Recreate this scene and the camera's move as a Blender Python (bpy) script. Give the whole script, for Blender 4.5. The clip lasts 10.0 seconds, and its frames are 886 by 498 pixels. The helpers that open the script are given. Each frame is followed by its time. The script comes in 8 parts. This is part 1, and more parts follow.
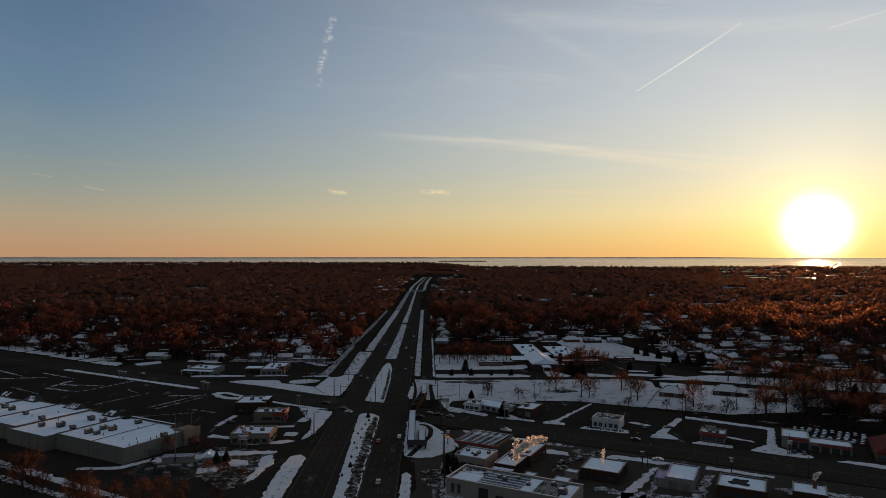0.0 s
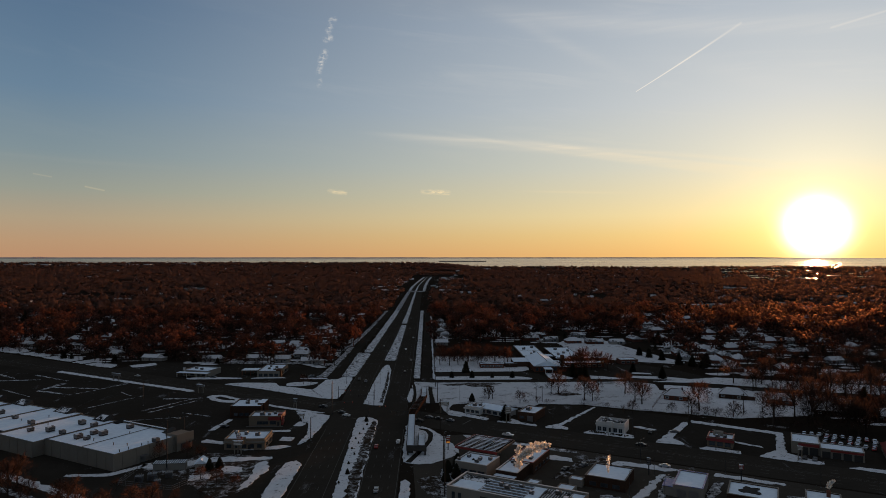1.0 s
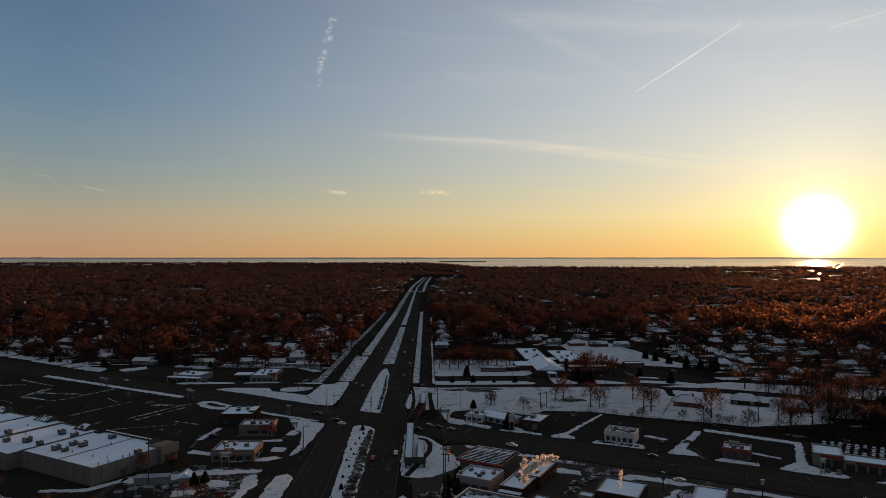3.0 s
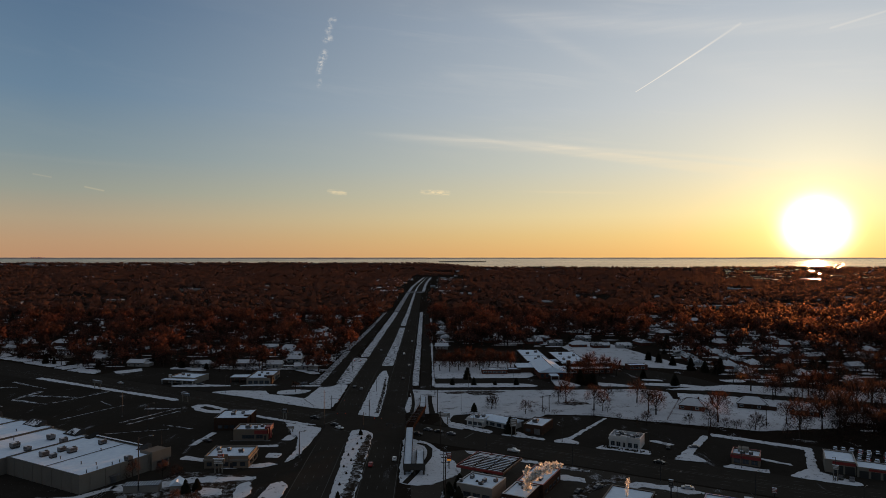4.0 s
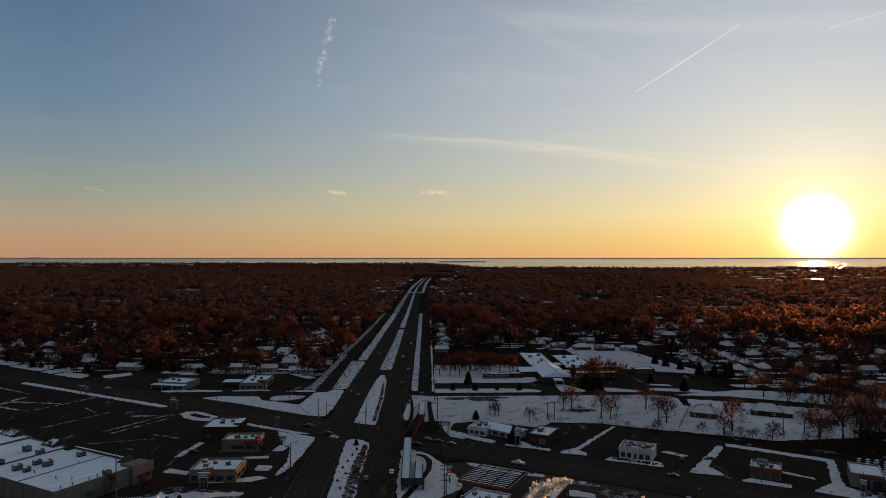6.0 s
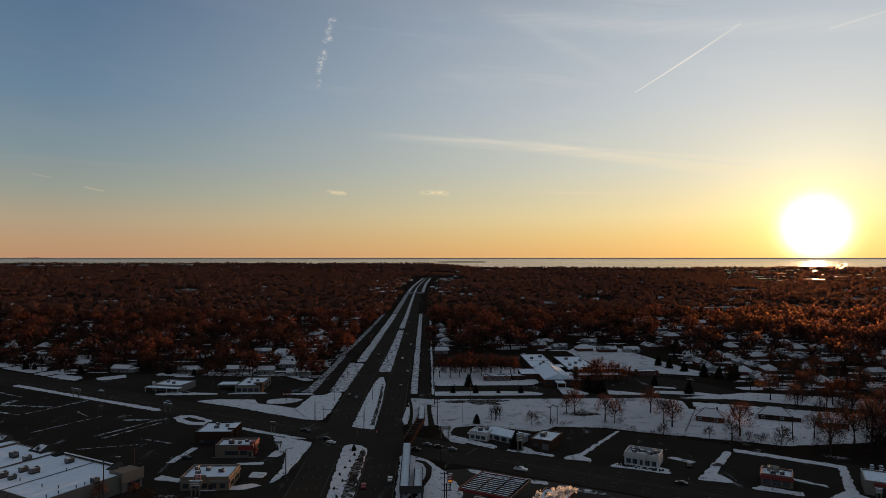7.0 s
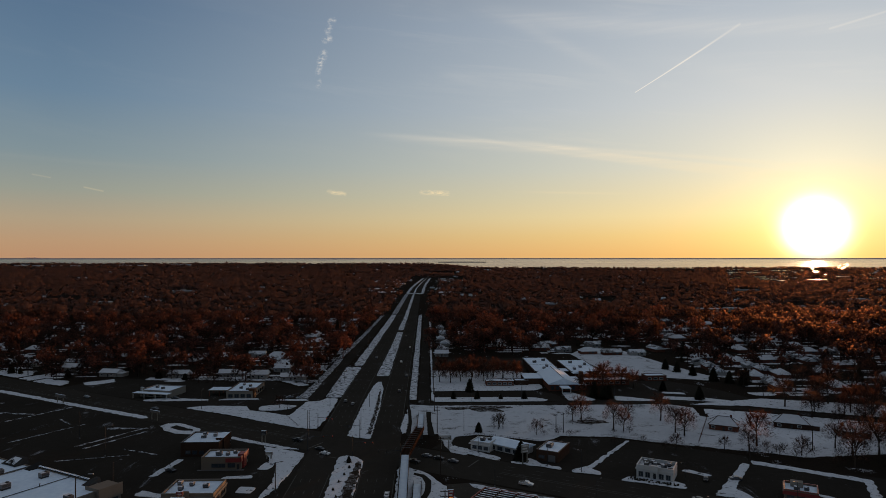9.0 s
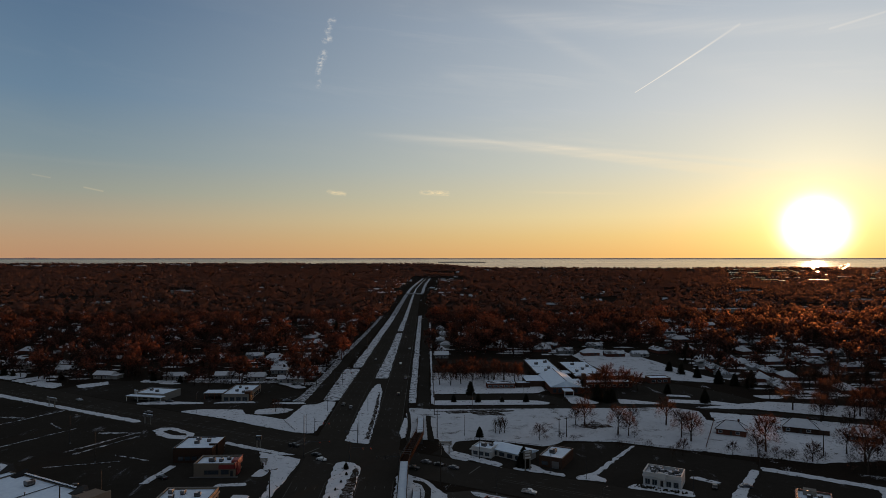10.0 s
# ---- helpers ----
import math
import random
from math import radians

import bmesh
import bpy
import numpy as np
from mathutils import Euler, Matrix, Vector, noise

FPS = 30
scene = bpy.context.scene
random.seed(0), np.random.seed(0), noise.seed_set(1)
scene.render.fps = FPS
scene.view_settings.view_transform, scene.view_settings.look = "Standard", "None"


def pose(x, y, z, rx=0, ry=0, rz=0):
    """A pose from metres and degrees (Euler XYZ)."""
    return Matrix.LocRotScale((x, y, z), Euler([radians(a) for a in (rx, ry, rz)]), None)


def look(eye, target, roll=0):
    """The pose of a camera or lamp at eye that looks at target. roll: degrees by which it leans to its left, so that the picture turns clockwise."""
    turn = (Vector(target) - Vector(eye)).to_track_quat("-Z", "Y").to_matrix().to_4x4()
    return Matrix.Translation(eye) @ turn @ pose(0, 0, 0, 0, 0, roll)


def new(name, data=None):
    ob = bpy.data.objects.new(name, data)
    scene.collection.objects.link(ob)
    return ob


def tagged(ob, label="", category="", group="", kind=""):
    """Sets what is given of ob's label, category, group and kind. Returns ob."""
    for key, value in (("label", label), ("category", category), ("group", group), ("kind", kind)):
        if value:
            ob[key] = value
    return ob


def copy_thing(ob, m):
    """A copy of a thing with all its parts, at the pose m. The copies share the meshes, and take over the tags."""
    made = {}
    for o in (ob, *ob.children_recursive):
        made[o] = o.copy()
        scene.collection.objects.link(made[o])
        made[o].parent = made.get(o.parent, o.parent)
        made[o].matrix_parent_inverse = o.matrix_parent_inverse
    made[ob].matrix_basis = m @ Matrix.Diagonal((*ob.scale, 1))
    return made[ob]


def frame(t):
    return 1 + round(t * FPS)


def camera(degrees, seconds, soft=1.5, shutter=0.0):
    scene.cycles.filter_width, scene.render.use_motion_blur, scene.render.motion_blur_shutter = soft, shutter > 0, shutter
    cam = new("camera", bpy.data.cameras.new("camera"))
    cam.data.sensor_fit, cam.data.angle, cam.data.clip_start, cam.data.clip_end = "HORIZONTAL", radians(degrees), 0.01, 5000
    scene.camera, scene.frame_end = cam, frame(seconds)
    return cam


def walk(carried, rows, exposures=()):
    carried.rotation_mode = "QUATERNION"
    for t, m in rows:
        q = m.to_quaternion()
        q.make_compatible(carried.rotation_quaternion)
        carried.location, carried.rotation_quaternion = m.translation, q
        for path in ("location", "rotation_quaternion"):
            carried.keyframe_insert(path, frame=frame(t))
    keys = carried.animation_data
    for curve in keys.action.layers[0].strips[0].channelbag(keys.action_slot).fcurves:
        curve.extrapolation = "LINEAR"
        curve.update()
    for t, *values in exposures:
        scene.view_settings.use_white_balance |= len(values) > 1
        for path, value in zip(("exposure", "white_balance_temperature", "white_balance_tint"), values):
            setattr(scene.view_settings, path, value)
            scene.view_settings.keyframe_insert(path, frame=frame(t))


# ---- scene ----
# The camera flies north at a steady pace, 85 m above a snowy town at sunrise.
cam = camera(69.5, 10.0, 0.65)


def flight(t):
    eye = Vector((-0.5 + 0.115 * t, 7.9 * t - 0.75, 85.0))
    yaw, pitch = radians(-1.46 - 0.009 * t), radians(0.53 + 0.008 * t)
    ahead = Vector((-math.sin(yaw) * math.cos(pitch), math.cos(yaw) * math.cos(pitch), math.sin(pitch)))
    return look(eye, eye + ahead)


walk(cam, [(t, flight(t)) for t in (0.0, 2.5, 5.0, 7.5, 10.0)])

# ---- light ----
SUN_AZ, SUN_EL = radians(31.8), radians(2.2)
SUN_DIR = Vector((math.sin(SUN_AZ) * math.cos(SUN_EL), math.cos(SUN_AZ) * math.cos(SUN_EL), math.sin(SUN_EL)))
sun = new("sun", bpy.data.lights.new("sun", "SUN"))
sun.data.energy, sun.data.angle, sun.data.color = 5.0, radians(0.6), (1.0, 0.47, 0.20)
sun.matrix_world = look((0, 0, 300), Vector((0, 0, 300)) - SUN_DIR)


def lin(r, g, b):
    return tuple(((v / 255 + 0.055) / 1.055) ** 2.4 if v > 10 else v / 3294.6 for v in (r, g, b)) + (1.0,)


class Nodes:
    """Short writing of node trees."""

    def __init__(self, tree):
        self.tree = tree
        tree.nodes.clear()

    def add(self, kind):
        return self.tree.nodes.new(kind)

    def put(self, socket, value):
        if isinstance(value, bpy.types.NodeSocket):
            self.tree.links.new(value, socket)
        else:
            socket.default_value = value

    def math(self, op, a, b=0.0, c=0.0, clamp=False):
        node = self.add("ShaderNodeMath")
        node.operation, node.use_clamp = op, clamp
        for socket, value in zip(node.inputs, (a, b, c)):
            self.put(socket, value)
        return node.outputs[0]

    def vec(self, op, a, b=(0, 0, 0), out=0):
        node = self.add("ShaderNodeVectorMath")
        node.operation = op
        self.put(node.inputs[0], a)
        self.put(node.inputs[1], b)
        return node.outputs[out]

    def mix(self, fac, a, b, blend="MIX"):
        node = self.add("ShaderNodeMix")
        node.data_type, node.blend_type = "RGBA", blend
        self.put(node.inputs[0], fac)
        self.put(node.inputs[6], a)
        self.put(node.inputs[7], b)
        return node.outputs[2]

    def ramp(self, fac, stops, smooth=False):
        node = self.add("ShaderNodeValToRGB")
        node.color_ramp.interpolation = "EASE" if smooth else "LINEAR"
        marks = node.color_ramp.elements
        while len(marks) < len(stops):
            marks.new(0.5)
        for mark, (place, colour) in zip(marks, stops):
            mark.position = place
            mark.color = colour if len(colour) == 4 else (*colour, 1)
        self.put(node.inputs[0], fac)
        return node.outputs[0]

    def span(self, value, a, b, lo=0.0, hi=1.0, smooth=True):
        node = self.add("ShaderNodeMapRange")
        node.interpolation_type = "SMOOTHSTEP" if smooth else "LINEAR"
        for socket, v in zip(node.inputs, (value, a, b, lo, hi)):
            self.put(socket, v)
        return node.outputs[0]

    def noise(self, place, scale, detail=3.0, rough=0.55, warp=0.0):
        node = self.add("ShaderNodeTexNoise")
        self.put(node.inputs["Vector"], place)
        for key, v in (("Scale", scale), ("Detail", detail), ("Roughness", rough), ("Distortion", warp)):
            node.inputs[key].default_value = v
        return node.outputs[0]


def grey(v):
    return (v, v, v, 1)


def make_sky():
    world = bpy.data.worlds.new("world")
    scene.world = world
    world.use_nodes = True
    n = Nodes(world.node_tree)
    way = n.add("ShaderNodeTexCoord").outputs["Generated"]
    sep = n.add("ShaderNodeSeparateXYZ")
    n.put(sep.inputs[0], way)
    x, y, z = sep.outputs
    up = n.math("ABSOLUTE", z)
    cool = n.ramp(up, [(0.0, lin(190, 147, 112)), (0.02, lin(188, 153, 119)), (0.05, lin(178, 160, 133)), (0.09, lin(153, 157, 146)),
                       (0.14, lin(130, 147, 154)), (0.22, lin(106, 132, 155)), (0.34, lin(88, 114, 142)), (0.55, lin(103, 113, 128)), (1.0, lin(121, 124, 129))])
    warm = n.ramp(up, [(0.0, lin(253, 199, 118)), (0.03, lin(252, 217, 140)), (0.06, lin(252, 231, 172)), (0.13, lin(231, 228, 208)),
                       (0.22, lin(220, 223, 222)), (0.34, lin(208, 215, 221)), (0.55, lin(160, 163, 168)), (1.0, lin(121, 126, 135))])
    angle = n.math("ARCCOSINE", n.vec("DOT_PRODUCT", way, tuple(SUN_DIR), out=1))
    near = n.math("POWER", n.span(angle, radians(62), radians(4), smooth=False), 1.3)
    sky = n.mix(near, cool, warm)
    air = n.add("ShaderNodeTexSky")
    air.sky_type, air.sun_disc = "NISHITA", False
    air.sun_elevation, air.sun_rotation, air.dust_density = SUN_EL, SUN_AZ, 1.5
    sky = n.mix(1.0, n.mix(1.0, sky, grey(0.955), "MULTIPLY"), n.mix(1.0, air.outputs[0], grey(0.004), "MULTIPLY"), "ADD")
    # Thin cirrus in long streaks.
    az = n.math("ARCTAN2", x, y)
    el = n.math("ARCSINE", z)
    comb = n.add("ShaderNodeCombineXYZ")
    n.put(comb.inputs[0], az)
    n.put(comb.inputs[1], n.math("ADD", n.math("MULTIPLY", el, 9.0), n.math("MULTIPLY", az, 0.9)))
    streak = n.span(n.noise(comb.outputs[0], 3.2, 6.0, 0.62, 0.6), 0.50, 0.78)
    veil = n.math("MULTIPLY", streak, n.span(el, 0.10, 0.2))
    veil = n.math("MULTIPLY", veil, n.span(az, -0.3, 0.35, 0.12, 1.0))

    def band(el0, slope, width, a0, a1, curve=0.0):
        line = n.math("ADD", n.math("MULTIPLY", az, slope), el0)
        off = n.math("DIVIDE", n.math("SUBTRACT", el, n.math("ADD", line, n.math("MULTIPLY", n.math("MULTIPLY", az, az), curve))), width)
        soft = n.math("POWER", 2.718, n.math("MULTIPLY", n.math("MULTIPLY", off, off), -1.0))
        ends = n.math("MULTIPLY", n.span(az, a0 - 0.12, a0 + 0.06), n.span(az, a1 + 0.1, a1 - 0.06))
        return n.math("MULTIPLY", soft, ends)

    comb2 = n.add("ShaderNodeCombineXYZ")
    n.put(comb2.inputs[0], n.math("MULTIPLY", az, 1.4))
    n.put(comb2.inputs[1], n.math("MULTIPLY", el, 28.0))
    fibre = n.span(n.noise(comb2.outputs[0], 4.0, 6.0, 0.6, 0.5), 0.30, 0.72, 0.45, 1.0)
    strips = n.math("MULTIPLY", band(0.3772, -0.144, 0.012, 0.16, 0.75, 0.0236), 0.42)
    for el0, slope, width, a0, a1, curve, share in (
        (0.1826, -0.059, 0.0035, 0.0, 0.50, -0.0954, 0.55), (0.1769, -0.0673, 0.005, 0.02, 0.34, -0.1207, 0.35), (0.2065, -0.2129, 0.0045, 0.2, 0.52, 0.0508, 0.6),
        (0.1985, -0.16, 0.0025, 0.27, 0.5, 0.0, 0.5), (0.196, -0.188, 0.003, 0.1, 0.45, 0.02, 0.4), (0.1036, -0.0328, 0.0018, 0.24, 0.25, 0.0, 0.8),
        (0.42, -0.5, 0.010, 0.18, 0.26, 0.0, 0.25), (0.395, -0.31, 0.014, 0.42, 0.5, 0.0, 0.16), (0.118, -0.02, 0.003, -0.56, -0.42, 0.0, 0.05),
    ):
        strips = n.math("ADD", strips, n.math("MULTIPLY", band(el0, slope, width, a0, a1, curve), share))
    strips = n.math("MULTIPLY", strips, fibre)
    cloud = n.math("ADD", n.math("MULTIPLY", veil, 0.16), n.math("MULTIPLY", strips, 0.52))

    # Little puffs of broken cloud and two vapour trails, each a soft patch along a short line.
    fleck = n.span(n.noise(n.vec("MULTIPLY", way, (1.0, 1.0, 1.7)), 150.0, 4.0, 0.65, 0.2), 0.40, 0.66)

    wisp = n.span(n.noise(n.vec("MULTIPLY", way, (1.0, 1.0, 4.0)), 55.0, 5.0, 0.65, 1.2), 0.36, 0.66)

    def trail(a, b, width, strength, broken=None, fade=False):
        (ax, ay), (bx, by) = a, b
        dx, dy = bx - ax, by - ay
        size = dx * dx + dy * dy
        px, py = n.math("SUBTRACT", az, ax), n.math("SUBTRACT", el, ay)
        along = n.math("DIVIDE", n.math("ADD", n.math("MULTIPLY", px, dx), n.math("MULTIPLY", py, dy)), size)
        held = n.math("MINIMUM", n.math("MAXIMUM", along, 0.0), 1.0)
        ex = n.math("SUBTRACT", px, n.math("MULTIPLY", held, dx))
        ey = n.math("SUBTRACT", py, n.math("MULTIPLY", held, dy))
        far = n.math("SQRT", n.math("ADD", n.math("MULTIPLY", ex, ex), n.math("MULTIPLY", ey, ey)))
        grow = n.math("MULTIPLY", n.math("ADD", n.math("MULTIPLY", held, 1.6), 0.7), width) if fade else width
        body = n.math("SUBTRACT", 1.0, n.math("DIVIDE", far, grow), clamp=True)
        if fade:
            body = n.math("MULTIPLY", body, n.span(held, 1.0, 0.45, 0.25, 1.0))
        if broken is not None:
            body = n.math("MULTIPLY", body, broken)
        return n.math("MULTIPLY", body, strength)

    for line in (
        trail((0.320, 0.2408), (0.4632, 0.3188), 0.0011, 0.95, None, True),
        trail((0.5734, 0.2961), (0.6345, 0.3052), 0.0022, 0.26),
        trail((-0.1665, 0.256), (-0.165, 0.263), 0.005, 0.24, fleck),
        trail((-0.167, 0.274), (-0.163, 0.286), 0.0055, 0.36, fleck),
        trail((-0.163, 0.290), (-0.158, 0.302), 0.0075, 0.5, fleck),
        trail((-0.157, 0.3215), (-0.149, 0.3235), 0.006, 0.42, fleck),
        trail((-0.153, 0.333), (-0.149, 0.340), 0.006, 0.36, fleck),
        trail((-0.149, 0.3485), (-0.143, 0.350), 0.005, 0.4, fleck),
        trail((-0.150, 0.0975), (-0.127, 0.0962), 0.0050, 0.6, wisp),
        trail((-0.006, 0.0990), (0.034, 0.0972), 0.0050, 0.75, wisp),
        trail((-0.4854, 0.0934), (-0.4629, 0.0891), 0.0016, 0.16),
        trail((-0.545, 0.107), (-0.525, 0.104), 0.0014, 0.10),
    ):
        cloud = n.math("ADD", cloud, line)
    tint = n.mix(n.span(el, 0.05, 0.25), lin(255, 226, 170), lin(240, 232, 220))
    sky = n.mix(n.math("MINIMUM", cloud, 0.85), sky, tint)
    # The sun's own glare in the thin air round it.
    deg = n.math("MULTIPLY", angle, 180 / math.pi)
    core = n.math("MULTIPLY", n.math("POWER", 2.718, n.math("MULTIPLY", n.math("MULTIPLY", deg, deg), -1 / 2.3)), 7.0)
    halo = n.math("MULTIPLY", n.math("POWER", 2.718, n.math("MULTIPLY", deg, -1 / 3.2)), 0.75)
    glow = n.add("ShaderNodeCombineColor")
    n.put(glow.inputs[0], n.math("ADD", core, halo))
    n.put(glow.inputs[1], n.math("ADD", n.math("MULTIPLY", core, 0.95), n.math("MULTIPLY", halo, 0.80)))
    n.put(glow.inputs[2], n.math("ADD", n.math("MULTIPLY", core, 0.8), n.math("MULTIPLY", halo, 0.26)))
    sky = n.mix(1.0, sky, glow.outputs[0], "ADD")
    back = n.add("ShaderNodeBackground")
    n.put(back.inputs[0], sky)
    out = n.add("ShaderNodeOutputWorld")
    n.put(out.inputs[0], back.outputs[0])


make_sky()

# ---- materials ----


def material(name):
    m = bpy.data.materials.new(name)
    m.use_nodes = True
    n = Nodes(m.node_tree)
    shader = n.add("ShaderNodeBsdfPrincipled")
    out = n.add("ShaderNodeOutputMaterial")
    n.put(out.inputs[0], shader.outputs[0])
    return m, n, shader, out


def world_place(n):
    return n.add("ShaderNodeNewGeometry").outputs["Position"]


def bumped(n, shader, height, strength, distance):
    b = n.add("ShaderNodeBump")
    b.inputs["Strength"].default_value, b.inputs["Distance"].default_value = strength, distance
    n.put(b.inputs["Height"], height)
    n.put(shader.inputs["Normal"], b.outputs[0])


def plain(name, colour, rough=0.7, metal=0.0, vary=0.25, scale=1.2, spread=0.0):
    """A surface of one paint with stains at two scales, and a lighter or darker cast from thing to thing."""
    m, n, shader, _ = material(name)
    place = world_place(n)
    big, fine = n.noise(place, scale * 0.35, 3), n.noise(place, scale * 4, 4)
    level = n.math("ADD", n.math("MULTIPLY", big, vary), n.math("MULTIPLY", fine, vary * 0.7))
    level = n.math("ADD", level, 1.0 - vary * 0.85)
    if spread:
        level = n.math("MULTIPLY", level, n.span(n.add("ShaderNodeObjectInfo").outputs["Random"], 0, 1, 1 - spread, 1 + spread, False))
    n.put(shader.inputs["Base Color"], n.mix(1.0, (*colour, 1), level, "MULTIPLY"))
    n.put(shader.inputs["Roughness"], n.math("ADD", n.math("MULTIPLY", fine, 0.2), rough - 0.1))
    shader.inputs["Metallic"].default_value = metal
    shader.inputs["Specular IOR Level"].default_value = 0.5 if rough < 0.55 else 0.1 if rough < 0.75 else 0.0
    bumped(n, shader, fine, 0.25, 0.03)
    return m


def snow_like(name, bare, edge0, edge1, scale=0.12, tone=0.80, sky_blue=0.0):
    """Old snow over something darker that shows through where it is thin."""
    m, n, shader, _ = material(name)
    place = world_place(n)
    drift, grain = n.noise(place, scale, 6, 0.6, 0.4), n.noise(place, 1.3, 6, 0.75)
    thin = n.math("ADD", n.math("MULTIPLY", drift, 0.58), n.math("MULTIPLY", grain, 0.42))
    cover = n.span(thin, edge0, edge1)
    # The bluish lean is the sky's light put into the snow's colour.
    snow = n.mix(n.noise(place, 0.5, 4), (tone * (0.67 - sky_blue), tone * 0.70, tone * (0.76 + sky_blue), 1), (tone * (0.96 - sky_blue), tone * 0.98, tone * (1.01 + sky_blue * 0.6), 1))
    litter = n.mix(n.noise(place, 0.8, 5), (*[v * 0.6 for v in bare], 1), (*[v * 1.3 for v in bare], 1))
    n.put(shader.inputs["Base Color"], n.mix(cover, litter, snow))
    shader.inputs["Roughness"].default_value = 0.8
    shader.inputs["Specular IOR Level"].default_value = 0.0
    bumped(n, shader, thin, 0.6, 0.25)
    return m


def asphalt_like(name, base, patch=0.5, slush=0.0, worn=0.0):
    m, n, shader, _ = material(name)
    place = world_place(n)
    big, mid, fine = n.noise(place, 0.03, 4), n.noise(place, 0.35, 5, 0.6, 0.3), n.noise(place, 6.0, 3)
    level = n.math("ADD", n.math("MULTIPLY", big, patch), n.math("MULTIPLY", mid, patch * 0.7))
    level = n.math("ADD", n.math("ADD", level, n.math("MULTIPLY", fine, 0.3)), 0.85 - 0.85 * patch)
    colour = n.mix(1.0, (base, base * 0.87, base * 0.72, 1), level, "MULTIPLY")
    if slush:
        stretched = n.vec("MULTIPLY", place, (1.0, 0.35, 1.0))
        grit = n.math("ADD", n.math("MULTIPLY", n.noise(stretched, 0.10, 6, 0.65, 0.5), 0.75), n.math("MULTIPLY", fine, 0.25))
        colour = n.mix(n.math("MULTIPLY", n.span(grit, 0.60, 0.68), slush), colour, (0.55, 0.56, 0.6, 1))
        # Crumbs of dirty snow that the plough left.
        crumbs = n.math("MULTIPLY", n.span(n.noise(place, 0.9, 5, 0.75), 0.63, 0.70), n.span(big, 0.42, 0.6))
        colour = n.mix(n.math("MULTIPLY", crumbs, slush * 0.7), colour, (0.42, 0.43, 0.46, 1))
    n.put(shader.inputs["Base Color"], colour)
    n.put(shader.inputs["Roughness"], n.math("ADD", n.math("MULTIPLY", mid, 0.3), 0.5))
    shader.inputs["Specular IOR Level"].default_value = 0.0
    bumped(n, shader, fine, 0.3, 0.02)
    return m


def twig_like(name, dark, light, through_share=0.6, gaps=0.45, glint=0.08):
    """Bare twigs: rough bark, with light that filters through the spray."""
    m, n, shader, out = material(name)
    place = world_place(n)
    tone = n.add("ShaderNodeObjectInfo").outputs["Random"]
    fac = n.math("ADD", n.math("MULTIPLY", n.span(n.noise(place, 0.06, 3), 0.36, 0.68), 0.75), n.math("MULTIPLY", tone, 0.45))
    colour = n.mix(n.span(fac, 0.1, 1.0, smooth=False), (*dark, 1), (*light, 1))
    n.put(shader.inputs["Base Color"], colour)
    shader.inputs["Roughness"].default_value = 0.85
    shader.inputs["Specular IOR Level"].default_value = 0.0
    leaf = n.add("ShaderNodeBsdfTranslucent")
    n.put(leaf.inputs[0], colour)
    mixed = n.add("ShaderNodeMixShader")
    mixed.inputs[0].default_value = through_share
    n.put(mixed.inputs[1], shader.outputs[0])
    n.put(mixed.inputs[2], leaf.outputs[0])
    # Fine twigs and seed heads pass light on forwards, so they glow against a low sun.
    pass_on = n.add("ShaderNodeBsdfRefraction")
    n.put(pass_on.inputs["Color"], n.mix(0.5, colour, (0.56, 0.33, 0.18, 1)))
    pass_on.inputs["Roughness"].default_value, pass_on.inputs["IOR"].default_value = 1.0, 1.22
    last = n.add("ShaderNodeMixShader")
    last.inputs[0].default_value = glint
    n.put(last.inputs[1], mixed.outputs[0])
    n.put(last.inputs[2], pass_on.outputs[0])
    # The gaps between twigs too fine to build one by one.
    airy = n.add("ShaderNodeMixShader")
    airy.inputs[0].default_value = gaps
    n.put(airy.inputs[1], last.outputs[0])
    n.put(airy.inputs[2], n.add("ShaderNodeBsdfTransparent").outputs[0])
    n.put(out.inputs[0], airy.outputs[0])
    return m


def crown_like(name, dark, light, seethrough, forward):
    """A crown of bare twigs from afar: a soft, broken mass that the low sun shines through."""
    m, n, shader, out = material(name)
    place = world_place(n)
    fine, broad = n.noise(place, 0.7, 4, 0.65), n.noise(n.vec("MULTIPLY", place, (1.0, 1.0, 0.3)), 0.075, 2)
    tone = n.math("ADD", n.math("MULTIPLY", n.span(broad, 0.36, 0.64), 0.75), n.math("MULTIPLY", n.span(fine, 0.3, 0.7), 0.25))
    colour = n.mix(tone, (*dark, 1), (*light, 1))
    n.put(shader.inputs["Base Color"], colour)
    shader.inputs["Roughness"].default_value = 0.9
    shader.inputs["Specular IOR Level"].default_value = 0.0
    leaf = n.add("ShaderNodeBsdfTranslucent")
    n.put(leaf.inputs[0], colour)
    # Light that slips through the spray almost straight on.
    straight = n.add("ShaderNodeBsdfRefraction")
    n.put(straight.inputs["Color"], n.mix(0.5, colour, (0.50, 0.26, 0.13, 1)))
    straight.inputs["Roughness"].default_value, straight.inputs["IOR"].default_value = 1.0, 1.08
    clear = n.add("ShaderNodeBsdfTransparent")
    last = shader.outputs[0]
    for fac, other in ((0.5, leaf), (forward, straight), (n.span(fine, 0.36, 0.64, *seethrough), clear)):
        mixed = n.add("ShaderNodeMixShader")
        n.put(mixed.inputs[0], fac)
        n.put(mixed.inputs[1], last)
        n.put(mixed.inputs[2], other.outputs[0])
        last = mixed.outputs[0]
    n.put(out.inputs[0], last)
    return m


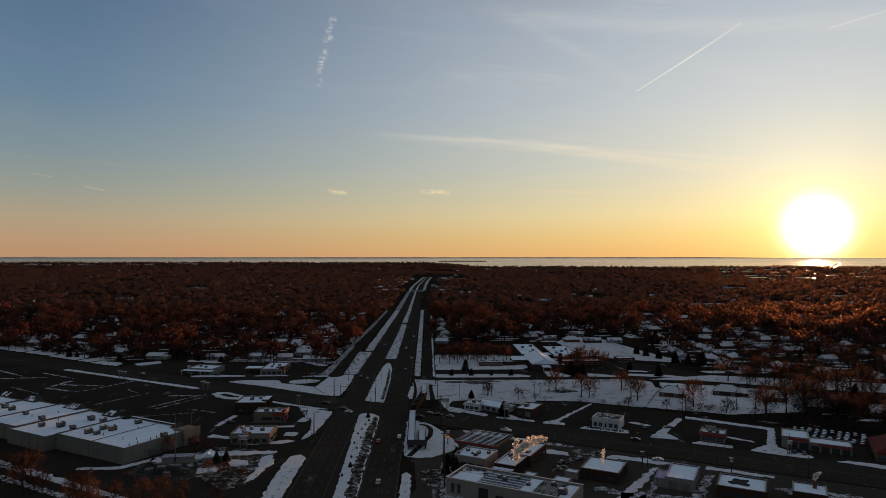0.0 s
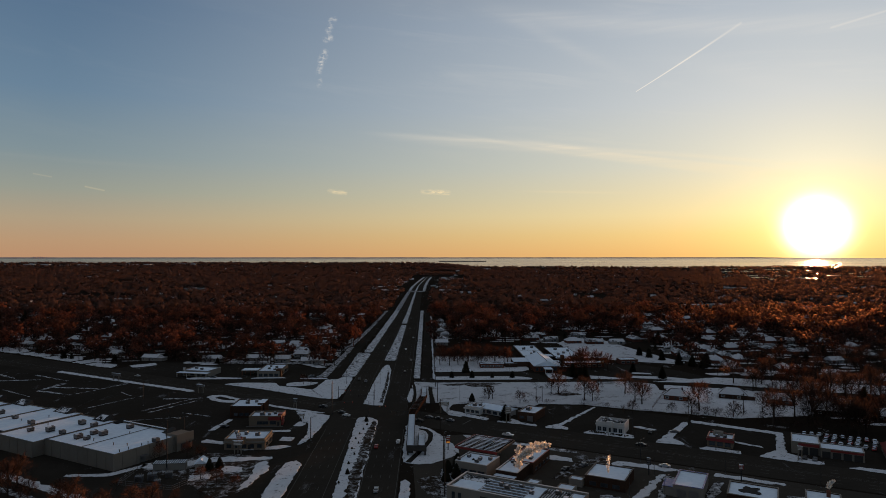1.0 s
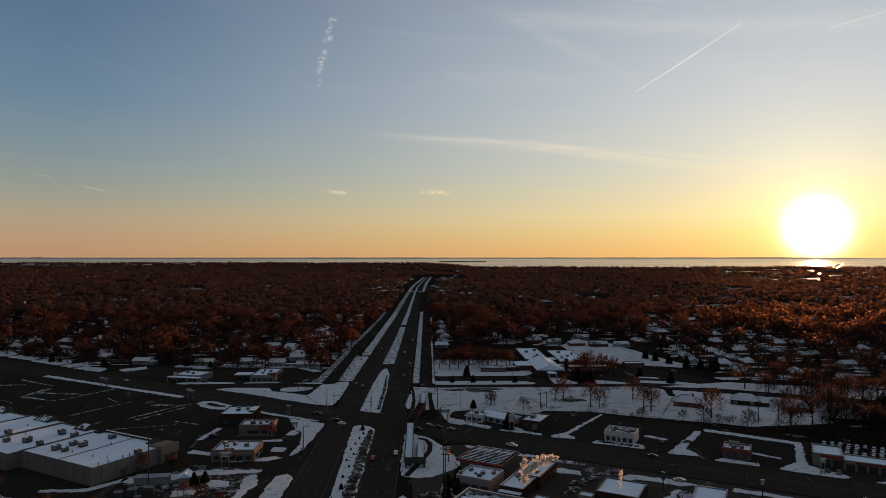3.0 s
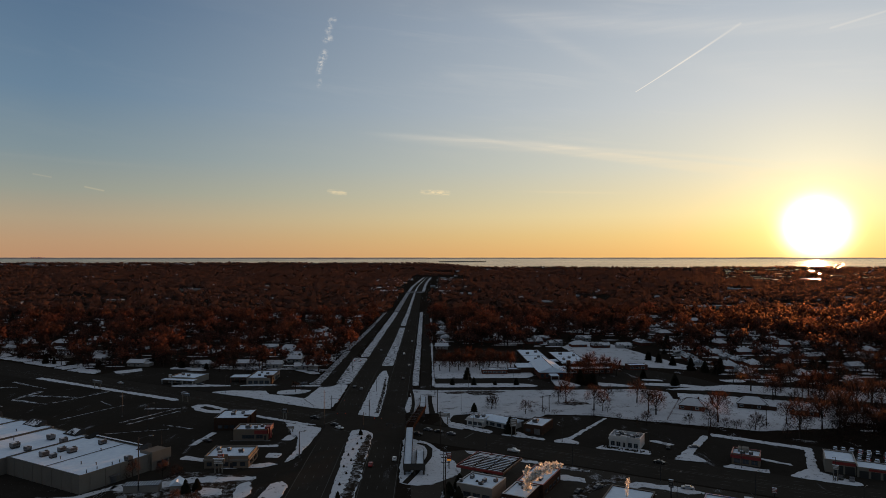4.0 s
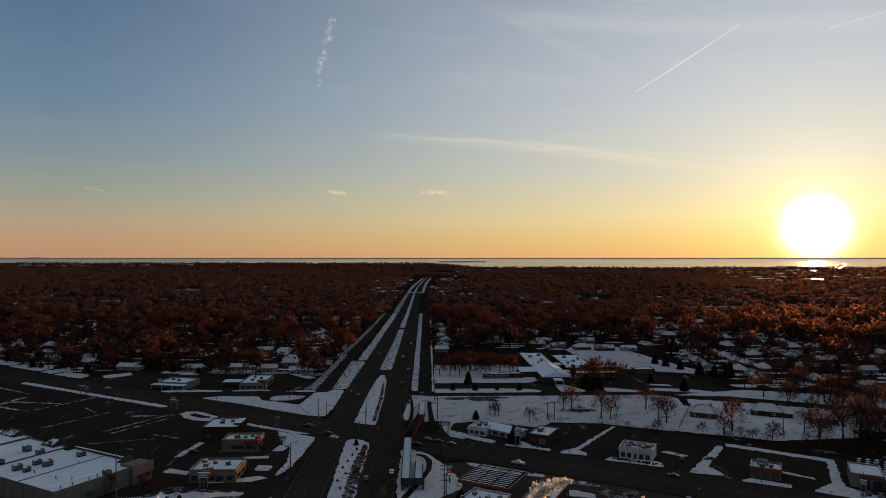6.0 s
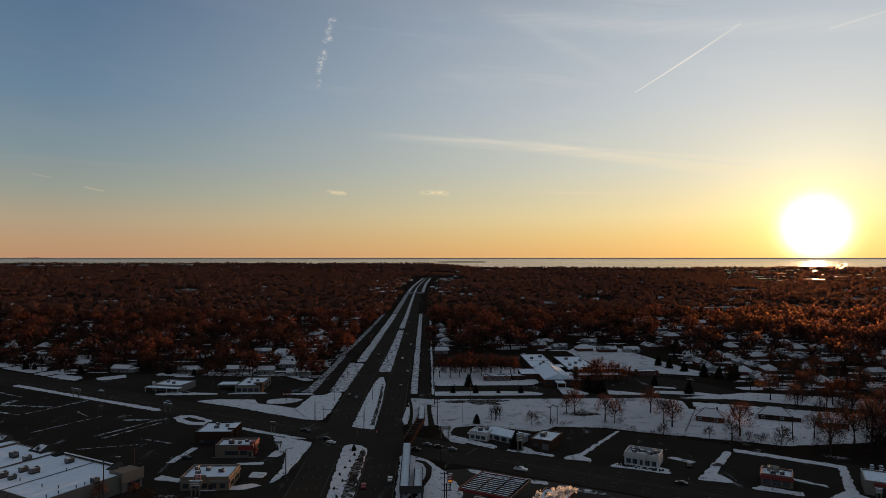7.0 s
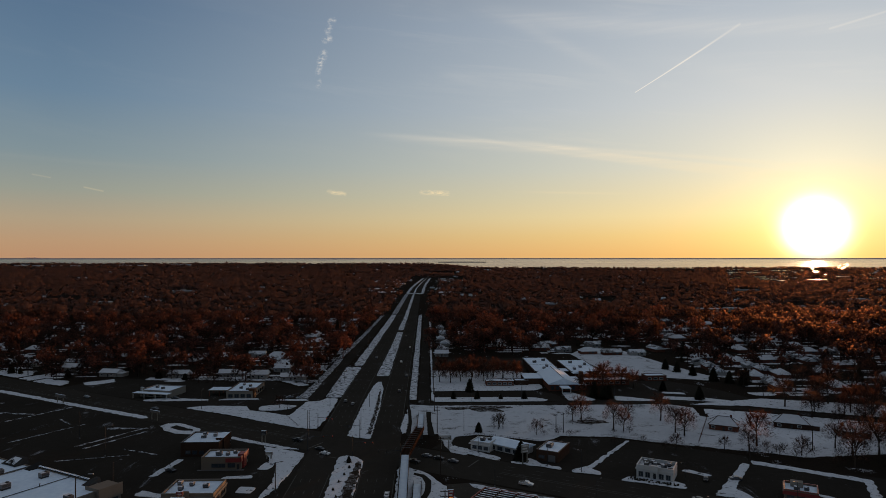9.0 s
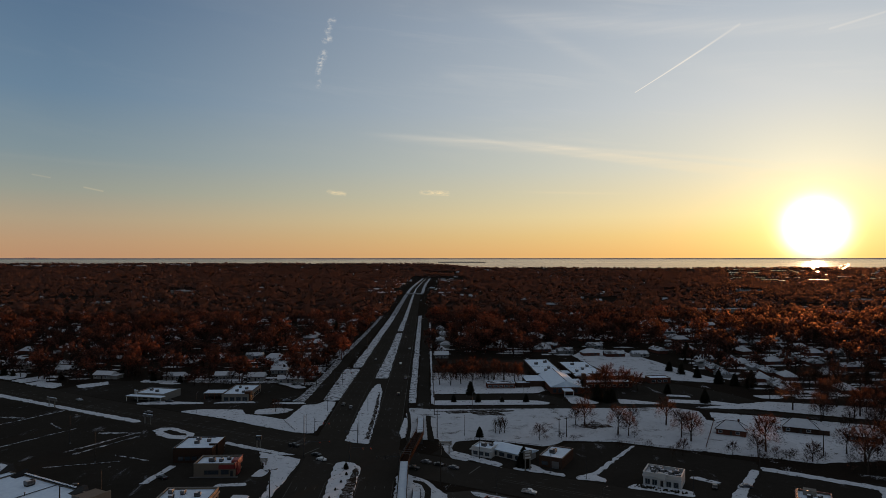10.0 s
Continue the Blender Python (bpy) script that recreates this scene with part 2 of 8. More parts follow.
def glass_like(name, colour=(0.02, 0.025, 0.03), rough=0.08):
    m, n, shader, _ = material(name)
    place = world_place(n)
    n.put(shader.inputs["Base Color"], n.mix(n.noise(place, 0.9, 2), (*colour, 1), (*[c * 2.2 for c in colour], 1)))
    shader.inputs["Roughness"].default_value = rough
    shader.inputs["Specular IOR Level"].default_value = 0.6
    return m


def glowing(name, colour, power):
    m, n, shader, _ = material(name)
    shader.inputs["Base Color"].default_value = (*colour, 1)
    shader.inputs["Emission Color"].default_value = (*colour, 1)
    shader.inputs["Emission Strength"].default_value = power
    return m


LITTER = (0.023, 0.018, 0.014)
M_GROUND = snow_like("yard_ground", LITTER, 0.60, 0.64, 0.08, 0.80)
M_SNOW = snow_like("lying_snow", (0.03, 0.026, 0.02), 0.37, 0.45, 0.45, 0.72)
M_WORN = snow_like("worn_verge_snow", (0.03, 0.026, 0.02), 0.40, 0.54, 0.35, 0.74)
M_FIELD = snow_like("field_snow", (0.07, 0.06, 0.05), 0.36, 0.47, 0.12, 0.64)
M_BRUSH = snow_like("rough_grass", (0.035, 0.027, 0.02), 0.48, 0.66, 0.35, 0.62)
M_PATCHY = snow_like("patchy_snow", (0.024, 0.02, 0.017), 0.42, 0.60, 0.45, 0.72)
# Roof snow gets an extra share of painted-in sky blue.
M_ROOFSNOW = snow_like("roof_snow", (0.08, 0.075, 0.07), 0.22, 0.32, 0.16, 0.93, 0.07)
M_THINROOF = snow_like("thin_roof_snow", (0.03, 0.028, 0.027), 0.46, 0.53, 0.25, 0.84)
M_ROAD = asphalt_like("road_asphalt", 0.037, 0.5, 0.2)
M_LOT = asphalt_like("lot_asphalt", 0.030, 0.6, 0.45)
M_LOTSNOW = asphalt_like("slushy_asphalt", 0.052, 0.6, 0.9)
M_PAINT = plain("road_paint", (0.09, 0.085, 0.075), 0.7, 0, 0.6, 0.8)
M_KERB = plain("kerb_concrete", (0.13, 0.125, 0.12), 0.85, 0, 0.4, 1)
M_CONC = plain("concrete_block", (0.165, 0.148, 0.125), 0.85, 0, 0.3, 0.5)
M_TAN = plain("tan_render", (0.16, 0.128, 0.098), 0.8, 0, 0.3, 0.6, 0.12)
M_CREAM = plain("cream_render", (0.20, 0.183, 0.16), 0.8, 0, 0.25, 0.6, 0.1)
M_WHITE = plain("white_paint", (0.48, 0.47, 0.46), 0.6, 0, 0.25, 0.8)
M_BRICK = plain("red_brick", (0.10, 0.042, 0.03), 0.85, 0, 0.4, 1.5, 0.25)
M_BROWN = plain("brown_brick", (0.05, 0.03, 0.022), 0.85, 0, 0.4, 1.2, 0.2)
M_BRIDGE = plain("weathered_bridge_concrete", (0.055, 0.05, 0.046), 0.85, 0, 0.4, 0.8)
M_RUST = plain("rusty_steel_plate", (0.030, 0.017, 0.012), 0.8, 0, 0.4, 1.0)
M_DARK = plain("dark_metal", (0.035, 0.035, 0.037), 0.5, 0.6, 0.3, 2)
M_STEEL = plain("galvanised_steel", (0.16, 0.16, 0.165), 0.45, 0.7, 0.35, 1.5)
M_RED = plain("red_panel", (0.17, 0.014, 0.014), 0.5, 0, 0.25, 1)
M_REDROOF = plain("red_metal_roof", (0.10, 0.013, 0.011), 0.7, 0, 0.3, 0.8)
M_ORANGE = plain("rust_orange_panel", (0.07, 0.034, 0.02), 0.6, 0, 0.3, 1)
M_BLUE = plain("blue_panel", (0.04, 0.08, 0.25), 0.5, 0, 0.25, 1)
M_GREYROOF = plain("grey_shingle", (0.04, 0.039, 0.038), 0.9, 0, 0.4, 1.5, 0.3)
M_SIDING = plain("pale_siding", (0.20, 0.19, 0.18), 0.75, 0, 0.3, 0.8, 0.4)
M_WOOD = plain("weathered_pole", (0.04, 0.032, 0.026), 0.9, 0, 0.4, 2)
M_BARK = plain("bark", (0.04, 0.03, 0.024), 0.95, 0, 0.5, 3, 0.3)
M_TYRE = plain("tyre_rubber", (0.02, 0.02, 0.02), 0.9)
# Pale violet base colour stands in for the haze over the lake.
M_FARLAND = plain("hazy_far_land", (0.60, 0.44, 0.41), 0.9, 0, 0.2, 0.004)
M_TIN = plain("icy_tin_roof", (0.55, 0.55, 0.55), 0.2, 0.9, 0.2, 0.2)
M_GLASS = glass_like("window_glass")
M_TWIG = twig_like("bare_twigs", (0.034, 0.023, 0.020), (0.13, 0.066, 0.048), 0.65, 0.5, 0.08)
# Far crowns are lighter than near ones: distance haze put into their colour.
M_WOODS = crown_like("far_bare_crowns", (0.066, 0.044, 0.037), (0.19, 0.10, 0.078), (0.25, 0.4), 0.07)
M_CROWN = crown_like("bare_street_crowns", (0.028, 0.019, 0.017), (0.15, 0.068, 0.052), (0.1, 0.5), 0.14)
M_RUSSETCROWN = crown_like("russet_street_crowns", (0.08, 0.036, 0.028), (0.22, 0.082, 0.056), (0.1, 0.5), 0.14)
M_RUSSET = twig_like("russet_leaves", (0.085, 0.036, 0.024), (0.15, 0.056, 0.032))
M_FIR = twig_like("fir_needles", (0.011, 0.012, 0.009), (0.026, 0.025, 0.017), 0.15, 0.05)
M_REED = twig_like("dry_grass", (0.06, 0.045, 0.03), (0.11, 0.08, 0.05), 0.4)
CAR_PAINTS = [plain(k + "_car_paint", c, 0.3, 0.3, 0.1) for k, c in (("white", (0.6, 0.6, 0.6)), ("silver", (0.3, 0.31, 0.32)), ("black", (0.02, 0.02, 0.022)), ("red", (0.25, 0.02, 0.02)), ("grey", (0.1, 0.1, 0.11)))]
M_LAMP_RED = glowing("red_light", (1.0, 0.06, 0.02), 0.22)
M_LAMP_AMBER = glowing("amber_light", (1.0, 0.38, 0.06), 0.28)


def water_like():
    m, n, shader, _ = material("lake_water")
    place = n.vec("MULTIPLY", world_place(n), (0.2, 1.0, 1.0))
    shader.inputs["Base Color"].default_value = (0.52, 0.42, 0.34, 1)
    shader.inputs["Metallic"].default_value = 0.9
    shader.inputs["Specular Tint"].default_value = (1.0, 0.82, 0.64, 1)
    n.put(shader.inputs["Roughness"], n.math("ADD", n.math("MULTIPLY", n.noise(place, 0.004, 3), 0.22), 0.12))
    bumped(n, shader, n.noise(place, 0.05, 4), 0.10, 1.0)
    return m


M_WATER = water_like()


def steam_like():
    m, n, shader, out = material("steam")
    place = world_place(n)
    soft = n.span(n.noise(place, 1.6, 5, 0.65, 1.0), 0.32, 0.62, 0.0, 0.72)
    fluff = n.add("ShaderNodeBsdfTranslucent")
    fluff.inputs[0].default_value = (0.94, 0.92, 0.88, 1)
    shader.inputs["Base Color"].default_value = (0.94, 0.92, 0.88, 1)
    shader.inputs["Roughness"].default_value = 1.0
    body = n.add("ShaderNodeMixShader")
    body.inputs[0].default_value = 0.75
    n.put(body.inputs[1], shader.outputs[0])
    n.put(body.inputs[2], fluff.outputs[0])
    clear = n.add("ShaderNodeBsdfTransparent")
    mixed = n.add("ShaderNodeMixShader")
    n.put(mixed.inputs[0], soft)
    n.put(mixed.inputs[1], clear.outputs[0])
    # Droplets throw most of the light forwards.
    ahead = n.add("ShaderNodeBsdfRefraction")
    ahead.inputs["Color"].default_value = (0.95, 0.93, 0.9, 1)
    ahead.inputs["Roughness"].default_value, ahead.inputs["IOR"].default_value = 1.0, 1.1
    both = n.add("ShaderNodeMixShader")
    both.inputs[0].default_value = 0.35
    n.put(both.inputs[1], body.outputs[0])
    n.put(both.inputs[2], ahead.outputs[0])
    n.put(mixed.inputs[2], both.outputs[0])
    n.put(out.inputs[0], mixed.outputs[0])
    return m


M_STEAM = steam_like()

# ---- shared building blocks ----
from mathutils.geometry import tessellate_polygon

TURN = -29.5  # the cross street and the shops along it stand turned against the highway
_c, _s = math.cos(radians(29.5)), math.sin(radians(29.5))


def xy(u, v):
    """From the cross street's own axes (u along it, v across it) to the world's."""
    return (u * _c + v * _s, -u * _s + v * _c)


def rise(y):
    """The land lifts very gently towards the lake."""
    return 0.0 if y < 1800 else 6.15e-6 * (min(y, 4960) - 1800) ** 2


def link(name, mesh, mat, parent=None, label="", smooth=False):
    mesh.materials.append(mat)
    if smooth:
        mesh.polygons.foreach_set("use_smooth", [True] * len(mesh.polygons))
    ob = new(name, mesh)
    if parent is not None:
        ob.parent = parent
    if label:
        tagged(ob, label)
    return ob


def part(name, bm, mat, parent=None, label="", smooth=False):
    mesh = bpy.data.meshes.new(name)
    bmesh.ops.recalc_face_normals(bm, faces=bm.faces)
    bm.to_mesh(mesh)
    bm.free()
    return link(name, mesh, mat, parent, label, smooth)


def raw(name, verts, faces, mat, parent=None, label=""):
    mesh = bpy.data.meshes.new(name)
    mesh.from_pydata(verts, [], faces)
    mesh.update()
    return link(name, mesh, mat, parent, label)


def thing(name, place, rz, label, category, group="", kind=""):
    ob = new(name)
    ob.empty_display_size = 0.5
    ob.matrix_world = pose(*place, 0, 0, rz)
    return tagged(ob, label, category, group, kind)


def box(bm, x0, x1, y0, y1, z0, z1, bevel=0.0):
    made = bmesh.ops.create_cube(bm, size=1.0, matrix=Matrix.LocRotScale(((x0 + x1) / 2, (y0 + y1) / 2, (z0 + z1) / 2), None, (x1 - x0, y1 - y0, z1 - z0)))
    if bevel:
        edges = list({e for v in made["verts"] for e in v.link_edges})
        bmesh.ops.bevel(bm, geom=edges, offset=bevel, segments=1, affect="EDGES", profile=0.5)
    return bm


def boxes(*rows, bevel=0.0):
    bm = bmesh.new()
    for row in rows:
        box(bm, *row, bevel=bevel)
    return bm


def rod(bm, a, b, r0, r1, sides=8):
    a, b = Vector(a), Vector(b)
    way = b - a
    m = Matrix.Translation((a + b) / 2) @ way.to_track_quat("Z", "Y").to_matrix().to_4x4()
    bmesh.ops.create_cone(bm, cap_ends=True, segments=sides, radius1=r0, radius2=r1, depth=way.length, matrix=m)
    return bm


def rods(*rows, sides=8):
    bm = bmesh.new()
    for a, b, r0, r1 in rows:
        rod(bm, a, b, r0, r1, sides)
    return bm


def smooth_outline(points, step=2.0, round_off=True):
    """A closed outline with rounded corners, cut into short pieces."""
    pts = [Vector((p[0], p[1], 0)) for p in points]
    out = []
    count = len(pts)
    for i in range(count):
        p0, p1, p2, p3 = pts[i - 1], pts[i], pts[(i + 1) % count], pts[(i + 2) % count]
        size = (p2 - p1).length
        n = max(1, min(160, int(size / step)))
        for k in range(n):
            t = k / n
            straight = p1.lerp(p2, t)
            if round_off:
                # Cut each corner by a small arc.
                reach = min(4.0, size * 0.3)
                a, b = t * size, (1 - t) * size
                if a < reach:
                    q = p1 + (p0 - p1).normalized() * min(reach, (p0 - p1).length * 0.3)
                    straight = straight.lerp((p1 + (p1 + (p2 - p1).normalized() * reach)) / 2 * 0.5 + (q + p1) / 2 * 0.5, 0.6 * (1 - a / reach))
                elif b < reach:
                    q = p2 + (p3 - p2).normalized() * min(reach, (p3 - p2).length * 0.3)
                    straight = straight.lerp((p2 + (p2 + (p1 - p2).normalized() * reach)) / 2 * 0.5 + (q + p2) / 2 * 0.5, 0.6 * (1 - b / reach))
            out.append(straight)
    return out


def slab(name, points, z0, z1, mat, label, step=2.0, ragged=0.0, inset=0.15, round_off=True, cat="", kind="structure", parent=None):
    """A low flat-topped body on the ground: paving, or a bed of snow with a worn, uneven edge."""
    ring = smooth_outline(points, min(step, 1.3) if ragged and step < 5 else step, round_off)
    area = sum(a.x * b.y - b.x * a.y for a, b in zip(ring, ring[1:] + ring[:1]))
    if area < 0:
        ring.reverse()
    count = len(ring)
    sides = []
    for i, p in enumerate(ring):
        along = (ring[(i + 1) % count] - ring[i - 1]).normalized()
        sides.append(Vector((-along.y, along.x, 0)))
    if ragged:
        ring = [p + s * ragged * (noise.noise(p * 0.32) * 1.8 + noise.noise(p * 1.1) * 1.1 + noise.noise(p * 2.7) * 0.6) for p, s in zip(ring, sides)]
    bm = bmesh.new()
    low = [bm.verts.new((p.x, p.y, z0 + rise(p.y))) for p in ring]
    high = [bm.verts.new((*(p + s * inset).xy, z1 + rise(p.y))) for p, s in zip(ring, sides)]
    for i in range(count):
        bm.faces.new((low[i], low[(i + 1) % count], high[(i + 1) % count], high[i]))
    for tri in tessellate_polygon([[v.co.xy.to_3d() for v in high]]):
        bm.faces.new([high[i] for i in tri])
    ob = part(name, bm, mat, parent)
    return tagged(ob, label, cat, kind=kind)


def turned(points):
    return [xy(*p) for p in points]


# ---- ground, lake, roads ----
def make_ground():
    ys = [-1600, -800, -300, 0, 150, 300, 500, 800, 1200, 1800] + [1800 + 150 * k for k in range(1, 20)]
    xs = [-4800, -3600, -2600, -1800, -1200, -700, -350, -100, 100, 350, 700, 1200, 1800, 2600, 3600, 4800]
    verts = [(x, y, rise(y)) for y in ys for x in xs]
    w = len(xs)
    faces = [(j * w + i, j * w + i + 1, (j + 1) * w + i + 1, (j + 1) * w + i) for j in range(len(ys) - 1) for i in range(w - 1)]
    tagged(raw("ground", verts, faces, M_GROUND), "dark leaf-strewn ground with patchy old snow", "ground", kind="structure")


def coast(x):
    """How far north the shore lies."""
    t = max(0.0, min(1.0, (x + 60) / 420))
    t = t * t * (3 - 2 * t)
    return 4150 - 680 * t + 40 * math.sin(x * 0.004) + 18 * math.sin(x * 0.013)


def make_lake():
    xs = [-5200 + 100 * k for k in range(105)]
    verts, faces = [], []
    for x in xs:
        for k in range(9):
            y = coast(x) + (4960 - coast(x)) * k / 8
            verts.append((x, y, rise(y) + 0.5))
    for i in range(len(xs) - 1):
        for k in range(8):
            a = i * 9 + k
            faces.append((a, a + 9, a + 10, a + 1))
    tagged(raw("water", verts, faces, M_WATER), "calm wide lake on the horizon at sunrise", "lake", kind="structure")


def make_far_shore():
    """The low land across the lake, with the skyline of a far city, both coloured as if in haze, and a thin spit of
    land.
    """
    g = random.Random(23)
    verts, faces = [], []
    z = rise(4960)
    xs = [-4700 + 47 * k for k in range(201)]
    for x in xs:
        top = 5.5 + 2.2 * noise.noise(Vector((x * 0.0021, 0, 1))) + 1.2 * noise.noise(Vector((x * 0.011, 4, 1)))
        verts += [(x, 4930, z), (x, 4945, z + max(2.5, top)), (x, 4960, z)]
    for k in range(len(xs) - 1):
        a = 3 * k
        faces += [(a, a + 3, a + 4, a + 1), (a + 1, a + 4, a + 5, a + 2)]
    tagged(raw("far_shore", verts, faces, M_FARLAND), "low land across the lake, haze painted in as pale violet", "far shore", kind="structure")
    for base, count in ((-3330, 5), (-2990, 7), (-2860, 3)):
        for k in range(count):
            x, w, h = base + 16 * k + g.uniform(-4, 4), g.uniform(3, 5), g.uniform(5, 13)
            ob = thing("tower_block", (x, 4952, z), 0, "tiny tower of a far city skyline in a painted haze tint", "tower", "far skyline")
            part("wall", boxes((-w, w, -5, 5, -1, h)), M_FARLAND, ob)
    slab("spit", [(80, 4340), (180, 4335), (320, 4338), (405, 4345), (300, 4360), (160, 4362)], -1, 5.0, M_CONC, "thin wooded spit of land in the lake", 25, 3.0, 6.0, True, "spit")


make_ground()
make_lake()
make_far_shore()

# The highway's edges, from south to north: y, west kerb, median west, median east, east kerb.
ROAD = [(-400, -50, -36.5, -25, -11), (450, -50, -36.5, -25, -11), (660, -46, -32.5, -24.5, -11), (980, -41, -30, -24, -11), (1500, -37, -28.5, -23.5, -11),
        (1750, -33, -25, -22, -9), (2050, -22, -15, -12, -2), (2500, 0, 6, 8, 16)]


def road_at(y):
    for a, b in zip(ROAD, ROAD[1:]):
        if y <= b[0]:
            t = (y - a[0]) / (b[0] - a[0])
            return [p + (q - p) * t for p, q in zip(a, b)]
    return list(ROAD[-1])


def strip(y0, y1, left, right, z, step=40):
    """A ribbon of ground between two edges that follow the highway."""
    ys = [y0 + (y1 - y0) * k / max(1, int((y1 - y0) / step)) for k in range(max(1, int((y1 - y0) / step)) + 1)]
    return [(left(road_at(y)), y) for y in ys] + [(right(road_at(y)), y) for y in reversed(ys)]


slab("road", strip(-400, 2500, lambda r: r[1], lambda r: r[4], 0), -0.3, 0.08, M_ROAD, "worn grey divided highway with faint lane lines", 40, 0, 0.0, False, "road")
slab("road", turned([(-1500, 281), (-700, 281), (-218, 281), (600, 279), (600, 305), (-240, 307), (-440, 310), (-620, 316), (-700, 320), (-1500, 330)]), -0.3, 0.10, M_ROAD, "wide dark cross street with worn lanes", 30, 0, 0.0, False, "road")


def edge_y(x, v):
    return (v - x * _s) / _c


MEDIAN = "snow-covered grass median between the carriageways"
slab("median", [(-32, -300), (-32.4, 180), (-33.6, 235), (-35.2, 295), (-36.5, 341), (-33, 343.5), (-28, 341), (-25, 336), (-25, -300)], 0.0, 0.30, M_SNOW, MEDIAN, 3, 0.35, 0.25, True, "median")
slab("median", [(-36.5, 373), (-35.2, 450), (-33.5, 490), (-31.5, 502), (-29, 502), (-26.5, 480), (-25, 430), (-25, 368), (-31, 370)], 0.0, 0.30, M_SNOW, MEDIAN, 3, 0.35, 0.25, True, "median")
slab("median", strip(522, 780, lambda r: r[2] + 0.6, lambda r: r[3] - 0.4, 0), 0.0, 0.30, M_WORN, MEDIAN, 6, 0.35, 0.25, True, "median")
BRUSH = "strip of rough brown grass and thin snow along the median"
slab("verge", [(-29.2, -300), (-29.2, 200), (-30.0, 260), (-29.6, 312), (-27.6, 336), (-25.4, 334), (-25.3, 200), (-25.3, -300)], 0.1, 0.36, M_BRUSH, BRUSH, 2, 0.7, 0.2, True, "verge")
slab("verge", [(-27.4, 376), (-27.8, 430), (-28.8, 478), (-27.2, 476), (-25.6, 430), (-25.4, 374)], 0.1, 0.36, M_BRUSH, BRUSH, 2, 0.6, 0.2, True, "verge")
slab("median", strip(800, 1480, lambda r: r[2] + 0.6, lambda r: r[3] - 0.4, 0), 0.0, 0.30, M_WORN, MEDIAN, 12, 0.5, 0.25, True, "median")
slab("median", strip(1530, 2400, lambda r: r[2] + 0.3, lambda r: r[3] - 0.3, 0), 0.0, 0.30, M_SNOW, MEDIAN, 14, 0.5, 0.25, True, "median")
for x0, y0, w, d in ((-118, 1540, 52, 70), (14, 1530, 60, 60), (-150, 1700, 70, 60), (22, 1680, 70, 90), (-140, 1900, 60, 110), (34, 1920, 80, 90), (-170, 2150, 90, 120), (40, 2160, 90, 120)):
    slab("verge", [(x0, y0), (x0 + w, y0 + 8), (x0 + w * 0.94, y0 + d), (x0 + w * 0.1, y0 + d * 0.9)], 0.05, 0.2, M_SNOW, "snowy lots beside a far crossing", 12, 2.0, 0.2, True, "verge")
slab("verge", [(-44, 1500), (-36, 1496), (-24, 1500), (-12, 1496), (-4, 1502), (-6, 1516), (-22, 1512), (-40, 1518)], 0.05, 0.22, M_SNOW, "snow across a far crossing", 6, 0.8, 0.25, True, "verge")

for ring in (strip(1530, 2400, lambda r: r[1] - 8, lambda r: r[1] - 1.0, 0), strip(1530, 2400, lambda r: r[4] + 1.0, lambda r: r[4] + 8, 0)):
    slab("verge", ring, 0.05, 0.26, M_WORN, "snowy verge along the far highway", 14, 0.8, 0.25, True, "verge")

# Paved lots.
LOT = "dark car park asphalt with smears of old snow"
slab("parking_lot", turned([(-640, 120), (-640, 281.5), (-216, 281.5), (-150, 165), (-150, 120)]), -0.3, 0.04, M_LOT, LOT, 30, 0, 0, False, "car park")
slab("parking_lot", turned([(-157, 262), (-136, 279.5), (90, 278.5), (90, 170), (-112, 170), (-118, 200)]), -0.3, 0.04, M_LOTSNOW, "slushy car park asphalt behind low shops", 20, 0, 0, False, "car park")
slab("parking_lot", turned([(-171, 308.5), (-171, 331), (-160, 334.5), (-126, 337), (-124, 352), (-105, 362), (-48, 362), (-46, 351), (-3, 356), (40, 352), (40, 304)]), -0.3, 0.045, M_LOT, LOT, 20, 0, 0, False, "car park")
slab("parking_lot", turned([(-445, 310.5), (-445, 345), (-395, 368), (-345, 392), (-300, 380), (-272, 352), (-250, 330), (-246, 307.5), (-360, 310)]), -0.3, 0.04, M_LOT, LOT, 20, 0, 0, False, "car park")
slab("road", [(-69, 428), (-60.5, 428), (-59.5, 560), (-55, 760), (-50, 1000), (-58, 1000), (-62, 760), (-68, 560)], -0.2, 0.06, M_LOT, "narrow service road beside the highway", 20, 0, 0, False, "road")
slab("road", [(-4, 446), (3.5, 440), (140, 440.5), (142, 434), (3, 433), (-3, 436)], -0.2, 0.06, M_LOT, "side road past a snowy field", 10, 0, 0, False, "road")
slab("road", [(139, 440.5), (180, 424), (250, 392), (330, 366), (328, 361), (246, 386), (176, 418), (139, 434.5)], -0.2, 0.062, M_LOT, "narrow residential road past brick houses", 10, 0, 0, True, "road")
slab("road", [(-4, 440), (3, 440), (3.5, 700), (4, 1000), (-2, 1000), (-3, 700)], -0.2, 0.064, M_LOT, "narrow side street beside the highway", 20, 0, 0, False, "road")
slab("parking_lot", [(6, 598), (82, 598), (76, 548), (72, 530), (66, 540), (6, 545)], -0.2, 0.05, M_LOT, "church car park", 10, 0, 0, False, "car park")
slab("parking_lot", [(6, 455), (50, 455), (72, 444), (80, 440), (84, 440), (80, 462), (70, 470), (6, 469)], -0.2, 0.055, M_LOT, "church driveway", 5, 0, 0, True, "driveway")
